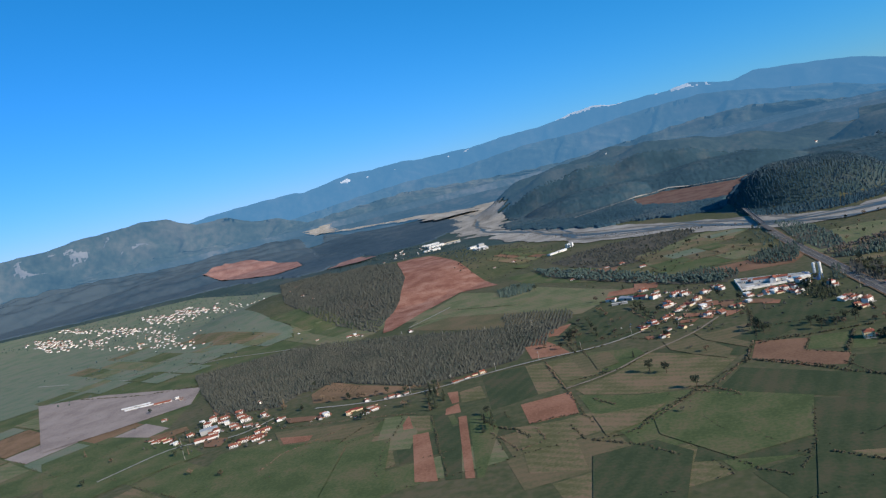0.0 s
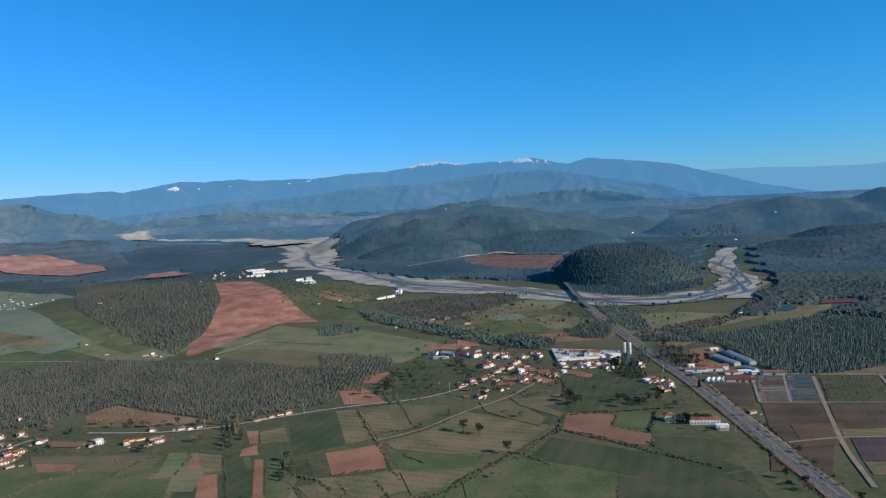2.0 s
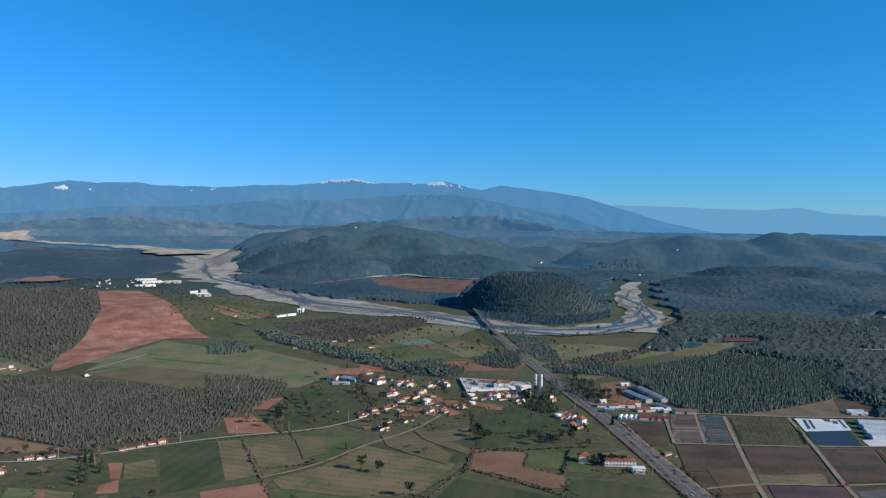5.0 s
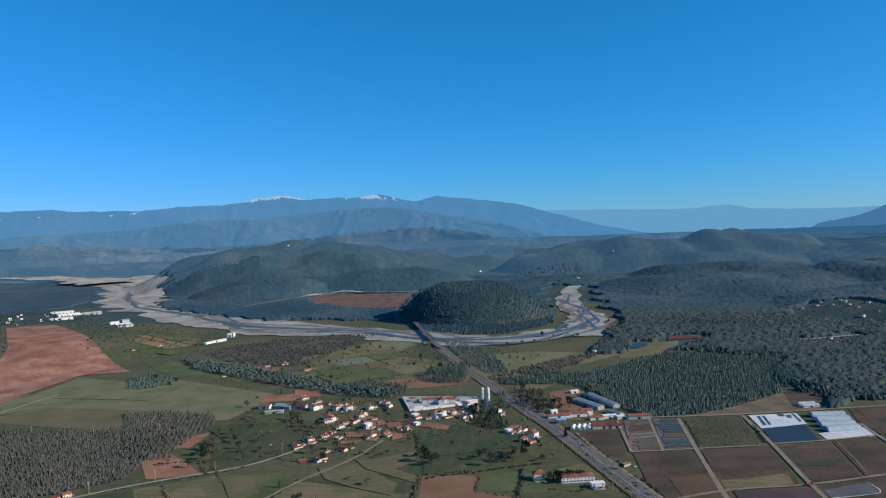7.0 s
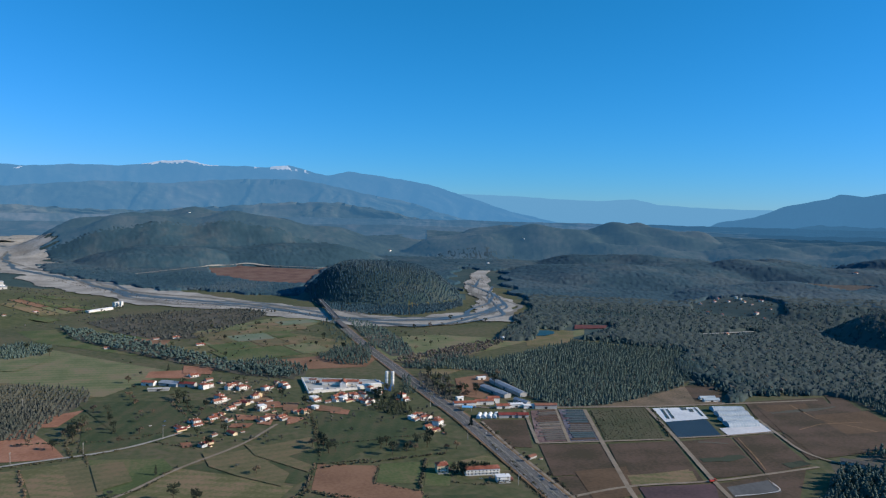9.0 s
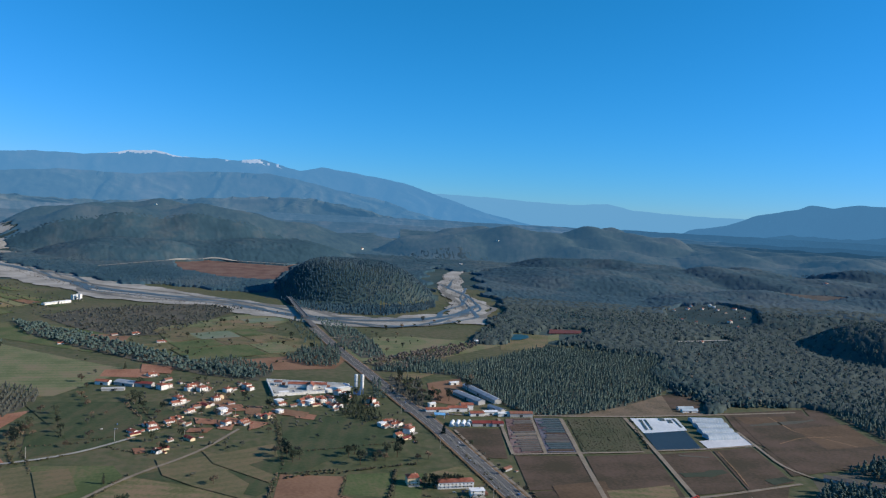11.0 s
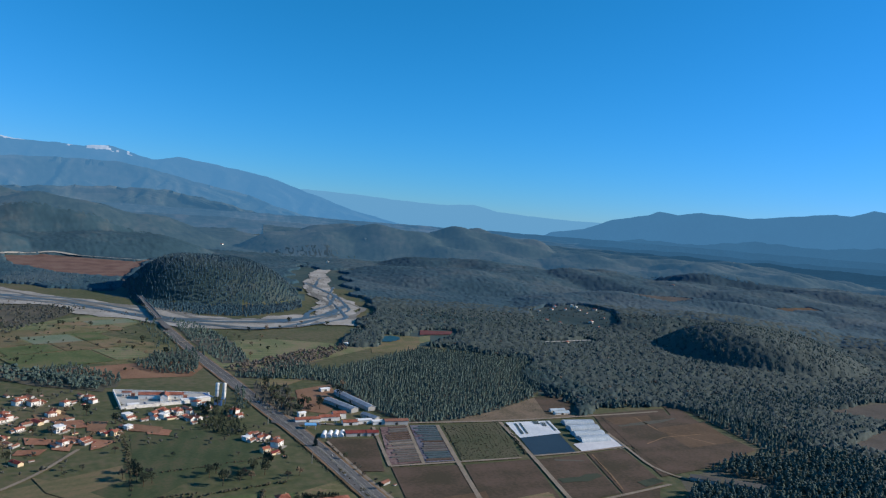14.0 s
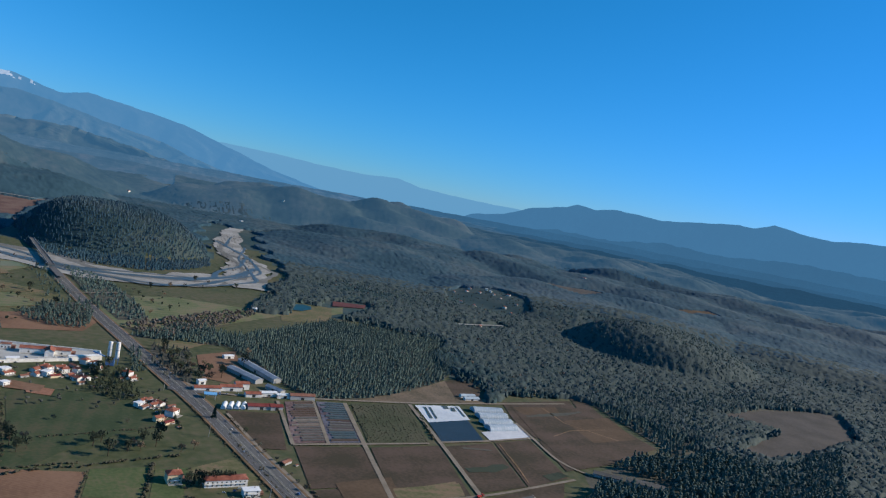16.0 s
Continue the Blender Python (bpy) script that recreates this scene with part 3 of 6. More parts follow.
# ---- fields ----
field("green_dark", [(-212, 787), (-156, 798), (-126, 682), (-155, 663), (-175, 655)])
field("olive", [(-156, 798), (-131, 801), (-97, 695), (-126, 682)])
field("olive", [(-128, 799), (-83, 813), (-56, 728), (-93, 691)])
field("brown_green", [(-100, 806), (-79, 812), (-56, 733), (-74, 723)])
field("green", [(-79, 812), (-16, 799), (-7, 772), (-42, 726), (-55, 728)])
field("red_soil", [(-143, 658), (-89, 676), (-77, 609), (-126, 599)])
field("olive", [(-85, 682), (-42, 713), (-2, 771), (45, 739), (87, 706), (43, 632), (-20, 639), (-74, 660)])
field("green", [(-81, 661), (-20, 636), (37, 628), (-4, 573), (-64, 604)])
field("green_dark", [(0, 771), (119, 827), (181, 795), (90, 709), (45, 743)])
field("brown_green", [(10, 791), (119, 827), (117, 792), (46, 753)])
field("brown", [(113, 750), (164, 733), (150, 698), (186, 668), (174, 638), (139, 650), (100, 695)])
field("green", [(167, 737), (205, 732), (187, 684), (154, 697)])
field("green", [(208, 727), (231, 725), (220, 698), (210, 673), (190, 679)])
field("olive", [(233, 724), (270, 735), (274, 691), (222, 689)])
field("green_dark", [(188, 659), (225, 651), (257, 628), (230, 593), (170, 616)])
field("green_dark", [(85, 672), (168, 617), (229, 589), (240, 569), (172, 553), (51, 610)])
field("green_dark", [(48, 604), (171, 549), (242, 566), (223, 452), (19, 473)])
field("green_dark", [(135, 905), (163, 915), (243, 874), (239, 810), (186, 789), (134, 757), (122, 780)])
field("green_bright", [(-310, 681), (-275, 674), (-257, 667), (-247, 577), (-280, 581), (-294, 605)])
field("red_soil", [(-255, 613), (-238, 616), (-196, 495), (-219, 498)])
field("green_dark", [(-247, 666), (-229, 664), (-191, 571), (-173, 493), (-189, 495)])
field("red_soil", [(-212, 648), (-203, 649), (-161, 492), (-170, 493)])
field("red_soil", [(-278, 649), (-279, 677), (-260, 633), (-272, 633)])
field("red_soil", [(-234, 680), (-222, 694), (-212, 662), (-230, 660)])
field("olive", [(-276, 670), (-250, 667), (-238, 624), (-251, 619)])
field("red_soil", [(-247, 739), (-233, 738), (-222, 697), (-230, 695)])
field("olive", [(-230, 734), (-206, 747), (-189, 698), (-218, 693)])
field("green", [(-198, 639), (-178, 651), (-157, 596), (-153, 491), (-159, 491)])
field("olive", [(-140, 594), (-87, 596), (-62, 481), (-112, 487)])
field("green", [(-362, 632), (-331, 669), (-309, 666), (-300, 594), (-341, 611)])
field("brown_green", [(-391, 683), (-347, 671), (-312, 674), (-312, 639), (-343, 623)])
field("red_soil", [(-168, 888), (-152, 924), (-115, 860), (-98, 821), (-150, 824)])
field("red_soil", [(-143, 961), (-106, 978), (-122, 920), (-152, 924)])
field("green_dark", [(-100, 925), (-57, 964), (-3, 911), (12, 889), (-24, 847), (-90, 832)])
field("soil_bank", [(-476, 828), (-466, 877), (-395, 832), (-299, 784), (-338, 775), (-413, 779), (-452, 784)])
QUARRY = [(-718, 2014), (-617, 2052), (-493, 1825), (-393, 1616), (-302, 1447), (-387, 1444), (-434, 1292), (-462, 1169), (-478, 1158), (-515, 1281), (-527, 1425), (-580, 1655)]
field("quarry", QUARRY)
field("green_bright", [(-425, 1265), (-383, 1430), (-282, 1349), (-368, 1206), (-428, 1163)])
field("green_bright", [(-362, 1220), (-298, 1323), (-258, 1393), (-169, 1299), (-80, 1204), (-21, 1147), (-94, 1031), (-186, 1034), (-332, 1114), (-423, 1149)])
field("brown_green", [(-420, 1141), (-355, 1195), (-181, 1110), (-103, 1032), (-252, 1034)])
field("red_soil", [(-53, 1153), (12, 1151), (2, 1100), (-56, 1118)])
field("green", [(-292, 1517), (-198, 1535), (-23, 1361), (-83, 1267), (-237, 1402)])
field("green_bright", [(-1, 1458), (185, 1623), (267, 1560), (162, 1425), (20, 1322)])
field("olive", [(-1, 1326), (150, 1427), (256, 1307), (175, 1199), (68, 1229)])
field("brown", [(65, 1179), (217, 1212), (277, 1191), (236, 1117), (117, 1124)])
field("brown", [(-115, 1411), (-35, 1395), (-44, 1316), (-104, 1339)])
field("claim", [(21, 2792), (143, 2858), (401, 2715), (469, 2858), (296, 2232), (152, 2310), (54, 2497)])
RED_SLOPES = [[(-2480, 3550), (-2760, 4240), (-2540, 4120), (-1810, 3470), (-1597, 3110), (-1650, 2910), (-1995, 3130)], [(-1190, 2520), (-1250, 2790), (-1180, 2860), (-990, 2570), (-1010, 2440), (-1070, 2400)]]
for ring in RED_SLOPES:
    field("soil_red_far", ring, 7.0)
field("green_bright", [(-860, 1521), (-694, 1395), (-561, 1239), (-490, 1160), (-604, 1192), (-719, 1266)])
field("green_bright", [(287, 1334), (416, 1345), (568, 1258), (351, 1127), (277, 1148)])
field("olive", [(367, 1122), (417, 1108), (306, 1023), (304, 1065)])
field("green_bright", [(648, 1316), (722, 1345), (690, 1290), (640, 1262), (616, 1270)])
field("olive", [(536, 1214), (604, 1204), (652, 1262), (690, 1330), (640, 1372), (592, 1338)])
field("redpatch", [(728, 1392), (790, 1372), (768, 1342), (700, 1346)], 1.6)
field("pond", [(596, 1322), (616, 1342), (639, 1346), (648, 1330), (636, 1306), (610, 1290), (590, 1294), (584, 1308)], 1.6)
field("brown", [(338, 1021), (392, 1039), (366, 950), (336, 917), (314, 937)])
field("ploughed", [(303, 838), (350, 824), (318, 741), (297, 748)])
field("nursery_a", [(371, 856), (402, 854), (362, 749), (329, 753)])
field("nursery_b", [(405, 853), (433, 845), (393, 743), (363, 748)])
field("crop_rows", [(441, 842), (509, 834), (460, 729), (398, 739)])
field("pool", [(497, 779), (551, 781), (525, 723), (475, 727)])
field("sheet", [(516, 830), (572, 820), (553, 778), (497, 779)])
field("sheet2", [(540, 744), (603, 749), (588, 717), (532, 721)])
field("ploughed", [(328, 747), (388, 733), (364, 661), (303, 669)])
field("ploughed", [(395, 731), (466, 722), (423, 624), (356, 636)])
field("ploughed", [(302, 667), (363, 659), (301, 547), (257, 562)])
field("violet_soil", [(361, 628), (429, 617), (406, 565), (342, 575)])
field("brown_green", [(341, 571), (406, 562), (393, 536), (333, 544)])
field("ploughed", [(471, 719), (529, 716), (487, 625), (435, 627)])
field("ploughed", [(533, 716), (582, 715), (545, 629), (489, 624)])
field("ploughed", [(645, 825), (762, 818), (668, 689), (622, 683), (595, 721), (612, 771)])
field("ploughed", [(774, 829), (787, 811), (709, 676), (665, 679)])
field("ploughed", [(592, 712), (654, 677), (636, 642), (557, 641)])
field("ploughed", [(428, 616), (481, 620), (536, 625), (406, 513), (367, 526)])
field("grey_bed", [(433, 608), (479, 611), (471, 587), (425, 589)])
field("bank", [(455, 853), (532, 872), (623, 911), (644, 839), (615, 826), (507, 837)])
field("ploughed", [(623, 911), (691, 924), (672, 860), (612, 832), (586, 843)])
field("green_dark", [(-121, 1012), (11, 989), (47, 910), (4, 874), (-60, 873)])
field("rfield", [(985, 738), (1121, 742), (1290, 700), (1200, 640), (1128, 604), (952, 596), (865, 598), (850, 630), (920, 645), (1014, 655)])
field("grey_field", [(-1212, 1068), (-1044, 1061), (-766, 986), (-720, 886), (-812, 807), (-894, 754)])
field("town_green", [(-3300, 2500), (-2500, 2560), (-1900, 2650), (-1350, 2250), (-1150, 2050), (-1100, 1720), (-740, 1330), (-1100, 1150), (-1330, 900), (-1900, 900), (-2900, 1500)], 0.7)
field("green", [(-1330, 900), (-1100, 1150), (-740, 1330), (-660, 1200), (-845, 1083), (-740, 946), (-640, 640), (-900, 560), (-1500, 560), (-1700, 800)], 0.085)
field("green_bright", [(-758, 1283), (-452, 1335), (-325, 1215), (-489, 1220), (-532, 1090)])
field("green", [(-903, 1499), (-821, 1556), (-554, 1264), (-607, 1212)])
field("green", [(-490, 486), (-509, 639), (-433, 662), (-333, 615), (-305, 448)])
field("green", [(-843, 703), (-788, 778), (-637, 729), (-538, 648), (-606, 594), (-657, 519)])
field("brown_green", [(-462, 689), (-330, 676), (-340, 632), (-427, 637)])
field("green", [(-305, 448), (-330, 606), (-280, 612), (-233, 433)])
field("green_dark", [(-60, 506), (-8, 523), (21, 492), (4, 385), (-56, 397)])
field("green_dark", [(109, 484), (152, 426), (128, 360), (82, 370)])
field("green", [(-6, 566), (39, 620), (78, 603), (129, 573), (110, 495), (48, 473), (-3, 533)])
field("red_soil", [(81, 919), (98, 907), (94, 888), (81, 897)])
field("red_soil", [(72, 904), (87, 891), (83, 873), (70, 882)])
field("brown", [(104, 957), (122, 951), (114, 917), (101, 927)])
field("red_soil", [(-4, 839), (6, 838), (8, 825), (-1, 823)])
field("brown_green", [(54, 820), (76, 799), (110, 745), (103, 732), (62, 786)])
field("red_soil", [(151, 923), (173, 907), (167, 891), (150, 902)])
field("olive", [(361, 646), (418, 640), (413, 626), (356, 631)])
field("olive", [(370, 650), (428, 651), (419, 631), (364, 628)])
field("brown_green", [(-75, 796), (-49, 799), (-37, 750), (-61, 734)])
field("brown_green", [(16, 806), (67, 777), (87, 734), (78, 707), (45, 739), (22, 768)])
field("olive", [(-63, 597), (-19, 599), (6, 602), (-18, 563), (-49, 545)])
field("ploughed_warm", [(326, 673), (377, 672), (354, 614), (310, 612)])
field("ploughed", [(647, 813), (760, 790), (729, 661), (637, 644), (571, 646), (598, 717)])
field("ploughed_warm", [(681, 757), (763, 755), (729, 688), (659, 692)])
field("ploughed_warm", [(647, 808), (713, 799), (697, 775), (640, 783)])
field("olive", [(366, 653), (429, 647), (418, 626), (357, 631)])
field("leaf_dark", [(522, 640), (546, 642), (550, 632), (522, 628)])
field("red_soil", [(76, 967), (100, 962), (103, 937), (76, 939)])
field("red_soil", [(50, 922), (75, 908), (71, 894), (51, 901)])
field("red_soil", [(45, 888), (67, 884), (60, 870), (41, 876)])
field("red_soil", [(103, 901), (122, 889), (108, 875), (99, 870)])
field("brown", [(140, 938), (167, 918), (160, 902), (135, 916)])
field("red_soil", [(-10, 1180), (31, 1154), (26, 1118), (-10, 1132)])
field("soil_bank", [(59, 992), (86, 1000), (92, 970), (63, 961)])
field("red_soil", [(-644, 833), (-618, 830), (-594, 799), (-622, 803)])
field("red_soil", [(-442, 665), (-394, 657), (-392, 640), (-425, 641)])
field("brown", [(-472, 737), (-419, 727), (-420, 712), (-456, 715)])
field("brown", [(-581, 711), (-533, 695), (-528, 668), (-554, 672)])
field("soil_bank", [(-696, 749), (-649, 771), (-632, 754), (-663, 723)])


EDGES = []


def patchwork(poly, turn, wide, deep, kinds, seed):
    """A quilt of small fields over a stretch of the plan."""
    rng = random.Random(seed)
    c, n = math.cos(radians(turn)), math.sin(radians(turn))
    us = [x * c + y * n for x, y in poly]
    vs = [-x * n + y * c for x, y in poly]
    v = min(vs)
    while v < max(vs):
        dv = deep * rng.uniform(0.6, 1.4)
        u = min(us) - rng.uniform(0, wide)
        while u < max(us):
            du = wide * rng.uniform(0.5, 1.6)
            gap = 2.0
            ring = [(u + gap, v + gap), (u + du - gap, v + gap + rng.uniform(-4, 4)), (u + du - gap, v + dv - gap), (u + gap, v + dv - gap + rng.uniform(-4, 4))]
            ring = [(a * c - b * n, a * n + b * c) for a, b in ring]
            if all(inside(np.array([x]), np.array([y]), poly)[0] for x, y in ring):
                EDGES.extend((ring[i], ring[i + 1]) for i in (0, 1) if rng.random() < 0.55)
                field(rng.choice(kinds), ring, 0.10 + 0.006 * seed if max(math.hypot(x, y) for x, y in ring) < 1300 else 0.8 + 0.02 * seed)
            u += du
        v += dv


patchwork([(-1500, 1352), (-1404, 1560), (-1150, 1640), (-740, 1330), (-660, 1200), (-860, 1090), (-1150, 980)], -30, 110, 60, ["green_bright", "town_green", "town_green", "town_green", "olive", "green"], 3)
patchwork([(-1280, 1050), (-1230, 700), (-900, 560), (-640, 640), (-700, 860), (-780, 1000)], -28, 120, 60, ["town_green", "town_green", "olive", "grey_field", "soil_bank", "green_bright"], 4)
patchwork([(-110, 1200), (-60, 1420), (60, 1560), (240, 1570), (255, 1180), (130, 1130)], 18, 80, 70, ["green_bright", "green", "olive", "green_bright", "brown_green", "town_green"], 5)
patchwork([(-460, 1180), (-300, 1380), (-60, 1180), (-120, 1035), (-420, 1130)], -25, 110, 60, ["green_bright", "olive", "green", "brown_green"], 6)
patchwork([(-420, 640), (-340, 700), (-200, 680), (250, 600), (262, 420), (100, 380), (-240, 420), (-420, 520)], 22, 80, 55, ["green", "green_dark", "olive", "green", "brown_green", "green_bright"], 7)
patchwork([(-700, 640), (-640, 700), (-430, 640), (-430, 440), (-640, 440)], -28, 90, 60, ["green", "green_dark", "olive", "green_bright"], 8)
patchwork([(-340, 1560), (-380, 1760), (-330, 2000), (-150, 1760), (-215, 1610)], -35, 75, 50, ["green", "olive", "brown_green", "green_bright", "brown", "green"], 9)


# ---- woods ----
def cone_tree(rng):
    """A conifer: four ragged tiers."""
    v, f = [], []
    for base, top, rad in ((0.10, 0.55, 0.25), (0.30, 0.74, 0.20), (0.52, 0.90, 0.145), (0.72, 1.02, 0.08)):
        o = len(v)
        for k in range(5):
            a = k * 2 * math.pi / 5 + rng.uniform(-0.4, 0.4)
            q = rad * rng.uniform(0.6, 1.3)
            v.append((q * math.cos(a), q * math.sin(a), base + rng.uniform(-0.07, 0.07)))
        v.append((rng.uniform(-0.03, 0.03), rng.uniform(-0.03, 0.03), top))
        f += [(o + k, o + (k + 1) % 5, o + 5) for k in range(5)]
    return np.array(v), np.array(f)


def dome_tree(rng):
    """A round-headed pine: an uneven dome of needles."""
    v, f = [], []
    for z, rad in ((0.10, 0.26), (0.42, 0.33), (0.76, 0.20)):
        for k in range(5):
            a = k * 2 * math.pi / 5 + z * 2 + rng.uniform(-0.35, 0.35)
            q = rad * rng.uniform(0.65, 1.3)
            v.append((q * math.cos(a), q * math.sin(a), z + rng.uniform(-0.08, 0.08)))
    v.append((rng.uniform(-0.06, 0.06), rng.uniform(-0.06, 0.06), 1.0))
    for o in (0, 5):
        for k in range(5):
            f += [(o + k, o + (k + 1) % 5, o + 5 + k), (o + (k + 1) % 5, o + 5 + (k + 1) % 5, o + 5 + k)]
    f += [(10 + k, 10 + (k + 1) % 5, 15) for k in range(5)]
    return np.array(v), np.array(f)


def tip_tree(rng):
    """A far conifer: three simple tiers."""
    v, f = [], []
    for base, top, rad in ((0.10, 0.62, 0.27), (0.38, 0.84, 0.2), (0.64, 1.0, 0.11)):
        o = len(v)
        for k in range(4):
            a = k * math.pi / 2 + rng.uniform(-0.4, 0.4)
            q = rad * rng.uniform(0.7, 1.3)
            v.append((q * math.cos(a), q * math.sin(a), base + rng.uniform(-0.07, 0.07)))
        v.append((0, 0, top))
        f += [(o + k, o + (k + 1) % 4, o + 4) for k in range(4)]
    return np.array(v), np.array(f)


def lump_tree(rng, lumps=3):
    """A broad crown of a few uneven clumps."""
    v, f = [], []
    bm = bmesh.new()
    bmesh.ops.create_icosphere(bm, subdivisions=1, radius=1)
    bv, bf = np.array([p.co for p in bm.verts]), np.array([[p.index for p in q.verts] for q in bm.faces])
    bm.free()
    for _ in range(lumps):
        c = np.array([rng.uniform(-0.2, 0.2), rng.uniform(-0.2, 0.2), rng.uniform(0.4, 0.75)])
        s = rng.uniform(0.16, 0.3)
        f.append(bf + len(v) * len(bv))
        v.append(c + bv * s * rng.uniform(0.7, 1.25, (len(bv), 1)))
    return np.concatenate(v), np.concatenate(f)


def pine_tree(rng):
    """A ragged pine: clumps of needles stacked round a stem, narrowing to the top."""
    v, f = [], []
    bm = bmesh.new()
    bmesh.ops.create_icosphere(bm, subdivisions=1, radius=1)
    bv, bf = np.array([p.co for p in bm.verts]), np.array([[p.index for p in q.verts] for q in bm.faces])
    bm.free()
    turn = rng.uniform(0, 6)
    tiers = ((0.26, 0.15, 0.12), (0.33, 0.13, 0.12), (0.45, 0.11, 0.12), (0.56, 0.09, 0.115), (0.68, 0.06, 0.10), (0.80, 0.03, 0.085), (0.91, 0.01, 0.06))
    for i, (z, out, s) in enumerate(tiers):
        a = turn + i * 2.3 + rng.uniform(-0.4, 0.4)
        f.append(bf + i * len(bv))
        v.append(np.array([out * math.cos(a), out * math.sin(a), z]) + bv * rng.uniform(0.55, 1.4, (len(bv), 1)) * np.array([s, s, s * 1.35]))
    return np.concatenate(v), np.concatenate(f)


def wood(label, poly, gap, height, mat="pine", shape="cone", seed=1, rows=None, thin=1.0, name="wood", lumps=2, gaps=()):
    """Trees over a stretch of the plan, as one mass."""
    rng = np.random.default_rng(seed)
    px, py = np.array(poly).T
    gx, gy = np.meshgrid(np.arange(px.min(), px.max(), gap), np.arange(py.min(), py.max(), gap))
    jit = 0.15 if rows else 0.42
    x, y = gx.ravel() + rng.uniform(-jit, jit, gx.size) * gap, gy.ravel() + rng.uniform(-jit, jit, gx.size) * gap
    patch = np.sin(x * 0.021 + 2 * np.sin(y * 0.017)) * np.sin(y * 0.026 + 1.5 * np.sin(x * 0.013))
    keep = inside(x, y, poly) & (rng.uniform(size=x.size) < thin + 0.25 * patch * (thin < 1))
    for hole in gaps:
        keep &= ~inside(x, y, hole)
    x, y = x[keep], y[keep]
    if not len(x):
        return None
    base = place(x, y)
    d = np.hypot(x - CX, y - CY)
    scale = np.where(d < 2000, 1, (2000 + 1600 * (1 - np.exp(-np.clip(d - 2000, 0, None) / 1600))) / d)
    h = height * rng.uniform(0.7, 1.25, len(x)) * scale
    w = h * rng.uniform(0.8, 1.25, len(x)) * (min(2.0, max(1.0, gap / height * 1.25)) if shape in ("cone", "tip", "dome") else 1.0)
    turn = rng.uniform(0, 2 * math.pi, len(x))
    make = {"cone": cone_tree, "pine": pine_tree, "tip": tip_tree, "dome": dome_tree}.get(shape)
    kinds = [make(rng) if make else lump_tree(rng, lumps) for _ in range(5)]
    which = rng.integers(0, 5, len(x))
    vs, fs, off = [], [], 0
    for k, (tv, tf) in enumerate(kinds):
        s = which == k
        n = int(s.sum())
        c, sn = np.cos(turn[s])[:, None], np.sin(turn[s])[:, None]
        vx = (tv[None, :, 0] * c - tv[None, :, 1] * sn) * w[s][:, None] + base[s][:, 0:1]
        vy = (tv[None, :, 0] * sn + tv[None, :, 1] * c) * w[s][:, None] + base[s][:, 1:2]
        vz = tv[None, :, 2] * h[s][:, None] + base[s][:, 2:3]
        vs.append(np.stack([vx, vy, vz], -1).reshape(-1, 3))
        fs.append((tf[None] + (np.arange(n) * len(tv))[:, None, None] + off).reshape(-1, 3))
        off += n * len(tv)
    wood.count += len(x)
    return tagged(new(name, mesh_of(name, np.concatenate(vs), np.concatenate(fs), mat)), label, "woodland", kind="stuff")


wood.count = 0


def canopy(label, polys, az, reach, height, mat, seed, gaps=(), step=0.12, grow=0.0045, rough=0.4):
    """The closed roof of a far wood: a sheet of uneven crowns over the land, cells growing with the distance. az: headings from and to, degrees."""
    rng = np.random.default_rng(seed)
    a = np.radians(np.arange(az[0], az[1], step))
    r = np.exp(np.arange(math.log(reach[0]), math.log(reach[1]), grow))
    rr, aa = np.meshgrid(r, a, indexing="ij")
    rr = rr * (1 + grow * 0.45 * rng.uniform(-1, 1, rr.shape))
    aa = aa + radians(step) * 0.4 * rng.uniform(-1, 1, aa.shape)
    x, y = CX - rr * np.sin(aa), CY + rr * np.cos(aa)
    wave = np.sin(x * 0.013 + 2 * np.sin(y * 0.009)) * np.sin(y * 0.011 + 1.5 * np.sin(x * 0.008))
    wob = 22 * np.sin(x * 0.031 + y * 0.017) + 14 * np.sin(y * 0.047 - x * 0.039)
    keep = np.zeros(x.shape, bool)
    for poly in polys:
        keep |= inside(x + wob, y + wob * 0.6, list(poly))
    for hole in gaps:
        keep &= ~inside(x + 0.3 * wob, y + 0.2 * wob, list(hole))
    keep[[0, -1]] = False
    h = height * (0.50 + rough * rng.uniform(size=x.shape) + 0.12 * wave)
    v = place(x, y, np.where(keep, h, -6.0))
    faces = grid_faces(len(r), len(a))
    some = keep.ravel()[faces].any(1)
    return tagged(new("wood", mesh_of("wood", v.reshape(-1, 3), faces[some], mat, True)), label, "woodland", kind="stuff")



def forest(label, poly, gap, height, mat="pine", shape="pine", seed=1, rows=None, thin=1.0, lumps=2, floor=True, gaps=(), soil="litter"):
    if floor:
        forest.count += 1
        field(soil, poly, 0.02 + 0.004 * forest.count if max(math.hypot(x, y) for x, y in poly) < 1500 else 0.4 + 0.012 * forest.count, "forest_floor")["label"] = "dark needle litter under the trees"
    return wood(label, poly, gap, height, mat, shape, seed, rows, thin, "wood", lumps, gaps)


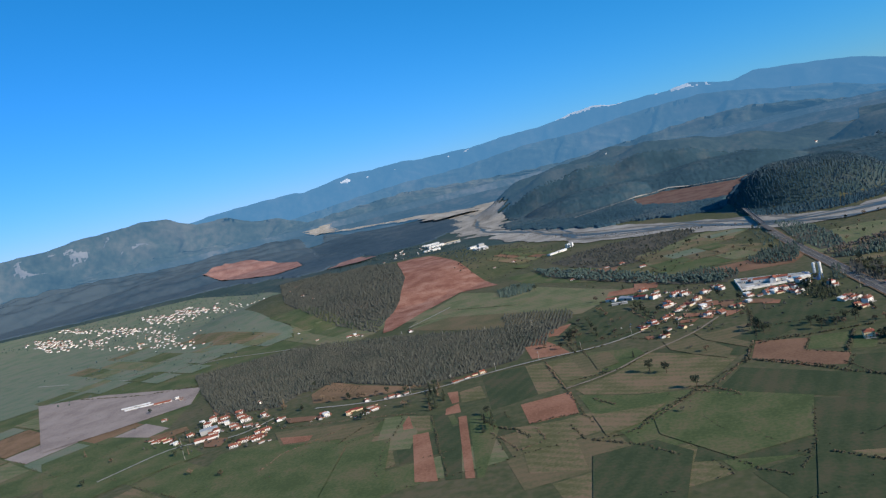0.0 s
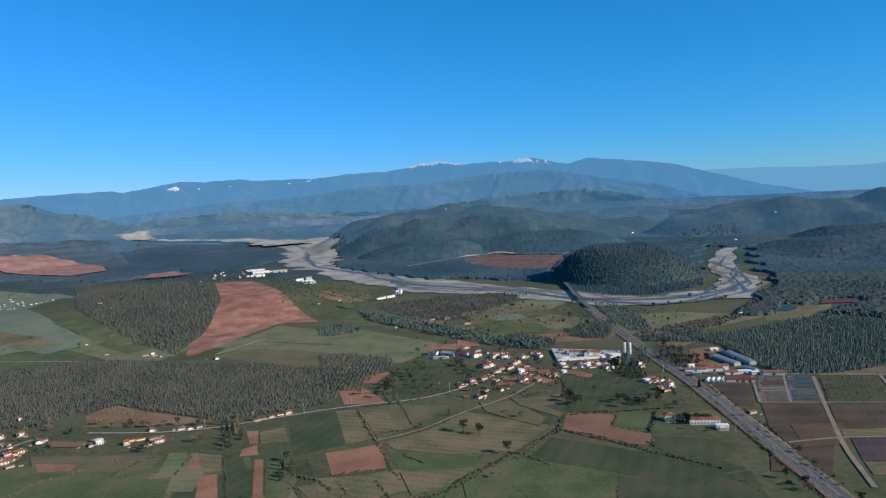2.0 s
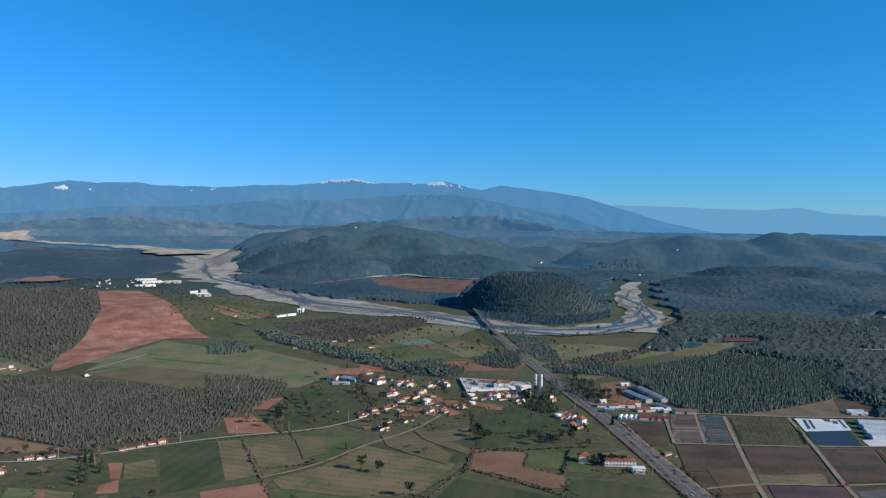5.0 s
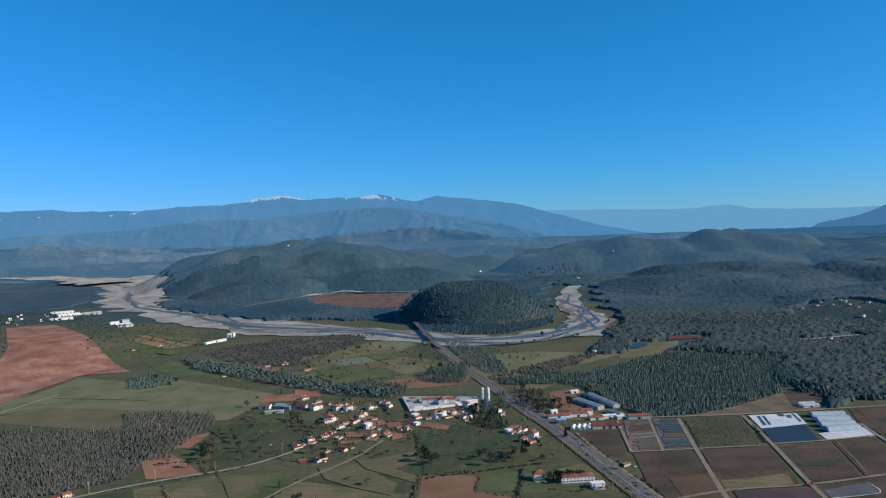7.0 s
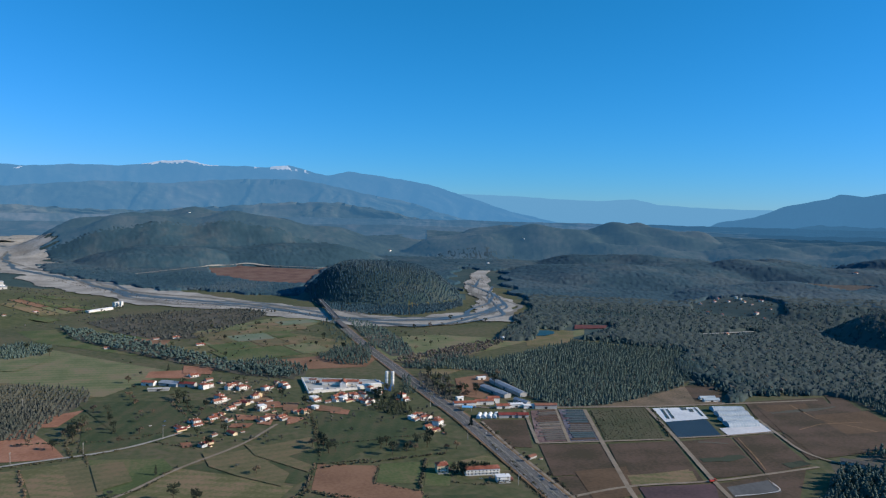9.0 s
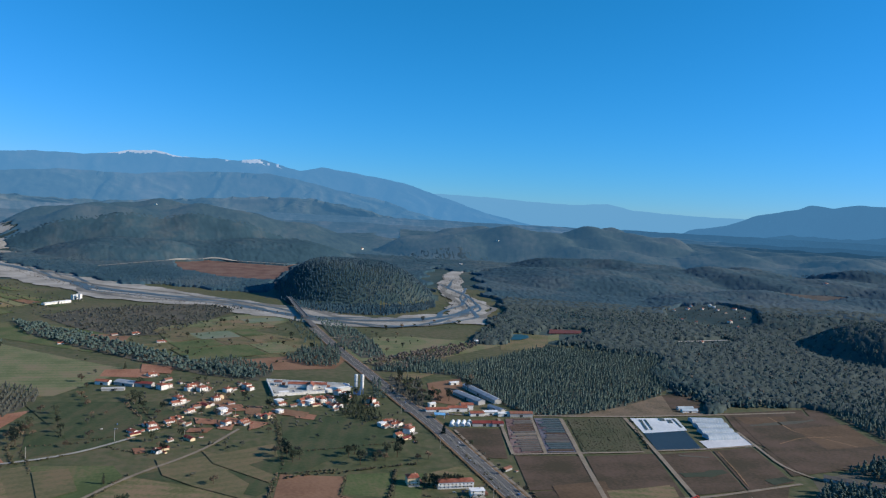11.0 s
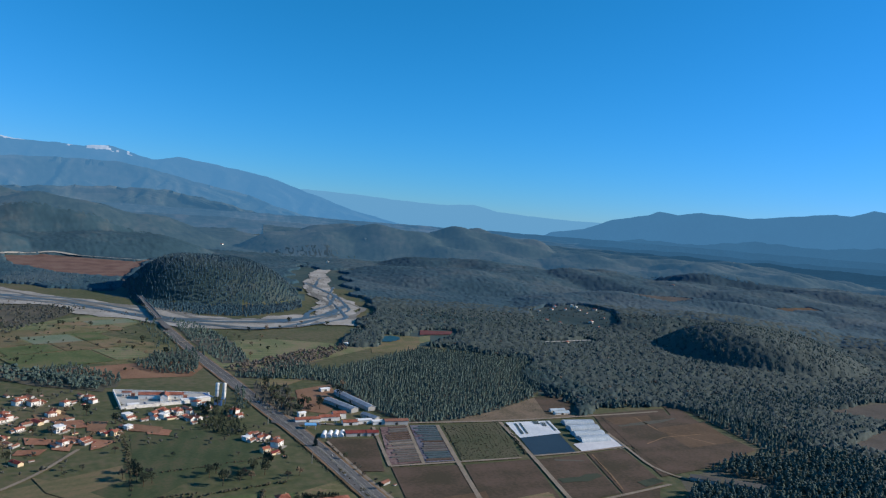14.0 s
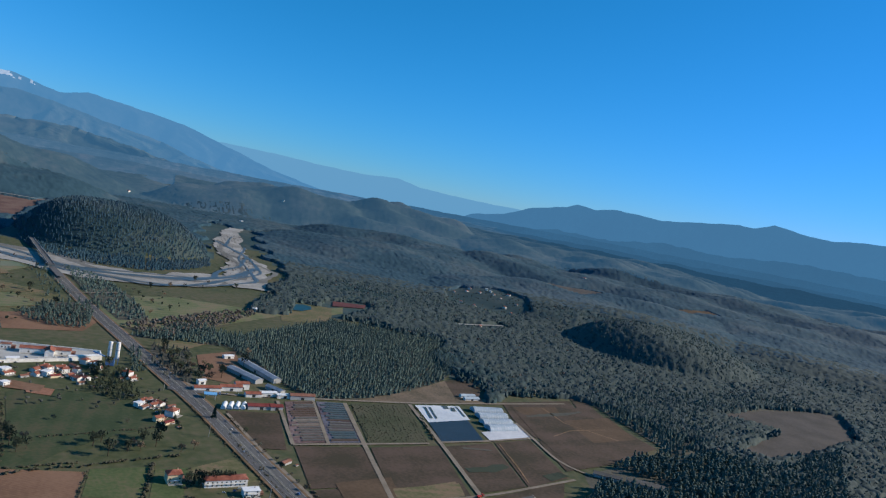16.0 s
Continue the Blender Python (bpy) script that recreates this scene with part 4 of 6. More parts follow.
forest.count = 0
forest("dense pine plantation beside the fields", [(-618, 1084), (-606, 1159), (-472, 1117), (-235, 1031), (-144, 1004), (-162, 892), (-171, 831), (-213, 812), (-293, 783), (-398, 839), (-467, 879), (-482, 840)], 5.0, 5.5, "pine_olive", "tip", seed=2, rows=True)
forest("dense pine plantation beside the fields", [(-845, 1083), (-658, 1162), (-475, 1057), (-351, 926), (-448, 868), (-500, 843), (-509, 791), (-613, 799), (-740, 946)], 5.2, 5.5, "pine_olive", "tip", seed=3, rows=True)
forest("open pine plantation beside red earth", [(-237, 1113), (-173, 1101), (-111, 1064), (-108, 1011), (-123, 970), (-137, 923), (-138, 887), (-183, 883)], 5.8, 5.5, "pine_olive", "tip", seed=56, rows=True)
forest("dark pine wood on a low rise", [(-1314, 2341), (-1071, 2279), (-714, 1988), (-580, 1655), (-527, 1425), (-515, 1281), (-496, 1174), (-594, 1269), (-729, 1402), (-929, 1645)], 7.0, 6.0, "pine_olive", "tip", seed=4)
forest("dark green pine plantation in rows", [(281, 1100), (384, 1169), (417, 1108), (629, 1225), (768, 1108), (695, 970), (619, 912), (532, 872), (455, 853), (404, 863), (396, 899), (395, 998), (391, 1058)], 6.2, 8.5, "pine", "cone", seed=5, rows=True)
forest("small copse in the meadow", [(-288, 1366), (-257, 1404), (-208, 1363), (-207, 1302), (-246, 1272), (-269, 1286)], 5, 5.5, "pine", "tip", seed=6)
forest("belt of trees between meadows", [(-231, 1542), (-190, 1514), (-118, 1428), (-8, 1278), (63, 1177), (121, 1124), (138, 1102), (129, 1065), (66, 1105), (-15, 1198), (-116, 1320), (-186, 1420)], 6.0, 7.5, "pine", "lump", seed=7, thin=0.72, lumps=3)
forest("mixed riverside trees", [(-196, 1596), (-139, 1674), (-32, 1728), (85, 1735), (165, 1682), (84, 1527), (20, 1393), (-53, 1385), (-131, 1476)], 8.5, 6, "pine_olive", "lump", seed=8, thin=0.55, lumps=3)
forest("clump of tall trees by the road", [(204, 1258), (294, 1288), (252, 1146), (204, 1194)], 8, 8, "pine", seed=9, thin=0.8)
forest("clump of tall trees by the road", [(290, 1180), (330, 1180), (345, 1330), (330, 1500), (290, 1560), (284, 1350)], 6.5, 5.5, "pine", "tip", seed=10, thin=0.85)
wood("clump of trees by the road", [(225, 1290), (258, 1290), (258, 1530), (235, 1530)], 10, 7.5, "pine", "pine", 31, thin=0.75)
forest("leafless brown winter trees", [(282, 1151), (440, 1243), (598, 1337), (450, 1186), (321, 1089)], 6, 6.5, "bare_tree", "lump", seed=11, thin=0.8, lumps=3)
POND_EDGE = [(539, 1202), (605, 1194), (685, 1324), (633, 1364)]
GLADE = [(1135, 1345), (1215, 1340), (1310, 1450), (1320, 1580), (1250, 1635), (1180, 1615), (1085, 1480)]
CLEAR = [POND_EDGE, [(985, 738), (1121, 742), (1290, 700), (1200, 640), (1128, 604), (952, 596), (865, 598), (850, 630), (920, 645), (1014, 655)], [(595, 640), (645, 830), (774, 829), (790, 811), (709, 676), (655, 640)], [(570, 1250), (680, 1350), (722, 1402), (800, 1388), (785, 1335), (640, 1235)],
         GLADE, [(910, 1262), (1048, 1264), (1052, 1222), (910, 1224)], [(560, 690), (780, 640), (800, 600), (560, 560)]]
POOL = [(512, 504), (544, 508), (548, 482), (516, 474)]
BARN = [(555, 640), (600, 655), (645, 600), (630, 562), (585, 585), (555, 612)]
NEAR_RIGHT = [(655, 845), (640, 935), (768, 1108), (663, 1244), (508, 1274), (640, 1480), (760, 1650), (1000, 1640), (1350, 1350), (1560, 1000), (1600, 560), (1500, 400), (1100, 430), (800, 500), (660, 560), (690, 635), (800, 640), (802, 816), (700, 838)]
wood("wide mixed pine forest", NEAR_RIGHT, 10, 8.2, "pine", "tip", 12, thin=0.66, gaps=CLEAR)
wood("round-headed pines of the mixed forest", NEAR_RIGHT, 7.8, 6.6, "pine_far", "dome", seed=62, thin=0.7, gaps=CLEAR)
forest("leafless brown trees within the forest", NEAR_RIGHT, 20, 7, "bare_tree", "lump", seed=13, thin=0.5, lumps=2, floor=False, gaps=CLEAR)
forest("tall dark pines beside the fields", [(521, 587), (601, 617), (650, 581), (415, 437), (360, 471)], 6.2, 12.5, "pine", "pine", seed=14, thin=0.9, gaps=[BARN, POOL])
forest("tall dark pines beside the fields", [(569, 630), (674, 643), (787, 628), (838, 579), (1018, 583), (785, 480), (660, 440), (514, 560)], 7.0, 12.5, "pine", "pine", seed=15, thin=0.86, gaps=[BARN, POOL])
forest("forest edge of dark pines", [(790, 812), (830, 840), (1000, 820), (1300, 760), (1250, 720), (963, 745), (880, 668), (826, 640), (735, 640)], 5.8, 9, "pine", "cone", seed=16, thin=0.85, gaps=CLEAR[1:2])
forest("tall dark pines beside the fields", [(566, 540), (634, 528), (525, 466), (489, 482)], 6.4, 12.5, "pine", "pine", seed=61, thin=0.88, gaps=[POOL])
wood("dark wooded knoll", [(1110, 960), (1140, 1090), (1230, 1180), (1350, 1200), (1460, 1090), (1440, 950), (1310, 870), (1180, 880)], 6.6, 8, "pine", "tip", 17)
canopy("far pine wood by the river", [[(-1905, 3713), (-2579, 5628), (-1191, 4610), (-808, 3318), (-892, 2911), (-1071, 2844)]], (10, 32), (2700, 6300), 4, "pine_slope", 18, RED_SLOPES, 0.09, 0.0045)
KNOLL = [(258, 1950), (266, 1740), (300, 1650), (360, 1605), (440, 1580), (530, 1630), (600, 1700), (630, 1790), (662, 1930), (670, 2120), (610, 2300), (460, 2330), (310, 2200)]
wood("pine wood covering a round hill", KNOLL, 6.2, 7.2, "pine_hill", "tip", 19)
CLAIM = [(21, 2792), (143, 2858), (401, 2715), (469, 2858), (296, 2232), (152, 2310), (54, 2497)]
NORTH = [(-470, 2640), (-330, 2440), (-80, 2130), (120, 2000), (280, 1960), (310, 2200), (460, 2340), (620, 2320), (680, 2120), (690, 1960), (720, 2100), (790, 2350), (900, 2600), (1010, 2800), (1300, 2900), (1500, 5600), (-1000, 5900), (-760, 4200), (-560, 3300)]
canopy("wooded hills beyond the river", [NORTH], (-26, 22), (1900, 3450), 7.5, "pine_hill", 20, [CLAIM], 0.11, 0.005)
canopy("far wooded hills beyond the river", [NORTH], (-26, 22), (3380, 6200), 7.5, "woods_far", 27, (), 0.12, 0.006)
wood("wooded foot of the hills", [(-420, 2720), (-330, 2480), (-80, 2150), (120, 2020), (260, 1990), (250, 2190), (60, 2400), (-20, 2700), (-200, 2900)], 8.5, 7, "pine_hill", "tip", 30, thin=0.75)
EAST = [(1010, 2600), (1500, 2600), (1900, 2000), (2150, 1300), (2200, 300), (7400, 300), (7400, 3800), (4000, 6800), (1300, 6800), (1000, 2800)]
BARE = [[(1600, 1700), (1730, 1710), (1760, 1570), (1620, 1545)], [(1950, 1490), (2170, 1465), (2160, 1410), (1960, 1425)]]
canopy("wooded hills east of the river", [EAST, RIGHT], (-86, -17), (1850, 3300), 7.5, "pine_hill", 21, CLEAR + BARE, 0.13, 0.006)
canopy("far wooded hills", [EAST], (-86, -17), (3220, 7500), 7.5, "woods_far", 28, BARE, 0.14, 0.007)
for kind, ring in zip(("rfield", "ploughed_warm"), BARE):
    field(kind, ring, 3.6)
ribbon("lane", [(915, 1246, 8), (976, 1243, 7), (1045, 1246, 8)], "lane", "pale bare strip in a forest clearing", "track", 2.0, 8, ragged=0.5)
wood("trees between the forest houses", GLADE, 15, 5.5, "pine_olive", "lump", 71, thin=0.5, lumps=2)
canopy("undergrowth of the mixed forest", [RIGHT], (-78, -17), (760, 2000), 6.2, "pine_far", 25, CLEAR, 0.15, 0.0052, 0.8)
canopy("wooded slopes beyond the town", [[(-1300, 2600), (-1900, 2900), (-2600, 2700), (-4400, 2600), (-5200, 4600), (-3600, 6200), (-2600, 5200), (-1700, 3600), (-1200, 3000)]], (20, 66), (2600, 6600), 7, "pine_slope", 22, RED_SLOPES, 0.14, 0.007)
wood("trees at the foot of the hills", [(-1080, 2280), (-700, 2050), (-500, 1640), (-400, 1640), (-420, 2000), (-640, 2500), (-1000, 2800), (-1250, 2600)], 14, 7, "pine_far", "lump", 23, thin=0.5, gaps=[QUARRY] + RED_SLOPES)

forest("belt of bare winter trees behind the village", [(64, 1189), (109, 1204), (156, 1125), (145, 1083), (104, 1082), (63, 1108)], 5.5, 7, "pine", "pine", seed=41, thin=0.8)
forest("belt of dark pines beside the meadow", [(182, 1208), (227, 1240), (260, 1186), (242, 1127), (206, 1137), (179, 1168)], 6, 8, "pine", "pine", seed=42, thin=0.85)
wood("dark trees behind the silos", [(269, 1047), (282, 1044), (265, 952), (250, 957)], 6, 7, "pine", "pine", 43, thin=0.8)
wood("dark thicket below the yard", [(202, 932), (245, 926), (236, 874), (216, 874), (197, 902)], 5, 5.5, "leaf_dark", "pine", 44, thin=0.85)
forest("mixed dark and bare trees beside the highway", [(300, 1066), (336, 1038), (298, 915), (280, 934), (274, 977)], 6, 6, "pine_olive", "tip", seed=45, thin=0.55)
wood("bare scrub on the gravel bars", [(560, 1600), (620, 1520), (700, 1700), (780, 1900), (860, 2130), (950, 2380), (880, 2420), (780, 2180), (690, 1930), (640, 1760)], 13, 4, "bare_tree", "lump", 46, thin=0.45)
wood("scattered trees and thickets between the far meadows", [(-450, 1640), (-470, 2050), (-330, 2080), (-130, 1760), (-190, 1600), (-330, 1520)], 13, 6, "pine_olive", "lump", 72, thin=0.32, lumps=3)
wood("bare scrub along the river bank", [(-420, 2420), (-260, 2130), (-20, 1800), (120, 1700), (255, 1570), (255, 1600), (140, 1730), (10, 1830), (-240, 2170), (-400, 2470)], 9, 4, "bare_tree", "lump", 47, thin=0.5)


# ---- buildings ----
def thing(name, label, category, group=""):
    ob = new(name)
    ob.empty_display_size = 1.0
    return tagged(ob, label, category, group)


def gable(bm, w, d, z, h, over=0.5, thick=0.25):
    """A ridged roof along x, with eaves and thickness."""
    x, y = w / 2 + over, d / 2 + over
    drop = h * over / (d / 2)
    top = [(-x, -y, z - drop), (x, -y, z - drop), (x, 0, z + h), (-x, 0, z + h), (-x, y, z - drop), (x, y, z - drop)]
    v = [bm.verts.new((a, b, c + thick)) for a, b, c in top] + [bm.verts.new(p) for p in top]
    for f in ((0, 1, 2, 3), (3, 2, 5, 4), (9, 8, 7, 6), (10, 11, 8, 9), (0, 6, 7, 1), (5, 11, 10, 4), (1, 7, 8, 2), (2, 8, 11, 5), (3, 9, 6, 0), (4, 10, 9, 3)):
        bm.faces.new([v[i] for i in f])
    return bm


def hipped(bm, w, d, z, h, over=0.6, thick=0.25):
    x, y = w / 2 + over, d / 2 + over
    r = max(0.3, w / 2 - d / 2 * 0.9)
    ring = [(-x, -y), (x, -y), (x, y), (-x, y)]
    low = [bm.verts.new((a, b, z)) for a, b in ring]
    mid = [bm.verts.new((a, b, z + thick)) for a, b in ring]
    e, f = bm.verts.new((-r, 0, z + h)), bm.verts.new((r, 0, z + h))
    bm.faces.new(low[::-1])
    for i in range(4):
        bm.faces.new((low[i], low[(i + 1) % 4], mid[(i + 1) % 4], mid[i]))
    bm.faces.new((mid[0], mid[1], f, e)), bm.faces.new((mid[1], mid[2], f)), bm.faces.new((mid[2], mid[3], e, f)), bm.faces.new((mid[3], mid[0], e))
    return bm


def house(label, w, d, h, roof_h, wall="white_wall", roof="red_roof", hip=False, floors=2, rich=True, name="house", group="village houses"):
    ob = thing(name, label, "house", group)
    bm = boxed(-w / 2, w / 2, -d / 2, d / 2, -0.5, h)
    if not hip:  # gable ends
        for x in (-w / 2, w / 2):
            tri = [bm.verts.new((x - math.copysign(0.01, x), y, z)) for y, z in ((-d / 2, h), (d / 2, h), (0, h + roof_h))]
            bm.faces.new(tri)
    part("wall", bm, wall, ob)
    (part("roof", (hipped if hip else gable)(bmesh.new(), w, d, h, roof_h), roof, ob))
    if rich:
        stack = part("chimney", boxed(w * 0.2, w * 0.2 + 0.8, 0.6, 1.4, h + roof_h * 0.4, h + roof_h + 1.0), wall, ob)
        part("chimney_cap", boxed(w * 0.2 - 0.12, w * 0.2 + 0.92, 0.48, 1.52, h + roof_h + 1.0, h + roof_h + 1.18), "brown_roof", stack, "tiled chimney cap")
        part("door", boxed(-0.5, 0.5, -d / 2 - 0.06, -d / 2 + 0.05, 0, 2.1), "bark", ob)
        pane = None
        for fl in range(floors):
            for i, x in enumerate((-w * 0.32, w * 0.32)):
                for y, turn in ((-d / 2, 0), (d / 2, 180)):
                    if pane is None:
                        wob = part("window", box(boxed(-0.75, 0.75, -0.08, 0.02, 0, 1.35), -0.9, 0.9, -0.16, -0.08, -0.12, 0), "glass_dark", ob)
                        pane = wob.data
                    else:
                        wob = new("window", pane)
                        wob.parent = ob
                    wob.matrix_basis = pose(x, y, 1.0 + 3.0 * fl, 0, 0, turn)
        part("annex", box(boxed(w / 2, w / 2 + 4.0, -d * 0.3, d * 0.35, -0.5, 2.5), w / 2, w / 2 + 4.3, -d * 0.36, d * 0.4, 2.5, 2.75), "brown_roof", ob, "low tiled annex")
        part("terrace", boxed(-w * 0.45, w * 0.5, -d / 2 - 4.5, -d / 2, -0.3, 0.12), "lane", ob, "pale paved terrace")
        if floors > 1:
            part("balcony", box(box(boxed(-w * 0.3, w * 0.3, -d / 2 - 1.3, -d / 2, 2.8, 3.0), -w * 0.3, w * 0.3, -d / 2 - 1.3, -d / 2 - 1.2, 3.0, 3.9), -w * 0.3, -w * 0.3 + 0.1, -d / 2 - 1.3, -d / 2, 3.0, 3.9), "white_wall", ob)
    return ob


def kinds_of_house(rich, group, tag):
    made = [
        house("white two-storey house with red tiled hip roof" + tag, 12, 10, 6.2, 2.4, "white_wall", "red_roof", True, 2, rich, group=group),
        house("cream two-storey house with red tiled gable roof" + tag, 11, 9, 6.0, 2.3, "cream_wall", "red_roof", False, 2, rich, group=group),
        house("white single-storey house with red tiled roof" + tag, 13, 8, 3.3, 1.9, "white_wall", "red_roof", False, 1, rich, group=group),
        house("low brown-roofed farm shed with pale walls" + tag, 13, 6, 2.8, 1.3, "concrete", "brown_roof", False, 1, False, "shed", group),
        house("white block house with flat pale roof" + tag, 10, 9, 6.6, 0.4, "white_wall", "white_roof", True, 2, rich, group=group),
        house("low barn with dark red sheet roof" + tag, 18, 8, 3.5, 1.8, "cream_wall", "dark_roof", False, 1, False, "barn", group),
    ]
    return made


def settle(kinds, spots, pick, seed, spread=0.0, scale=(0.70, 0.95), used=set()):
    """Put houses on the plan: the first use of a kind moves it, later ones copy it."""
    rng = random.Random(seed)
    for i, (x, y) in enumerate(spots):
        k = kinds[pick[i % len(pick)]]
        m = Matrix.Translation(spot(x, y, 0.2)) @ pose(0, 0, 0, 0, 0, rng.choice((30, 38, 24, 45, 18, 118, 128, 34)) + rng.uniform(-6, 6))
        s = rng.uniform(*scale)
        m = m @ Matrix.Diagonal((s * rng.uniform(0.9, 1.15), s, s * rng.uniform(0.9, 1.1), 1))
        if k.name in used:
            copy_thing(k, m)
        else:
            used.add(k.name)
            k.matrix_basis = m


near_kinds = kinds_of_house(True, "village houses", "")
# x, y and kind of each house
HOMES = [
    (4, 1112, 2), (23, 1084, 3), (17, 1045, 0), (24, 1052, 0), (46, 1034, 0), (49, 1050, 4), (37, 1068, 3), (61, 1029, 0), (65, 1034, 4),
    (58, 1059, 3), (89, 1021, 4), (97, 1027, 3), (106, 1054, 3), (112, 1034, 0), (115, 1024, 0), (34, 990, 0), (38, 981, 0), (32, 976, 2),
    (74, 983, 0), (78, 989, 1), (68, 967, 4), (62, 962, 5), (53, 959, 3), (58, 970, 3), (78, 933, 4), (84, 932, 3), (89, 966, 3),
    (43, 942, 3), (46, 945, 2), (36, 926, 5), (31, 919, 2), (26, 910, 2), (38, 907, 3),
]
HOMES += [
    (43, 899, 3), (10, 899, 0), (11, 889, 2), (6, 904, 2), (-6, 885, 2), (-4, 877, 5), (21, 830, 5), (17, 825, 2), (44, 854, 5),
    (27, 853, 3), (79, 892, 0), (73, 890, 3), (90, 897, 3), (96, 897, 2), (98, 890, 3), (117, 912, 5), (123, 909, 1), (113, 918, 3),
    (140, 960, 4), (142, 955, 2), (133, 928, 3), (136, 923, 4), (154, 946, 3), (167, 965, 2), (173, 971, 2), (176, 965, 0), (165, 950, 2),
    (173, 950, 4), (188, 972, 2), (189, 958, 0), (192, 947, 2), (200, 958, 4), (196, 936, 2),
]
HOMES += [
    (203, 936, 2), (197, 923, 3), (179, 944, 5), (201, 976, 3), (213, 987, 4), (219, 985, 4), (219, 971, 4), (243, 945, 4), (244, 934, 4),
    (231, 858, 4), (238, 871, 2), (243, 872, 3), (234, 853, 3), (244, 858, 2), (249, 861, 2), (257, 852, 3), (252, 833, 4), (237, 821, 1),
    (243, 814, 5), (305, 716, 3), (-662, 719, 2), (-657, 726, 5), (-640, 716, 2), (-627, 706, 3), (-615, 699, 4), (-677, 729, 3), (-612, 726, 4),
    (-622, 772, 4), (-602, 755, 0), (-572, 720, 2), (-569, 725, 0), (-607, 777, 0), (-586, 765, 4),
]
HOMES += [
    (-570, 753, 4), (-577, 790, 3), (-562, 776, 4), (-576, 796, 2), (-540, 756, 0), (-554, 742, 4), (-542, 728, 2), (-544, 754, 4), (-522, 731, 3),
    (-504, 661, 2), (-503, 672, 5), (-497, 675, 2), (-496, 680, 2), (-489, 681, 2), (-480, 673, 4), (-491, 698, 2), (-484, 699, 5), (-478, 682, 2),
    (-483, 704, 2), (-465, 660, 3), (-479, 734, 4), (-477, 739, 3), (-519, 764, 0), (-413, 730, 2), (-405, 722, 4), (-411, 715, 3), (-371, 714, 1),
    (-368, 726, 5), (-361, 727, 5), (-346, 709, 4), (-337, 718, 2), (-346, 727, 3), (-561, 829, 4), (-780, 934, 4), (-764, 922, 3), (-721, 818, 4),
    (-513, 729, 3), (-592, 781, 2),
]
settle(near_kinds, [(x, y) for x, y, _ in HOMES], [(k, 0, 2)[i % 3] if k == 4 else k for i, (_, _, k) in enumerate(HOMES)], 1)
settle(near_kinds, [(-245, 776), (-238, 780), (-231, 787), (-222, 794), (-213, 797), (-362, 757), (-334, 756), (-327, 757), (-318, 757), (-308, 761)], [2, 3, 2, 5, 1, 2, 3, 2], 61, scale=(0.6, 0.8))
settle(near_kinds, [(-557, 1182), (-548, 1190), (-539, 1178), (-526, 1170), (-413, 1128), (-113, 1341), (-127, 1330), (-340, 1640), (-300, 1700)], [2, 4, 2, 3], 62, scale=(0.7, 0.9))
settle(near_kinds, [(1193, 1592), (1115, 1470), (1258, 1608), (1242, 1550), (1284, 1572), (1259, 1515), (1248, 1477), (1290, 1495), (1176, 1362), (1235, 1406), (1275, 1545), (1130, 1440), (1190, 1400), (1225, 1580), (970, 1236), (518, 1272), (-30, 1400), (-60, 1395), (10, 1330)], [2, 0, 2, 2, 4, 2, 3, 2, 2, 3, 4], 6, scale=(0.7, 1.0))

# the walled guest house beside the highway
hall = thing("guest_house", "long white guest house with red tiled hips", "building")
part("wall", boxed(-21, 21, -6, 6, -0.5, 7), "white_wall", hall)
part("roof", hipped(bmesh.new(), 42, 12, 7, 2.2), "red_roof", hall)
for i in range(9):
    for z in (1.0, 4.2):
        w_ob = new("window", near_kinds[0].children[4].data) if near_kinds[0].children[4].name.startswith("window") else part("window", boxed(-0.7, 0.7, -0.08, 0.02, 0, 1.4), "glass_dark")
        w_ob.parent = hall
        w_ob.matrix_basis = pose(-18 + 4.5 * i, -6, z)
for i in range(7):
    part("balcony", box(boxed(-19 + 6 * i, -15.5 + 6 * i, -7.4, -6, 3.0, 3.2), -19 + 6 * i, -15.5 + 6 * i, -7.4, -7.25, 3.2, 4.1), "white_wall", hall)
hall.matrix_basis = pose(246, 692, 0.3, 0, 0, -8) @ Matrix.Diagonal((0.72, 0.72, 0.72, 1))
annex = house("white annex with flat roof beside the guest house", 16, 9, 6, 0.4, "white_wall", "white_roof", True, 2, True, "annex", "guest house")
annex.matrix_basis = pose(257, 672, 0.3, 0, 0, -8) @ Matrix.Diagonal((0.72, 0.72, 0.72, 1))
villa = house("cream villa with red tiled hip roof", 14, 12, 8.5, 3.0, "cream_wall", "red_roof", True, 2, True, "villa", "guest house")
villa.matrix_basis = pose(214, 706, 0.3, 0, 0, -5) @ Matrix.Diagonal((0.72, 0.72, 0.72, 1))

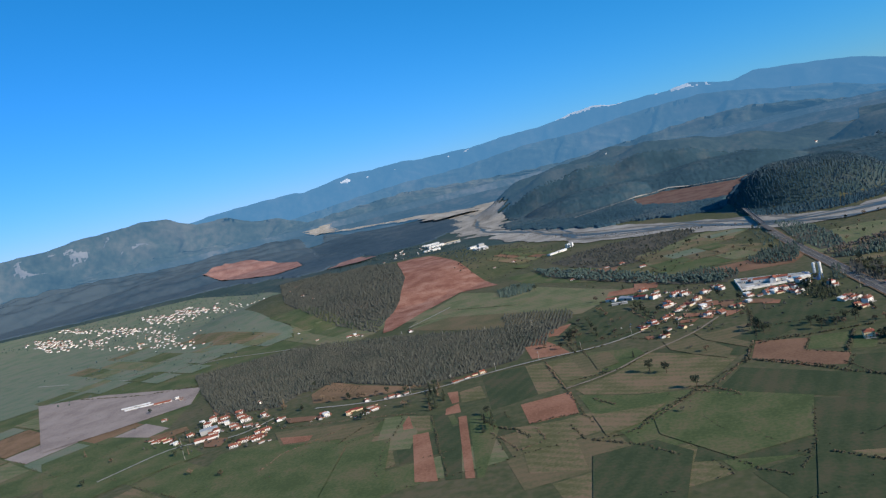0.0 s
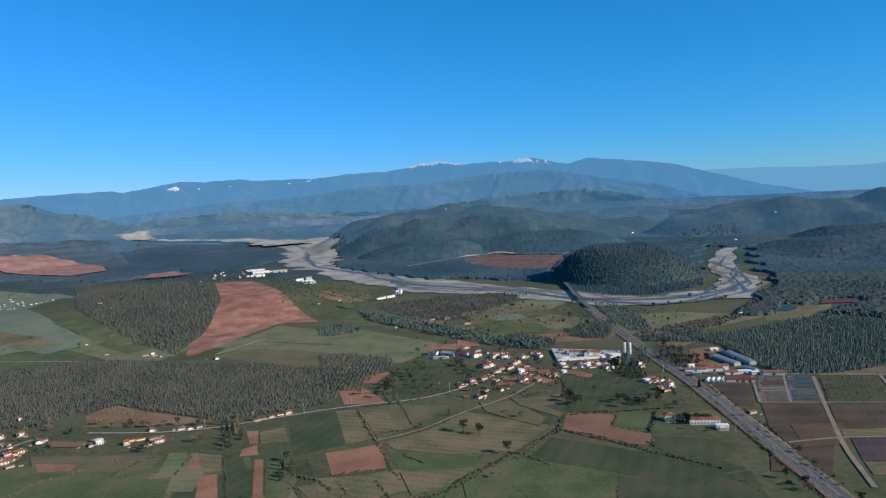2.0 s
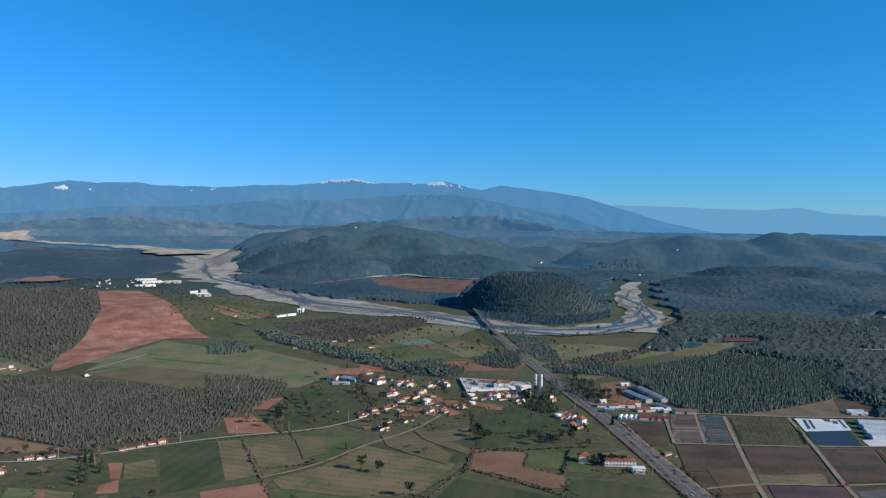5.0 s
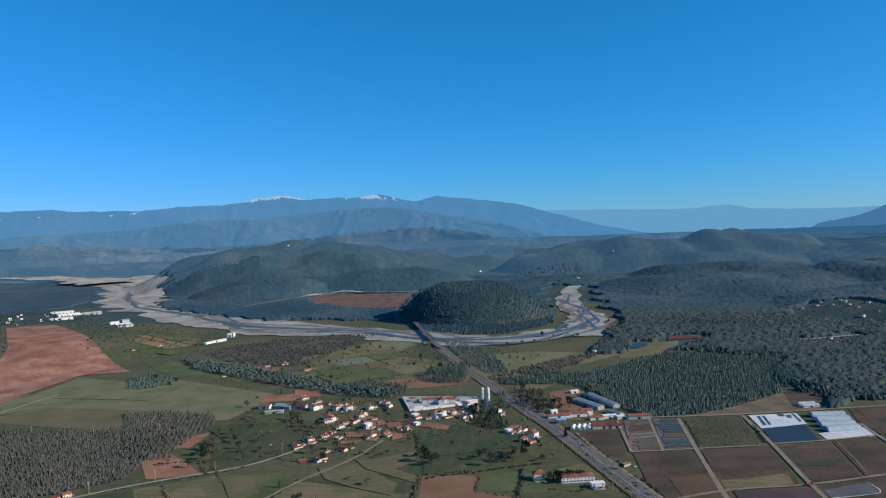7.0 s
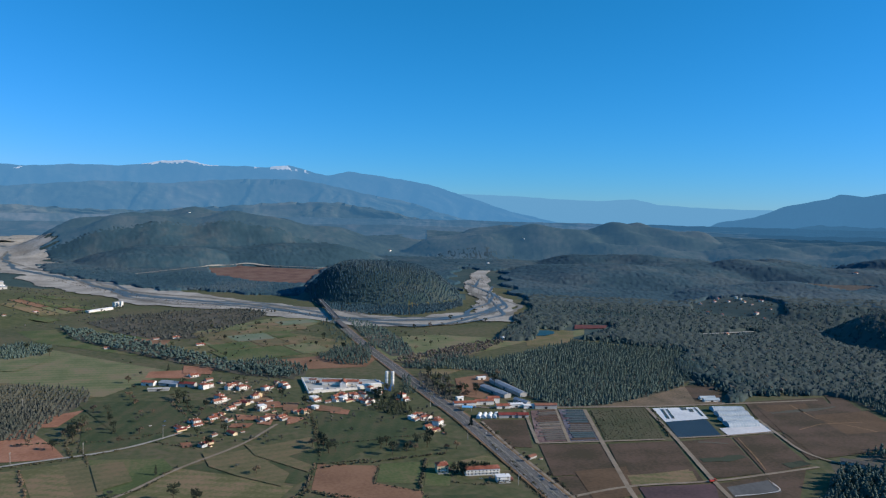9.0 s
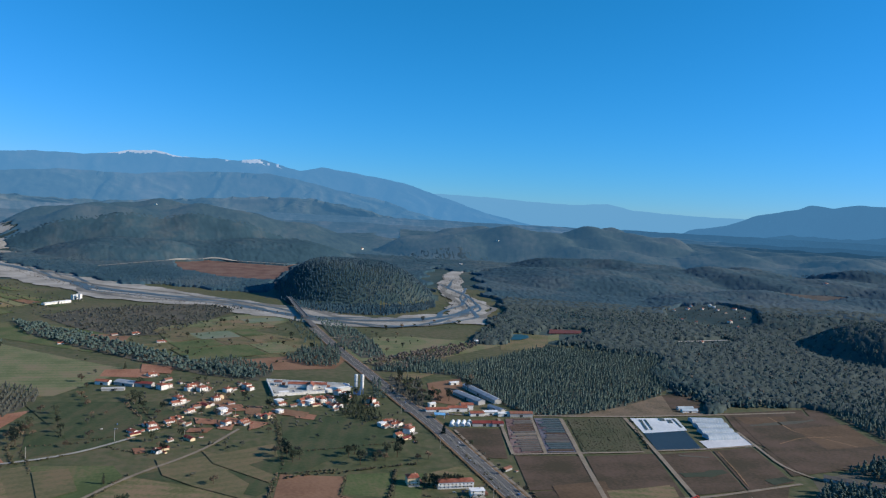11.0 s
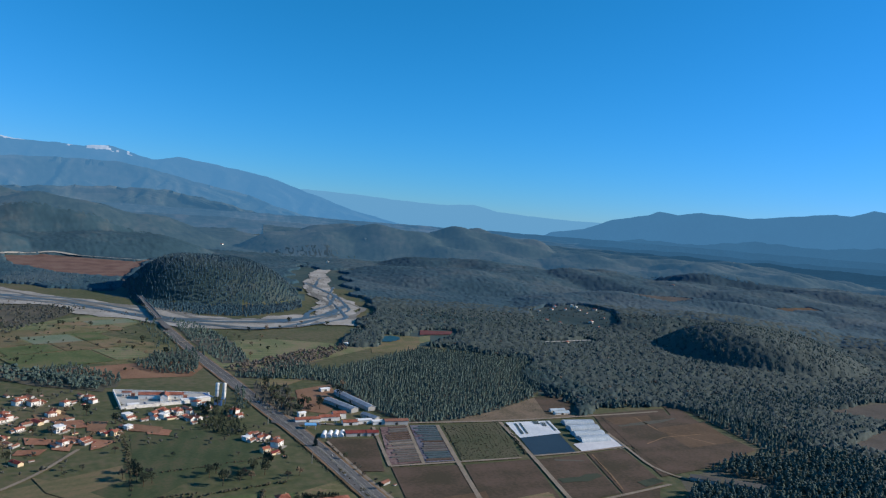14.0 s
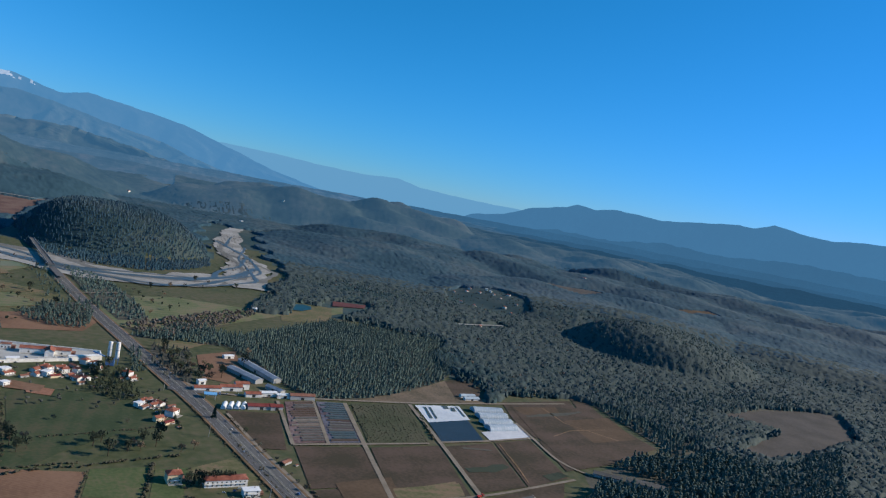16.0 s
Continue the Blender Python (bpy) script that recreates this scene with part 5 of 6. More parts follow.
# factory yard
yard = thing("factory_yard", "pale concrete yard with white perimeter wall", "yard")
CORNERS = [(139, 1063), (235, 1025), (231, 1000), (138, 990)]
bm = bmesh.new()
lo = [bm.verts.new((x, y, 0.1)) for x, y in CORNERS]
hi = [bm.verts.new((x, y, 1.0)) for x, y in CORNERS]
bm.faces.new(hi[::-1])
for i in range(4):
    bm.faces.new((lo[i], hi[i], hi[(i + 1) % 4], lo[(i + 1) % 4]))
bmesh.ops.recalc_face_normals(bm, faces=bm.faces[:])
part("paving", bm, "concrete", yard)
for (x0, y0), (x1, y1) in zip(CORNERS, CORNERS[1:] + CORNERS[:1]):
    run = math.hypot(x1 - x0, y1 - y0)
    w_ob = part("wall", box(boxed(0, run, -0.5, 0.5, 0, 3.0), 0, run, -0.6, 0.6, 3.0, 3.2), "white_wall", yard)
    w_ob.matrix_basis = Matrix.Translation((x0, y0, 0)) @ pose(0, 0, 0, 0, 0, math.degrees(math.atan2(y1 - y0, x1 - x0)))
works = house("white workshop with red tiled gables in the yard", 46, 10, 5.0, 1.6, "white_wall", "red_roof", False, 1, True, "workshop", "factory buildings")
works.matrix_basis = pose(183, 1022, 1.0, 0, 0, -14)
porch = house("white arched entrance block with tiled gable", 14, 8, 6.0, 2.2, "white_wall", "red_roof", False, 1, False, "entrance_block", "factory buildings")
porch.matrix_basis = pose(185, 1013, 1.0, 0, 0, 76)
kiosk = house("small brown-roofed kiosk in the yard corner", 9, 7, 4.5, 1.0, "white_wall", "brown_roof", True, 1, True, "kiosk", "factory buildings")
kiosk.matrix_basis = pose(150, 1040, 1.0, 0, 0, -14)
for i, (x, y) in enumerate([(205, 1000), (216, 1001), (226, 1003), (150, 994)]):
    low = house("low white store against the yard wall", 11, 5, 3.6, 0.5, "white_wall", "white_roof", False, 1, False, "store", "factory buildings") if i == 0 else copy_thing(low, pose(0, 0, 0))
    low.matrix_basis = pose(x, y, 1.0, 0, 0, 4)


# concrete plant
def silo_part(bm, x, y, z0, z1, r, n=20):
    rings = [(r * 0.25, z0 - 3.2), (r, z0), (r, z1), (r * 0.85, z1 + 0.8), (r * 0.2, z1 + 1.3)]
    prev = None
    for rad, z in rings:
        ring = [bm.verts.new((x + rad * math.cos(i * 2 * math.pi / n), y + rad * math.sin(i * 2 * math.pi / n), z)) for i in range(n)]
        if prev:
            for i in range(n):
                bm.faces.new((prev[i], prev[(i + 1) % n], ring[(i + 1) % n], ring[i]))
        else:
            bm.faces.new(ring[::-1])
        prev = ring
    bm.faces.new(prev)
    return bm


plant = thing("concrete_plant", "concrete plant with twin white silos on a blue frame", "concrete plant")
for x in (-4.6, 4.6):
    tower = part("silo", silo_part(bmesh.new(), x, 0, 10, 31, 2.6), "white_wall", plant, "tall white cylindrical silo", True)
    part("band", silo_part(bmesh.new(), x, 0, 20.2, 20.6, 2.72), "grey_roof", tower)
    for dx in (-2, 2):
        for dy in (-2, 2):
            part("leg", boxed(x + dx - 0.2, x + dx + 0.2, dy - 0.2, dy + 0.2, 0, 11), "blue_steel", plant)
part("mixer_house", boxed(-7, 3, -9, -3, 0, 10), "blue_steel", plant, "blue sheet-clad mixing house")
part("roof", gable(bmesh.new(), 10, 6, 0, 1.2), "blue_steel", plant).matrix_basis = pose(-2, -6, 10)
part("conveyor", boxed(-22, -6, -7, -5, 0, 1.2), "blue_steel", plant).matrix_basis = pose(-3, 0, 9, 0, 22, 0)
part("gangway", box(boxed(-5, 5, -0.6, 0.6, 31.4, 31.6), -5, 5, -0.6, -0.55, 31.6, 32.6), "grey_roof", plant)
plant.matrix_basis = pose(238, 985, 0.2, 0, 0, -20) @ Matrix.Diagonal((0.8, 0.8, 0.74, 1))


# long sheds, glasshouses and tunnels
def tunnel(label, length, width, height, mat="plastic_film", name="greenhouse_tunnel", group="greenhouse tunnels", hoops=12):
    ob = thing(name, label, "greenhouse", group)
    n = 10
    arc = [(width / 2 * math.cos(math.pi * i / n), height * math.sin(math.pi * i / n) ** 0.8) for i in range(n + 1)]
    bm = bmesh.new()
    rows_ = [[bm.verts.new((x, y, z)) for y, z in arc] for x in (-length / 2, length / 2)]
    for i in range(n):
        bm.faces.new((rows_[0][i], rows_[1][i], rows_[1][i + 1], rows_[0][i + 1]))
    part("cover", bm, mat, ob, "", True)
    for x in (-length / 2, length / 2):
        bm = bmesh.new()
        bm.faces.new([bm.verts.new((x, y, z)) for y, z in arc])
        part("end_wall", bm, mat, ob)
    first = None
    for i in range(hoops):
        x = -length / 2 + length * i / (hoops - 1)
        if first is None:
            bm = bmesh.new()
            a = [[bm.verts.new((dx, y * 1.01, z * 1.015)) for y, z in arc] for dx in (-0.12, 0.12)]
            for k in range(n):
                bm.faces.new((a[0][k], a[1][k], a[1][k + 1], a[0][k + 1]))
            first = part("hoop", bm, "white_roof", ob)
            hoop = first
        else:
            hoop = new("hoop", first.data)
            hoop.parent = ob
        hoop.matrix_basis = pose(x, 0, 0)
    return ob


TUNNELS = [((579, 801), (613, 790)), ((570, 782), (605, 774)), ((561, 764), (595, 756)), ((555, 748), (589, 742))]
for i, ((x0, y0), (x1, y1)) in enumerate(TUNNELS):
    m = pose((x0 + x1) / 2, (y0 + y1) / 2 + 3, 0.5, 0, 0, math.degrees(math.atan2(y1 - y0, x1 - x0)) + 3)
    if i == 0:
        film = tunnel("arched greenhouse tunnel under pale plastic film", 37, 13, 5)
        film.matrix_basis = m
    else:
        copy_thing(film, m)
for i, (x, y, turn, ln) in enumerate([(305, 848, 60, 12), (311, 847, 60, 12), (317, 846, 60, 12), (323, 845, 60, 12)] ):
    m = pose(x, y, 0.4, 0, 0, turn)
    if i == 0:
        small = tunnel("small white tunnel tent by the highway", 14, 5, 3.4, "white_roof", "tunnel_tent", "roadside tents", 5)
        small.matrix_basis = m
    else:
        copy_thing(small, m)
SHEDS = [  # x, y, length, width, height, turn, roof, label
    (385, 953, 78, 11, 5, -83, "grey_roof", "long grey sheet-roofed shed"), (362, 938, 50, 12, 5, -75, "grey_roof", "long grey sheet-roofed shed"), (375, 888, 22, 8, 4, -70, "grey_roof", "small grey sheet-roofed shed"),
    (306, 897, 26, 8, 4, -8, "red_roof", "long red-roofed roadside building"), (330, 896, 22, 9, 5, -8, "red_roof", "long red-roofed roadside building"), (343, 900, 14, 10, 7, -8, "red_roof", "tall red-roofed roadside building"),
    (345, 875, 16, 8, 4, -8, "red_roof", "red-roofed shop beside the track"), (361, 874, 16, 8, 5, -8, "white_roof", "white-roofed store beside the track"), (376, 868, 16, 8, 4, -10, "white_roof", "white-roofed store beside the track"),
    (393, 862, 26, 8, 5, -12, "brown_roof", "long brown-roofed packing shed"), (338, 840, 26, 9, 4, -10, "dark_roof", "dark red sheet-roofed barn"), (352, 836, 12, 8, 4, -10, "dark_roof", "dark red sheet-roofed barn"),
    (606, 838, 20, 6, 3, -8, "plastic_film", "pale glasshouse at the field edge"), (608, 848, 20, 6, 3, -8, "plastic_film", "pale glasshouse at the field edge"), (588, 618, 26, 9, 4, -48, "bed_grey", "long grey-roofed barn by the forest"),
    (611, 592, 34, 13, 5, -48, "bed_grey", "concrete-roofed store by the forest"), (560, 545, 22, 9, 4, -25, "bed_grey", "brown-roofed depot among the pines"),
    (-22, 1072, 26, 16, 4, -35, "grey_roof", "wide grey-roofed sawmill hall"), (-2, 1060, 20, 10, 5, -25, "dark_roof", "sawmill shed with dark red roof"), (-48, 1078, 16, 10, 5, -25, "red_roof", "sawmill house with red roof"), (-35, 1048, 24, 8, 3, -5, "concrete", "low grey store beside the sawmill"),
    (371, 1009, 12, 7, 4, 5, "white_roof", "white roofed hut at the field edge"), (307, 917, 8, 6, 5, 10, "white_roof", "small white kiosk beside the highway"),
    (-192, 1752, 62, 12, 5, 50, "white_roof", "long white factory hall by the river"), (-168, 1818, 12, 9, 11, 50, "white_roof", "white factory tower by the river"), (-156, 1810, 6, 6, 14, 50, "white_roof", "white factory tower by the river"),
    (-692, 2337, 60, 24, 7, 30, "white_roof", "white depot hall near the river"), (-715, 2480, 60, 26, 8, 30, "white_roof", "white depot hall near the river"), (-650, 2500, 50, 24, 8, 20, "cream_wall", "pale depot hall near the river"), (-760, 2580, 60, 24, 8, 20, "white_roof", "white depot hall near the river"),
    (-489, 2129, 46, 22, 8, 40, "white_roof", "white works near the gravel bars"), (-447, 2010, 40, 20, 8, 40, "white_roof", "white works near the gravel bars"), (-460, 2090, 20, 18, 16, 40, "grey_roof", "grey works tower near the gravel bars"), (-430, 1960, 40, 14, 6, 40, "grey_roof", "grey works near the gravel bars"),
    (-861, 930, 50, 4.5, 2.5, 15, "white_roof", "long white poultry shed in the field"), (-845, 918, 50, 4.5, 2.5, 15, "white_roof", "long white poultry shed in the field"), (-800, 922, 30, 5, 2.6, 15, "red_roof", "long red-roofed shed in the field"),
    (-568, 700, 30, 10, 4, 25, "red_roof", "long low farm shed with a red roof"), (-582, 728, 22, 12, 7, 25, "grey_roof", "tall farm hall with a pale grey roof"),
]
for x, y, ln, wd, ht, turn, roof, words in SHEDS:
    ob = house(words, ln, wd * 0.85, ht * 0.85, 1.6 if roof not in ("white_roof", "concrete") else 0.6, "white_wall" if roof in ("white_roof", "red_roof", "plastic_film") else "concrete", roof, False, 1, False, "shed", "sheds and halls")
    part("door", boxed(-1.6, 1.6, -wd * 0.425 - 0.08, -wd * 0.425 + 0.05, 0, min(2.6, ht * 0.85 - 0.4)), "glass_dark", ob)
    ob.matrix_basis = Matrix.Translation(spot(x, y, 0.2)) @ pose(0, 0, 0, 0, 0, turn)
canopy = thing("fuel_canopy", "light blue roadside canopy on posts", "canopy")
part("roof", boxed(-6, 6, -4, 4, 4.6, 5.2), "blue_sheet", canopy)
for x in (-5, 5):
    for y in (-3, 3):
        part("post", boxed(x - 0.15, x + 0.15, y - 0.15, y + 0.15, 0, 4.6), "white_wall", canopy)
canopy.matrix_basis = pose(300, 872, 0.4, 0, 0, -20)


# the pool among the pines
pool = thing("swimming_pool", "small turquoise swimming pool with a pale paved deck", "swimming pool")
deck = bmesh.new()
for x0, x1, y0, y1 in ((-12, -7, -10, 10), (7, 12, -10, 10), (-7, 7, 4, 10), (-7, 7, -10, -4)):
    box(deck, x0, x1, y0, y1, -0.6, 0.25)
part("deck", deck, "bed_pale", pool)
for x0, x1, y0, y1 in ((-7.3, 7.3, 3.7, 4.2), (-7.3, 7.3, -4.2, -3.7), (-7.3, -6.8, -3.7, 3.7), (6.8, 7.3, -3.7, 3.7)):
    part("kerb", boxed(x0, x1, y0, y1, 0.1, 0.42), "white_wall", pool, "white stone pool edge")
part("water", boxed(-6.9, 6.9, -3.8, 3.8, -0.6, 0.12), "pool_water", pool, "clear turquoise water")
for x0, x1, y0, y1 in ((-12.2, 12.2, 9.9, 10.2), (-12.2, 12.2, -10.2, -9.9), (-12.2, -11.9, -9.9, 9.9), (11.9, 12.2, -9.9, 9.9)):
    part("wall", boxed(x0, x1, y0, y1, -0.6, 1.2), "white_wall", pool, "low white garden wall")
pool.matrix_basis = Matrix.Translation(spot(529, 490, 0.4)) @ pose(0, 0, 0, 0, 0, -27) @ Matrix.Diagonal((0.85, 0.8, 1, 1))

# the town under the mountain
far_kinds = kinds_of_house(False, "town houses", " in the town")
rng = random.Random(12)
# centre of each quarter and its two half axes
QUARTERS = [
    (-2113, 2034, 208, -122, 132, -136), (-1740, 1835, 89, -53, 72, -82), (-1728, 1965, 202, -130, 76, -93), (-1299, 1612, 109, -66, 77, -104),
    (-1400, 1589, 106, -61, 33, -41), (-1640, 2074, 181, -127, 86, -118), (-1594, 2157, 139, -104, 74, -108), (-2276, 2317, 195, -126, 60, -65),
    (-1409, 2052, 103, -78, 51, -81), (-1262, 1988, 93, -72, 35, -60),
]
spots_ = []
for n, (cx, cy, ux, uy, vx, vy) in enumerate(QUARTERS):
    for _ in range((150, 44, 130, 210, 70, 110, 80, 40, 34, 26)[n]):
        p, q = rng.gauss(0, 0.62), rng.gauss(0, 0.62)
        x, y = cx + p * ux + q * vx, cy + p * uy + q * vy
        if all((x - a) ** 2 + (y - b) ** 2 > 15**2 for a, b in spots_):
            spots_.append((x, y))
spots_.sort(key=lambda p: p[0] ** 2 + p[1] ** 2)
settle(far_kinds, spots_[:170], [0, 4, 0, 2, 4, 1, 4, 0, 2, 0, 4], 14, scale=(0.5, 0.8))
bm, roofs = bmesh.new(), bmesh.new()
for x, y in spots_[170:]:
    w, d, h = rng.uniform(6, 10), rng.uniform(5, 7.5), rng.uniform(2.6, 5.2)
    m = Matrix.Translation(spot(x, y)) @ pose(0, 0, 0, 0, 0, rng.uniform(0, 90))
    for mesh_, make in ((bm, lambda b: box(b, -w / 2, w / 2, -d / 2, d / 2, -1, h)), (roofs, lambda b: hipped(b, w, d, h, rng.uniform(0.6, 2.4)))):
        before = len(mesh_.verts)
        make(mesh_)
        mesh_.verts.ensure_lookup_table()
        for v in mesh_.verts[before:]:
            v.co = m @ v.co
tagged(part("distant_house_walls", bm, "white_wall"), "white walls of distant town houses", "houses", kind="stuff")
tagged(part("distant_house_roofs", roofs, "brown_roof"), "tiled roofs of distant town houses", "houses", kind="stuff")
settle(far_kinds, [(-1050 + 40 * i + rng.uniform(-15, 15), 1950 + 62 * i + rng.uniform(-25, 25)) for i in range(10)] + [(-1056, 1391), (-1040, 1410), (-900, 1700), (-960, 1760), (-840, 1640), (-996, 1816), (-730, 1310), (-640, 1210)], [0, 4, 2], 15, scale=(0.7, 1.0))
settle(far_kinds, [(-1320, 1600), (-1395, 1628)], [3, 5], 18, scale=(0.6, 0.8))
settle(far_kinds, [(-800 + rng.uniform(-90, 90), 2450 + rng.uniform(-220, 220)) for _ in range(16)], [4, 2, 0], 16, scale=(0.7, 1.0))
settle(far_kinds, [(-60, 4000), (250, 4150), (420, 3900), (-250, 3700), (1500, 3300), (900, 3600), (1150, 2900), (2050, 1900), (2300, 1750)], [4, 0], 17, scale=(1.2, 1.8))


# ---- trees and hedges ----
def leafy(bm, rng, centre, spread, n, size):
    """Small uneven clumps of leaves."""
    for _ in range(n):
        d = Vector((rng.gauss(0, 1), rng.gauss(0, 1), rng.gauss(0, 0.8)))
        d = d.normalized() * rng.random() ** 0.4
        c = Vector(centre) + Vector((d.x * spread[0], d.y * spread[1], d.z * spread[2]))
        r = size * rng.uniform(0.6, 1.3)
        pts = [bm.verts.new(c + Vector(p).normalized() * r * rng.uniform(0.6, 1.3)) for p in ((1, 0, -0.4), (-0.5, 0.87, -0.4), (-0.5, -0.87, -0.4), (0.2, 0.1, 1), (0.1, -0.2, -1.1))]
        for f in ((0, 1, 3), (1, 2, 3), (2, 0, 3), (1, 0, 4), (2, 1, 4), (0, 2, 4)):
            bm.faces.new([pts[i] for i in f])


def stem(bm, a, b, r0, r1, n=6):
    a, b = Vector(a), Vector(b)
    q = (b - a).to_track_quat("Z", "Y")
    lo = [bm.verts.new(a + q @ Vector((r0 * math.cos(i * 2 * math.pi / n), r0 * math.sin(i * 2 * math.pi / n), 0))) for i in range(n)]
    hi = [bm.verts.new(b + q @ Vector((r1 * math.cos(i * 2 * math.pi / n), r1 * math.sin(i * 2 * math.pi / n), 0))) for i in range(n)]
    for i in range(n):
        bm.faces.new((lo[i], lo[(i + 1) % n], hi[(i + 1) % n], hi[i]))
    bm.faces.new(hi)


def tree(label, height, wide, mat, seed, clumps=150, low=0.3, upright=False):
    rng = random.Random(seed)
    ob = thing("tree", label, "tree", "trees in the valley")
    bm = bmesh.new()
    stem(bm, (0, 0, -0.3), (0.1, 0.1, height * 0.75), height * 0.028, height * 0.01)
    for i in range(7):
        z = height * rng.uniform(low, 0.7)
        a = i * 2.4 + rng.uniform(-0.3, 0.3)
        out = wide * rng.uniform(0.5, 0.9) * (1 - 0.4 * z / height)
        stem(bm, (0, 0, z), (out * math.cos(a), out * math.sin(a), z + height * rng.uniform(0.08, 0.22)), height * 0.012, height * 0.004, 4)
    part("trunk", bm, "bark", ob)
    bm = bmesh.new()
    if upright:
        for i in range(9):
            f = i / 8
            leafy(bm, rng, (0, 0, height * (0.14 + 0.8 * f)), (wide * (1 - 0.85 * f), wide * (1 - 0.85 * f), height * 0.07), clumps // 9, height * 0.05)
    else:
        for i in range(8):
            a = i * 2.4
            out = wide * rng.uniform(0.25, 0.65)
            leafy(bm, rng, (out * math.cos(a), out * math.sin(a), height * rng.uniform(low + 0.15, 0.82)), (wide * 0.42, wide * 0.42, height * 0.15), clumps // 8, height * 0.05)
    part("crown", bm, mat, ob)
    return ob


TREES = [tree("dark evergreen tree with broad ragged crown", 11, 4.2, "leaf_dark", 1), tree("leafless brown tree with twiggy crown", 10, 4.0, "leaf_brown", 2, 140, 0.35), tree("tall dark conifer with narrow crown", 14, 2.6, "leaf_dark", 3, 160, 0.15, True),
         tree("small round olive-green field tree", 6, 2.8, "pine_olive", 4, 120, 0.25), tree("tall bare poplar with pale twigs", 14, 2.2, "leaf_brown", 5, 130, 0.2, True)]


def plant_trees(spots, pick, seed, scale=(0.75, 1.25), used=set()):
    rng = random.Random(seed)
    for i, (x, y) in enumerate(spots):
        k = TREES[pick[i % len(pick)]]
        s = rng.uniform(*scale)
        m = Matrix.Translation(spot(x, y, 0.1)) @ pose(0, 0, 0, 0, 0, rng.uniform(0, 360)) @ Matrix.Diagonal((s * rng.uniform(0.85, 1.2), s, s * rng.uniform(0.85, 1.15), 1))
        if k.name in used:
            copy_thing(k, m)
        else:
            used.add(k.name)
            k.matrix_basis = m


plant_trees([(-175, 617), (-177, 640), (-170, 630), (-162, 596), (-172, 592), (-168, 606), (-180, 628)], [2, 0, 2, 0], 1, (0.8, 1.15))
plant_trees([(212, 775), (220, 768), (198, 764), (183, 757), (190, 770), (246, 757), (127, 775), (134, 780), (205, 772), (226, 779), (124, 787), (134, 795)], [0, 0, 3, 0, 3, 1, 0, 0, 3], 2, (0.9, 1.3))
plant_trees([(-113, 847), (-136, 863), (-94, 857), (-100, 870), (-104, 885), (-102, 905), (-98, 925), (-73, 1092), (-62, 1132), (-238, 1340), (-199, 1293), (-338, 685), (-336, 692), (-295, 711), (-290, 716)], [0, 1, 3, 0, 0, 0], 3)
plant_trees([(271, 531), (262, 545), (268, 520), (258, 532), (285, 820), (20, 576), (38, 632), (-51, 723), (13, 689), (-4, 700), (60, 740), (45, 760), (-20, 760), (75, 830), (37, 861), (89, 825), (105, 978), (-5, 994)], [0, 0, 1, 3, 2, 3, 0, 3], 4)
plant_trees([(377, 977), (400, 1020), (296, 971), (298, 956), (305, 973), (313, 966), (314, 937), (300, 990), (303, 1005), (326, 948), (310, 950), (320, 960), (300, 940), (318, 925), (307, 925), (335, 935), (340, 950), (330, 975), (315, 985), (298, 1020), (305, 1035), (312, 1010)], [0, 1, 0, 0, 3, 1], 5, (0.9, 1.4))
plant_trees([(229, 1249), (203, 1256), (148, 1319), (496, 1495), (519, 1490), (359, 1373), (397, 1420), (320, 1329), (460, 1440), (560, 1460), (430, 1425)], [0, 1, 3], 6)
plant_trees([(-263, 715), (-260, 723), (-257, 732), (-262, 740), (-266, 750), (-248, 689), (-254, 682), (-258, 697), (-252, 704), (-276, 762), (-263, 760), (-270, 745), (-245, 712), (-247, 724)], [2, 2, 4, 2], 7, (0.85, 1.15))
rng = random.Random(8)
plant_trees([(298 + rng.uniform(-2, 2), 470 + 14 * i + rng.uniform(-2, 2)) for i in range(25)], [3, 3, 0, 3, 1], 8, (0.5, 0.85))
plant_trees([(-420 + 22 * i + rng.uniform(-6, 6), 772 + 4 * math.sin(i) + rng.uniform(-4, 4)) for i in range(9)] + [(-440, 790), (-400, 785), (-370, 770), (-300, 775), (-310, 765)], [1, 0, 1], 9)
plant_trees([(215 + rng.uniform(-8, 30), 955 + rng.uniform(-25, 20)) for _ in range(14)] + [(228 + 4 * i, 690 + rng.uniform(-6, 6)) for i in range(1)] + [(222 + 3.5 * i, 698 - 0.6 * i) for i in range(9)], [0, 2, 0], 10, (0.7, 1.1))
plant_trees([(-10 + rng.uniform(-60, 120), 960 + rng.uniform(-110, 110)) for _ in range(20)], [0, 1, 3, 1], 11, (0.6, 1.0))
plant_trees([(-560 + rng.uniform(-70, 110), 725 + rng.uniform(-50, 60)) for _ in range(18)], [0, 1, 4, 3], 12, (0.6, 1.0))
plant_trees([(rng.uniform(-100, 250), rng.uniform(1180, 1560)) for _ in range(24)], [0, 1, 3, 0], 13, (0.7, 1.1))
wood("scattered scrub in the meadows", [(-110, 1200), (-60, 1420), (60, 1560), (240, 1570), (255, 1180), (130, 1130)], 17, 4.5, "leaf_dark", "lump", 54, thin=0.2, lumps=3)
wood("scattered scrub in the meadows", [(300, 1250), (420, 1280), (540, 1400), (600, 1480), (430, 1440), (300, 1420)], 20, 4.5, "leaf_dark", "lump", 55, thin=0.2, lumps=3)
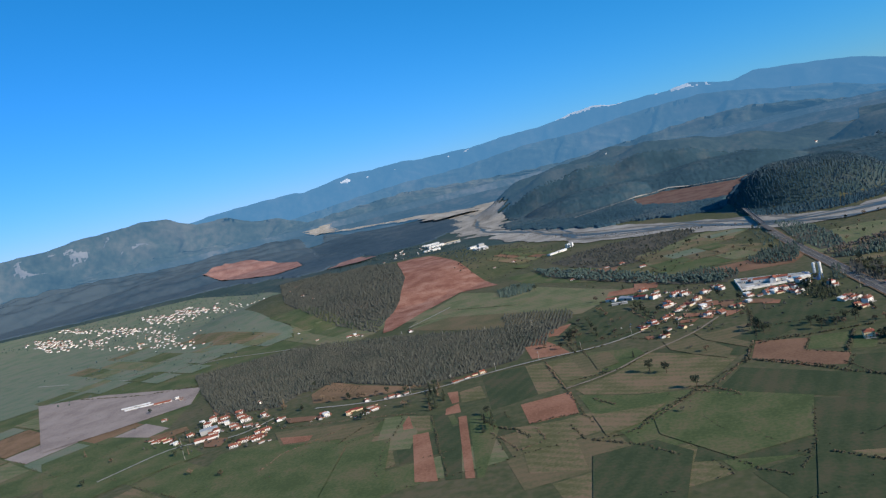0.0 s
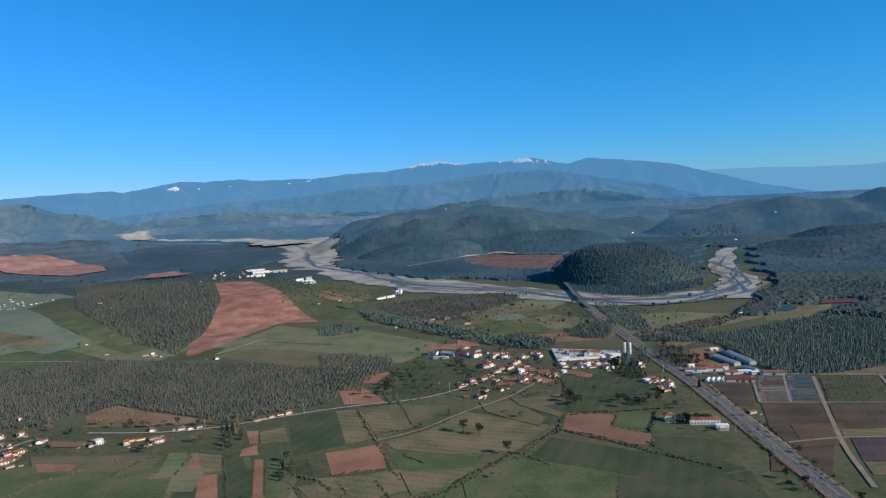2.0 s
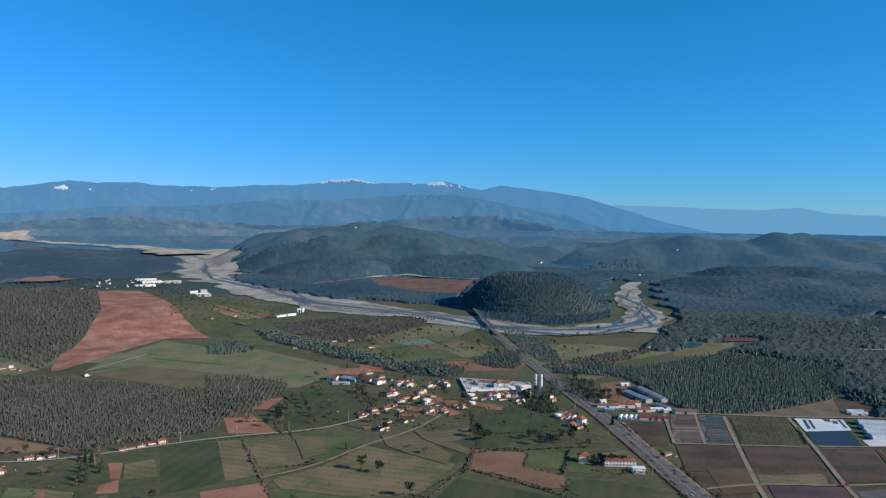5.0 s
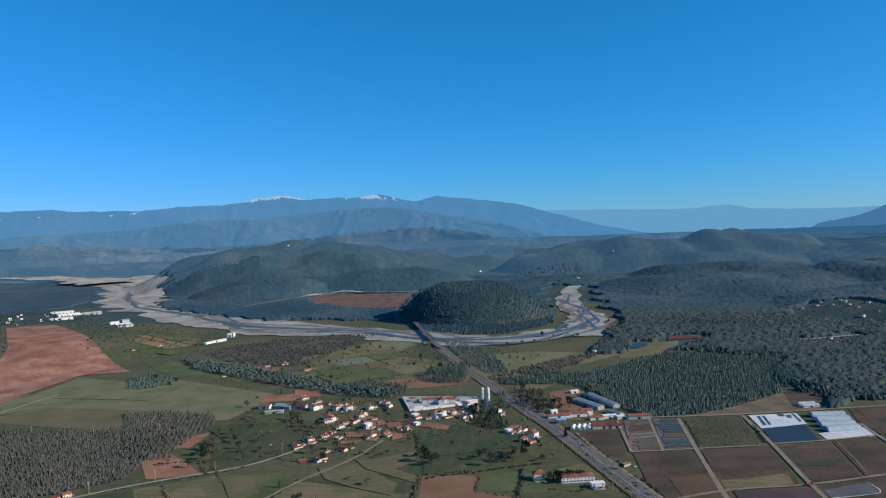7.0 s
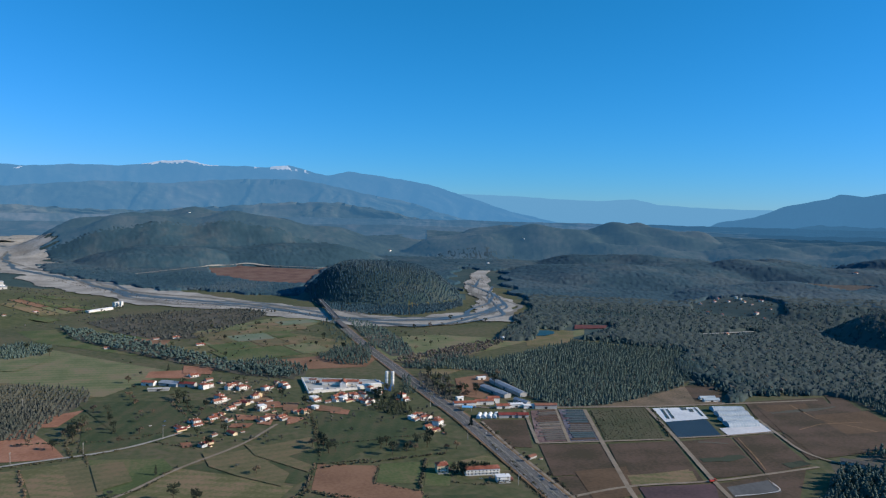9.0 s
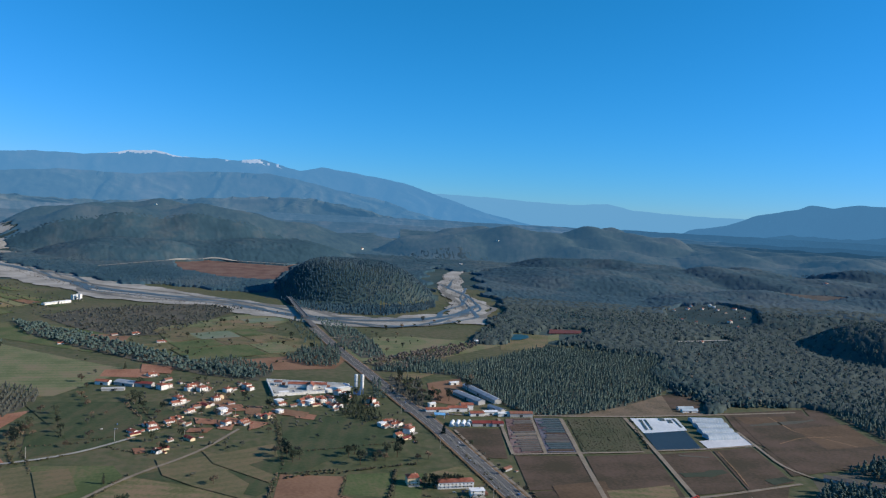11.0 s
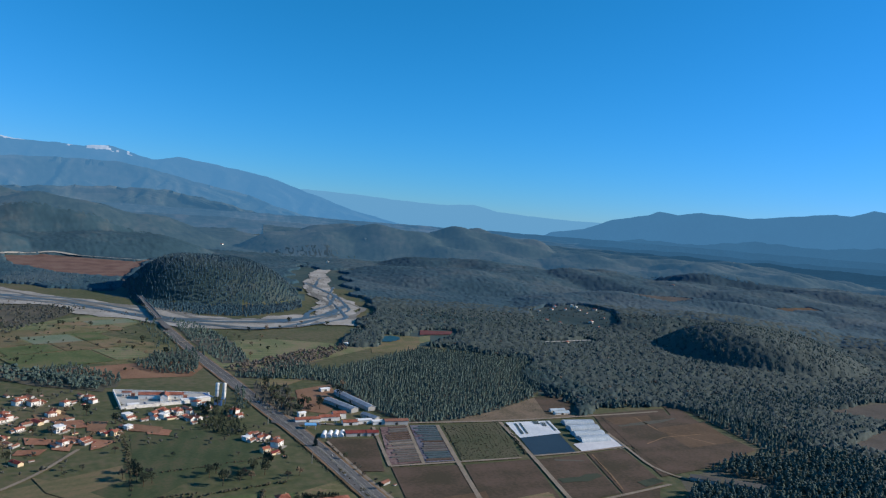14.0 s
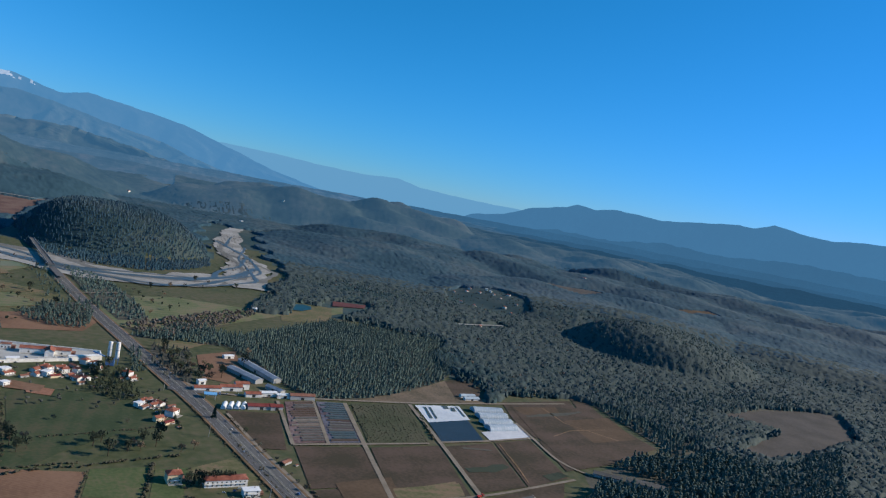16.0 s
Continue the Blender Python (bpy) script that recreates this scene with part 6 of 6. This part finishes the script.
SINGLE = [
    (-77, 942, 0), (-74, 923, 0), (-68, 897, 0), (-66, 885, 2), (-81, 960, 0), (-12, 1004, 0), (-9, 988, 0), (-4, 982, 2), (0, 962, 0),
    (5, 944, 0), (115, 796, 1), (124, 805, 0), (76, 817, 3), (177, 777, 0), (184, 783, 0), (198, 762, 0), (202, 769, 1), (207, 762, 1),
    (235, 754, 1), (212, 819, 3), (160, 835, 3), (-48, 919, 3), (-29, 1154, 2), (-96, 969, 1), (-98, 902, 1), (-96, 909, 1), (-90, 892, 1),
    (-99, 888, 1), (-105, 893, 1), (-110, 888, 1), (72, 924, 1), (88, 991, 1), (57, 928, 0), (12, 854, 0), (22, 820, 0), (19, 834, 1),
    (-60, 1010, 1), (-55, 992, 1), (-65, 1024, 1), (117, 858, 1), (126, 896, 1), (127, 942, 0), (54, 964, 3), (96, 895, 3), (103, 904, 1),
]
wood("garden trees among the village houses", [(-20, 870), (0, 820), (60, 820), (120, 880), (260, 830), (262, 950), (225, 985), (120, 1000), (125, 1060), (-10, 1120), (-10, 1000)], 11, 4.2, "pine_olive", "lump", 56, thin=0.34, lumps=4)
wood("garden trees among the hamlet houses", [(-690, 700), (-600, 660), (-470, 650), (-460, 720), (-540, 800), (-620, 810)], 11, 4.2, "pine_olive", "lump", 57, thin=0.34, lumps=4)
plant_trees([(x, y) for x, y, _ in SINGLE], [k for _, _, k in SINGLE], 21, (0.75, 1.1))
wood("trees among the town houses", [(-2560, 2080), (-2500, 2600), (-1950, 2700), (-1350, 2300), (-1200, 2000), (-1300, 1680), (-1560, 1650), (-1800, 1850), (-2150, 2000)], 24, 7, "pine", "lump", 52, thin=0.35)
wood("field trees before the town", [(-1500, 1352), (-1404, 1560), (-1150, 1640), (-740, 1330), (-660, 1200), (-860, 1090), (-1150, 980)], 42, 6, "pine", "lump", 53, thin=0.35, lumps=3)
plant_trees([(rng.uniform(-800, -440), rng.uniform(540, 900)) for _ in range(16)], [1, 3, 4, 0], 15, (0.6, 1.0))
plant_trees([(305 + rng.uniform(-4, 130), 1240 + rng.uniform(-60, 150)) for _ in range(10)], [1, 0, 3], 16, (0.6, 1.0))


def hedge_net(lines, height, gap, seed, thin, label):
    """Broken lines of bushes along many field edges, as one mass."""
    rng = np.random.default_rng(seed)
    kinds = [lump_tree(rng, 2) for _ in range(4)]
    vs, fs, off = [], [], 0
    for (x0, y0), (x1, y1) in lines:
        run = math.hypot(x1 - x0, y1 - y0)
        for q in np.arange(0, run, gap):
            if rng.random() < thin * (0.5 + 0.5 * math.sin(q * 0.09 + x0)):
                tv, tf = kinds[int(rng.integers(4))]
                h = height * rng.uniform(0.5, 1.8)
                vs.append(tv * np.array([h * 1.3, h * 1.3, h]) + place(x0 + (x1 - x0) * q / run + rng.normal(0, 1), y0 + (y1 - y0) * q / run + rng.normal(0, 1), -0.25 * h))
                fs.append(tf + off)
                off += len(tv)
    return tagged(new("hedge", mesh_of("hedge", np.concatenate(vs), np.concatenate(fs), "hedge")), label, "hedge", kind="stuff")


def hedge(line, height=2.6, gap=2.6, mat="hedge", seed=1, thin=0.85, label="ragged dark hedge of bushes between fields"):
    """A row of bushes along a line on the plan."""
    rng = np.random.default_rng(seed)
    p = np.array(line, float)
    s = np.concatenate([[0], np.cumsum(np.hypot(*np.diff(p, axis=0).T))])
    q = np.arange(0, s[-1], gap)
    q = q[rng.uniform(size=len(q)) < thin]
    x = np.interp(q, s, p[:, 0]) + rng.normal(0, 0.8, len(q))
    y = np.interp(q, s, p[:, 1]) + rng.normal(0, 0.8, len(q))
    kinds = [lump_tree(rng, 3) for _ in range(4)]
    vs, fs, off = [], [], 0
    for i, (a, b) in enumerate(zip(x, y)):
        tv, tf = kinds[i % 4]
        h = height * rng.uniform(0.5, 1.7)
        vs.append(tv * np.array([h * 1.4, h * 1.4, h]) + place(a, b, -0.25 * h))
        fs.append(tf + off)
        off += len(tv)
    return tagged(new("hedge", mesh_of("hedge", np.concatenate(vs), np.concatenate(fs), mat)), label, "hedge", kind="stuff")


HEDGES = [
    [(-129, 797), (-112, 740), (-95, 686)], [(-93, 681), (-83, 647), (-71, 605), (-61, 579)], [(-126, 599), (-103, 606), (-78, 608)], [(110, 740), (131, 742), (166, 743), (235, 748)], [(164, 733), (151, 694), (185, 668), (186, 660)],
    [(111, 750), (94, 696), (63, 644), (25, 594)], [(209, 737), (185, 676)], [(232, 724), (219, 689)], [(188, 662), (168, 617)], [(91, 697), (140, 653), (170, 621), (222, 571)], [(33, 633), (51, 610), (75, 594)], [(-24, 847), (10, 818)],
    [(-102, 940), (-104, 858), (-93, 821)], [(130, 877), (117, 760)], [(274, 850), (273, 729), (273, 611), (273, 400)], [(-19, 991), (5, 910)], [(-251, 682), (-286, 772), (-267, 780)],
    [(-309, 674), (-328, 664), (-340, 636), (-346, 611)], [(-161, 602), (-138, 588), (-119, 563)], [(-61, 540), (-32, 543), (-6, 566), (34, 622), (92, 690)], [(46, 633), (73, 605)], [(-61, 540), (-13, 513), (12, 484)], [(45, 474), (64, 450), (84, 436)],
    [(123, 549), (109, 484), (89, 443)], [(117, 462), (138, 447), (154, 433)], [(-118, 585), (-104, 554), (-128, 537), (-149, 569), (-164, 587)], [(-84, 581), (-67, 542)], [(104, 725), (91, 681)], [(-264, 518), (-279, 584), (-282, 659)],
    [(-188, 500), (-230, 614), (-248, 666)], [(-356, 669), (-389, 632), (-413, 610), (-418, 571)], [(-55, 832), (-90, 818), (-170, 800)], [(437, 836), (403, 742)], [(512, 824), (470, 735)], [(-380, 905), (-470, 880)], [(-690, 990), (-760, 940), (-730, 880)],
    [(-1100, 1060), (-900, 1000), (-770, 1000)], [(-1400, 1500), (-1150, 1330), (-900, 1240)], [(-1250, 1250), (-1000, 1180)], [(250, 800), (258, 870)], [(-460, 700), (-330, 690), (-270, 680)], [(145, 800), (240, 806)],
]
for i, line in enumerate(HEDGES):
    hedge(line, 1.5 if i % 3 else 2.2, 1.8, "hedge" if i % 5 else "leaf_brown", i + 1, 0.85)
hedge_net(EDGES, 1.5, 2.6, 50, 0.95, "broken dark hedges between small fields")
for i, line in enumerate([
    [(33, 637), (53, 630), (74, 597)],
    [(98, 701), (111, 750), (164, 749)],
    [(97, 696), (115, 682), (148, 652), (165, 631)],
    [(-65, 644), (-40, 617)],
    [(-94, 711), (-51, 720), (-28, 730), (-3, 776)],
    [(-22, 542), (-14, 566), (6, 590), (26, 613), (40, 628)],
    [(215, 681), (237, 668), (265, 668)],
    [(283, 781), (281, 708), (277, 618), (272, 563)],
    [(304, 675), (299, 608), (294, 539)],
    [(174, 645), (190, 600)],
    [(-148, 870), (-115, 868), (-86, 862), (-42, 862), (-17, 881)],
    [(-92, 853), (-76, 795)],
    [(-20, 1024), (7, 933), (24, 887)],
    [(142, 1016), (123, 838), (125, 801)],
]):
    hedge(line, 1.8, 1.8, "hedge", 130 + i, 0.8)
# orchard and crop rows
for i in range(11):
    a, b = (-460 + 6.0 * i, 832 - 2.6 * i), (-457 + 5.6 * i, 866 - 3.4 * i)
    hedge([a, b], 1.3, 3.0, "hedge", 60 + i, 1.0, "row of young orchard trees")
for i in range(15):
    f = i / 14
    a, b = (444 + 60 * f, 838 - 6 * f), (404 + 54 * f, 741 - 10 * f)
    hedge([a, b], 1.1, 1.8, "hedge", 80 + i, 0.9, "row of low nursery shrubs")

for i in range(7):
    hedge([(574 + 7.3 * i, 894 + 1.2 * i), (555 + 7.3 * i, 842 + 4 * i)], 0.8, 2.2, "hedge", 110 + i, 0.75, "row of dark stumps on bare ground")
hedge([(483, 858), (513, 860)], 1.0, 1.6, "leaf_brown", 121, 0.8, "heap of brushwood beside the track")
# nursery beds
for plot, (ax, ay, bx, by, cx, cy, dx, dy), mats in (("a", (373, 853, 400, 851, 360, 751, 331, 755), ("bed_grey", "bed_brown", "bed_pale")), ("b", (407, 850, 431, 843, 391, 745, 364, 750), ("bed_blue", "bed_brown", "bed_grey"))):
    rng = random.Random(ord(plot))
    beds = tagged(new("nursery_plot"), "nursery plot of narrow covered beds", "nursery plot")
    for i in range(17):
        f0 = (i + 0.12) / 17
        f1 = f0 + rng.uniform(0.45, 0.7) / 17
        bm = bmesh.new()
        ring = []
        for f, (px, py, qx, qy) in ((f0, (ax, ay, dx, dy)), (f0, (bx, by, cx, cy)), (f1, (bx, by, cx, cy)), (f1, (ax, ay, dx, dy))):
            ring.append((px + (qx - px) * f, py + (qy - py) * f))
        cut = rng.uniform(0.0, 0.3)
        ring[0] = (ring[0][0] + (ring[1][0] - ring[0][0]) * cut, ring[0][1] + (ring[1][1] - ring[0][1]) * cut)
        ring[3] = (ring[3][0] + (ring[2][0] - ring[3][0]) * cut, ring[3][1] + (ring[2][1] - ring[3][1]) * cut)
        lo = [bm.verts.new((x, y, 0.4)) for x, y in ring]
        hi = [bm.verts.new((x, y, 1.15)) for x, y in ring]
        bm.faces.new(hi)
        for k in range(4):
            bm.faces.new((lo[k], lo[(k + 1) % 4], hi[(k + 1) % 4], hi[k]))
        bmesh.ops.recalc_face_normals(bm, faces=bm.faces[:])
        part("bed", bm, (mats[0] if plot == "b" and i < 8 else rng.choice(mats)), beds)

for x0, y0, x1, y1, w in ((524, 822, 508, 788, 3.0), (530, 821, 514, 787, 2.2), (552, 822, 548, 812, 7.0), (558, 815, 552, 804, 5.0), (566, 818, 553, 787, 2.0)):
    ribbon("cover_strip", [(x0, y0, w), ((x0 + x1) / 2, (y0 + y1) / 2, w * 0.8), (x1, y1, w)], "bed_blue", "bluish strip of netting on the white sheeting", "netting", 0.95, 5, kind="", ragged=0.4)
for pts, mat, words in (([(487, 712, 5), (515, 700, 3)], "litter", "dark weedy patch"), ([(455, 668, 9), (480, 664, 12), (505, 668, 8)], "leaf_dark", "dark scrub across the field"), ([(536, 712, 1.6), (515, 668, 1.6), (495, 630, 1.3)], "soil_bank", "faint track across the field"),
                        ([(690, 800, 1.6), (675, 750, 1.6), (700, 690, 1.4)], "soil_bank", "faint track across the field"), ([(622, 718, 1.4), (660, 728, 1.4), (715, 722, 1.4)], "soil_bank", "faint track across the field"), ([(640, 778, 6), (700, 775, 9), (740, 780, 5)], "litter", "dark strip of soil")):
    ribbon("field_strip", pts, mat, words + " in ploughed land", "field", 0.75, 6, ragged=0.7)

# ---- highway details ----
for off, wide, mat, words, up in ((0, 1.2, "median", "worn concrete median strip of the highway", 1.25), (-7.6, 0.3, "line_paint", "white edge line beside the asphalt", 1.15), (7.6, 0.3, "line_paint", "white edge line beside the asphalt", 1.15), (-1.3, 0.25, "line_paint", "white edge line beside the median", 1.15), (1.3, 0.25, "line_paint", "white edge line beside the median", 1.15), (9.6, 2.2, "soil_bank", "gravel shoulder of the highway", 0.9), (-9.6, 2.2, "soil_bank", "bare verge of the highway", 0.9)):
    ribbon("road_marking" if mat == "line_paint" else "verge", [(x + off, y, wide) for x, y in HIGHWAY], mat, words, "road", up, 20)
bm = bmesh.new()
for side in (-4.4, 4.4):
    for i in range(58):
        y = 340 + 14 * i
        x = float(np.interp(y, [q for _, q in HIGHWAY], [q for q, _ in HIGHWAY])) + side
        box(bm, x - 0.13, x + 0.13, y, y + 4, 1.0, 1.16)
tagged(part("lane_dashes", bm, "line_paint"), "white dashed lane markings", "road marking", kind="stuff")
ribbon("junction", [(270, 905, 7), (285, 900, 22), (303, 888, 9)], "asphalt", "paved junction beside the highway", "road", 1.05, 6)
ribbon("slip_road", [(301, 830, 3), (297, 760, 3), (297, 690, 3), (297, 600, 2.5)], "dirt_road", "pale slip lane along the highway", "road", 0.92, 12)

bridge = thing("bridge", "long grey road bridge on piers over the gravel river", "bridge")
N_SPAN = 9
for i in range(N_SPAN):
    y0, y1 = 1530 + 41.5 * i, 1530 + 41.5 * (i + 1)
    x0, x1 = 268 + (y0 - 1530) * 0.0375, 268 + (y1 - 1530) * 0.0375
    mid = part("deck", boxed(-4.6, 4.6, -(y1 - y0) / 2, (y1 - y0) / 2, 6.0, 7.4), "asphalt", bridge)
    mid.matrix_basis = pose((x0 + x1) / 2, (y0 + y1) / 2, 0, 0, 0, -2.1)
    for sx in (-4.5, 4.5):
        rail = part("parapet", boxed(sx - 0.2, sx + 0.2, -(y1 - y0) / 2, (y1 - y0) / 2, 7.4, 8.5), "concrete", bridge)
        rail.matrix_basis = mid.matrix_basis
    if i:
        part("pier", box(boxed(x0 - 3.5, x0 + 3.5, y0 - 0.7, y0 + 0.7, -0.5, 5.2), x0 - 4.4, x0 + 4.4, y0 - 1.2, y0 + 1.2, 5.2, 6.0), "concrete", bridge)
ribbon("embankment", [(268, 1440, 12), (268, 1530, 10)], "asphalt", "road climbing to the bridge", "road", 4.0, 12)
ribbon("overpass", [(262, 1330, 4), (330, 1345, 4)], "dirt_road", "side road crossing by the highway", "road", 2.5, 12)

# red farm machine on the track
mach = thing("tractor", "red tractor standing on the dirt track", "tractor")
part("bonnet", boxed(0.2, 2.4, -0.55, 0.55, 0.8, 1.7), "tractor_red", mach)
part("cab", boxed(-1.3, 0.2, -0.8, 0.8, 0.9, 2.8), "glass_dark", mach)
part("cab_roof", boxed(-1.5, 0.4, -0.95, 0.95, 2.8, 3.0), "tractor_red", mach)
for x, r in ((1.8, 0.55), (-0.8, 0.9)):
    for y in (-0.95, 0.95):
        bm = bmesh.new()
        bmesh.ops.create_cone(bm, cap_ends=True, segments=16, radius1=r, radius2=r, depth=0.45)
        part("wheel", bm, "glass_dark", mach).matrix_basis = pose(x, y, r, 90, 0, 0)
part("trailer", boxed(-8.5, -2.2, -1.2, 1.2, 0.9, 2.0), "tractor_red", mach)
mach.matrix_basis = pose(432, 621, 0.9, 0, 0, 8) @ Matrix.Diagonal((0.75, 0.75, 0.75, 1))
# roll of white film along the grey bed
ribbon("film_roll", [(425, 589, 0.5), (450, 587, 0.7), (472, 587, 0.6), (479, 611, 0.4)], "white_roof", "crumpled white film along the grey bed", "film", 1.4, 3, ragged=1.5, kind="")
# utility poles along the lanes
pole = thing("utility_pole", "pale wooden utility pole with cross-arm", "pole", "utility poles")
bm = bmesh.new()
stem(bm, (0, 0, -0.5), (0, 0, 11), 0.28, 0.2, 8)
part("post", bm, "lane", pole)
part("cross_arm", boxed(-1.2, 1.2, -0.12, 0.12, 9.8, 10.1), "lane", pole)
POLES = [(-300, 757), (-250, 778), (-195, 800), (-140, 818), (-85, 829), (-20, 862), (-420, 1100), (-330, 1050), (-250, 1020), (-170, 1000), (40, 870), (90, 915), (265, 900), (266, 780), (266, 660), (-560, 640), (-600, 690)]
for i, (x, y) in enumerate(POLES):
    m = pose(x, y, 0, 0, 0, 20 * i)
    if i == 0:
        pole.matrix_basis = m
    else:
        copy_thing(pole, m)


# ---- cars ----
def car(label, mat):
    ob = thing("car", label, "car", "parked and passing cars")
    bm = boxed(-2.1, 2.1, -0.85, 0.85, 0.35, 0.95)
    bmesh.ops.bevel(bm, geom=bm.edges[:], offset=0.12, segments=2, affect="EDGES")
    part("body", bm, mat, ob)
    bm = bmesh.new()
    lo = [bm.verts.new(p) for p in ((-1.7, -0.78, 0.93), (1.0, -0.78, 0.93), (1.0, 0.78, 0.93), (-1.7, 0.78, 0.93))]
    hi = [bm.verts.new(p) for p in ((-1.3, -0.65, 1.5), (0.3, -0.65, 1.5), (0.3, 0.65, 1.5), (-1.3, 0.65, 1.5))]
    bm.faces.new(hi)
    for k in range(4):
        bm.faces.new((lo[k], lo[(k + 1) % 4], hi[(k + 1) % 4], hi[k]))
    part("cabin", bm, "glass_dark", ob)
    part("roof", boxed(-1.3, 0.3, -0.66, 0.66, 1.49, 1.55), mat, ob)
    tyre = None
    for x in (-1.3, 1.3):
        for y in (-0.85, 0.85):
            if tyre is None:
                bm = bmesh.new()
                bmesh.ops.create_cone(bm, cap_ends=True, segments=12, radius1=0.33, radius2=0.33, depth=0.22)
                w = part("wheel", bm, "glass_dark", ob)
                tyre = w.data
            else:
                w = new("wheel", tyre)
                w.parent = ob
            w.matrix_basis = pose(x, y, 0.33, 90, 0, 0)
    return ob


CARS = [car("white hatchback car on the asphalt", "white_wall"), car("silver grey saloon car on the asphalt", "plastic_film"), car("dark blue saloon car on the asphalt", "blue_steel")]
rng = random.Random(31)
SPOTS = [(289.5, y, 90) for y in (455, 540, 662, 790, 1010)] + [(281, y, -90) for y in (500, 610, 742, 935)] + [(300 + rng.uniform(0, 60), 882 + rng.uniform(-4, 4), rng.uniform(0, 180)) for _ in range(10)] + [(244 + rng.uniform(-14, 14), 680 + rng.uniform(-3, 3), rng.uniform(0, 180)) for _ in range(5)]
SPOTS += [(150 + rng.uniform(0, 70), 1004 + rng.uniform(-4, 4), rng.uniform(0, 180)) for _ in range(9)] + [(rng.uniform(-40, 120), rng.uniform(880, 1040), rng.uniform(0, 180)) for _ in range(8)] + [(248 + rng.uniform(-8, 10), 845 + rng.uniform(-8, 8), rng.uniform(0, 180)) for _ in range(5)]
for i, (x, y, turn) in enumerate(SPOTS):
    k = i % 3
    m = Matrix.Translation((x, y, 1.16 if x > 275 and x < 295 else 1.02)) @ pose(0, 0, 0, 0, 0, turn) @ Matrix.Diagonal((0.77, 0.77, 0.77, 1))
    if i < 3:
        CARS[k].matrix_basis = m
    else:
        copy_thing(CARS[k], m)

# small outbuildings and garden huts
settle(near_kinds, [(x + rng.uniform(-12, 12), y + rng.uniform(-12, 12)) for x, y, _ in HOMES], [3, 3, 2, 3, 5, 3, 3], 33, scale=(0.22, 0.44))

# the plan above is drawn at 10 to 13: bring everything to metres
for ob in scene.objects:
    if ob.parent is None and ob.type in ("MESH", "EMPTY"):
        ob.matrix_basis = Matrix.Scale(SCALE, 4) @ ob.matrix_basis
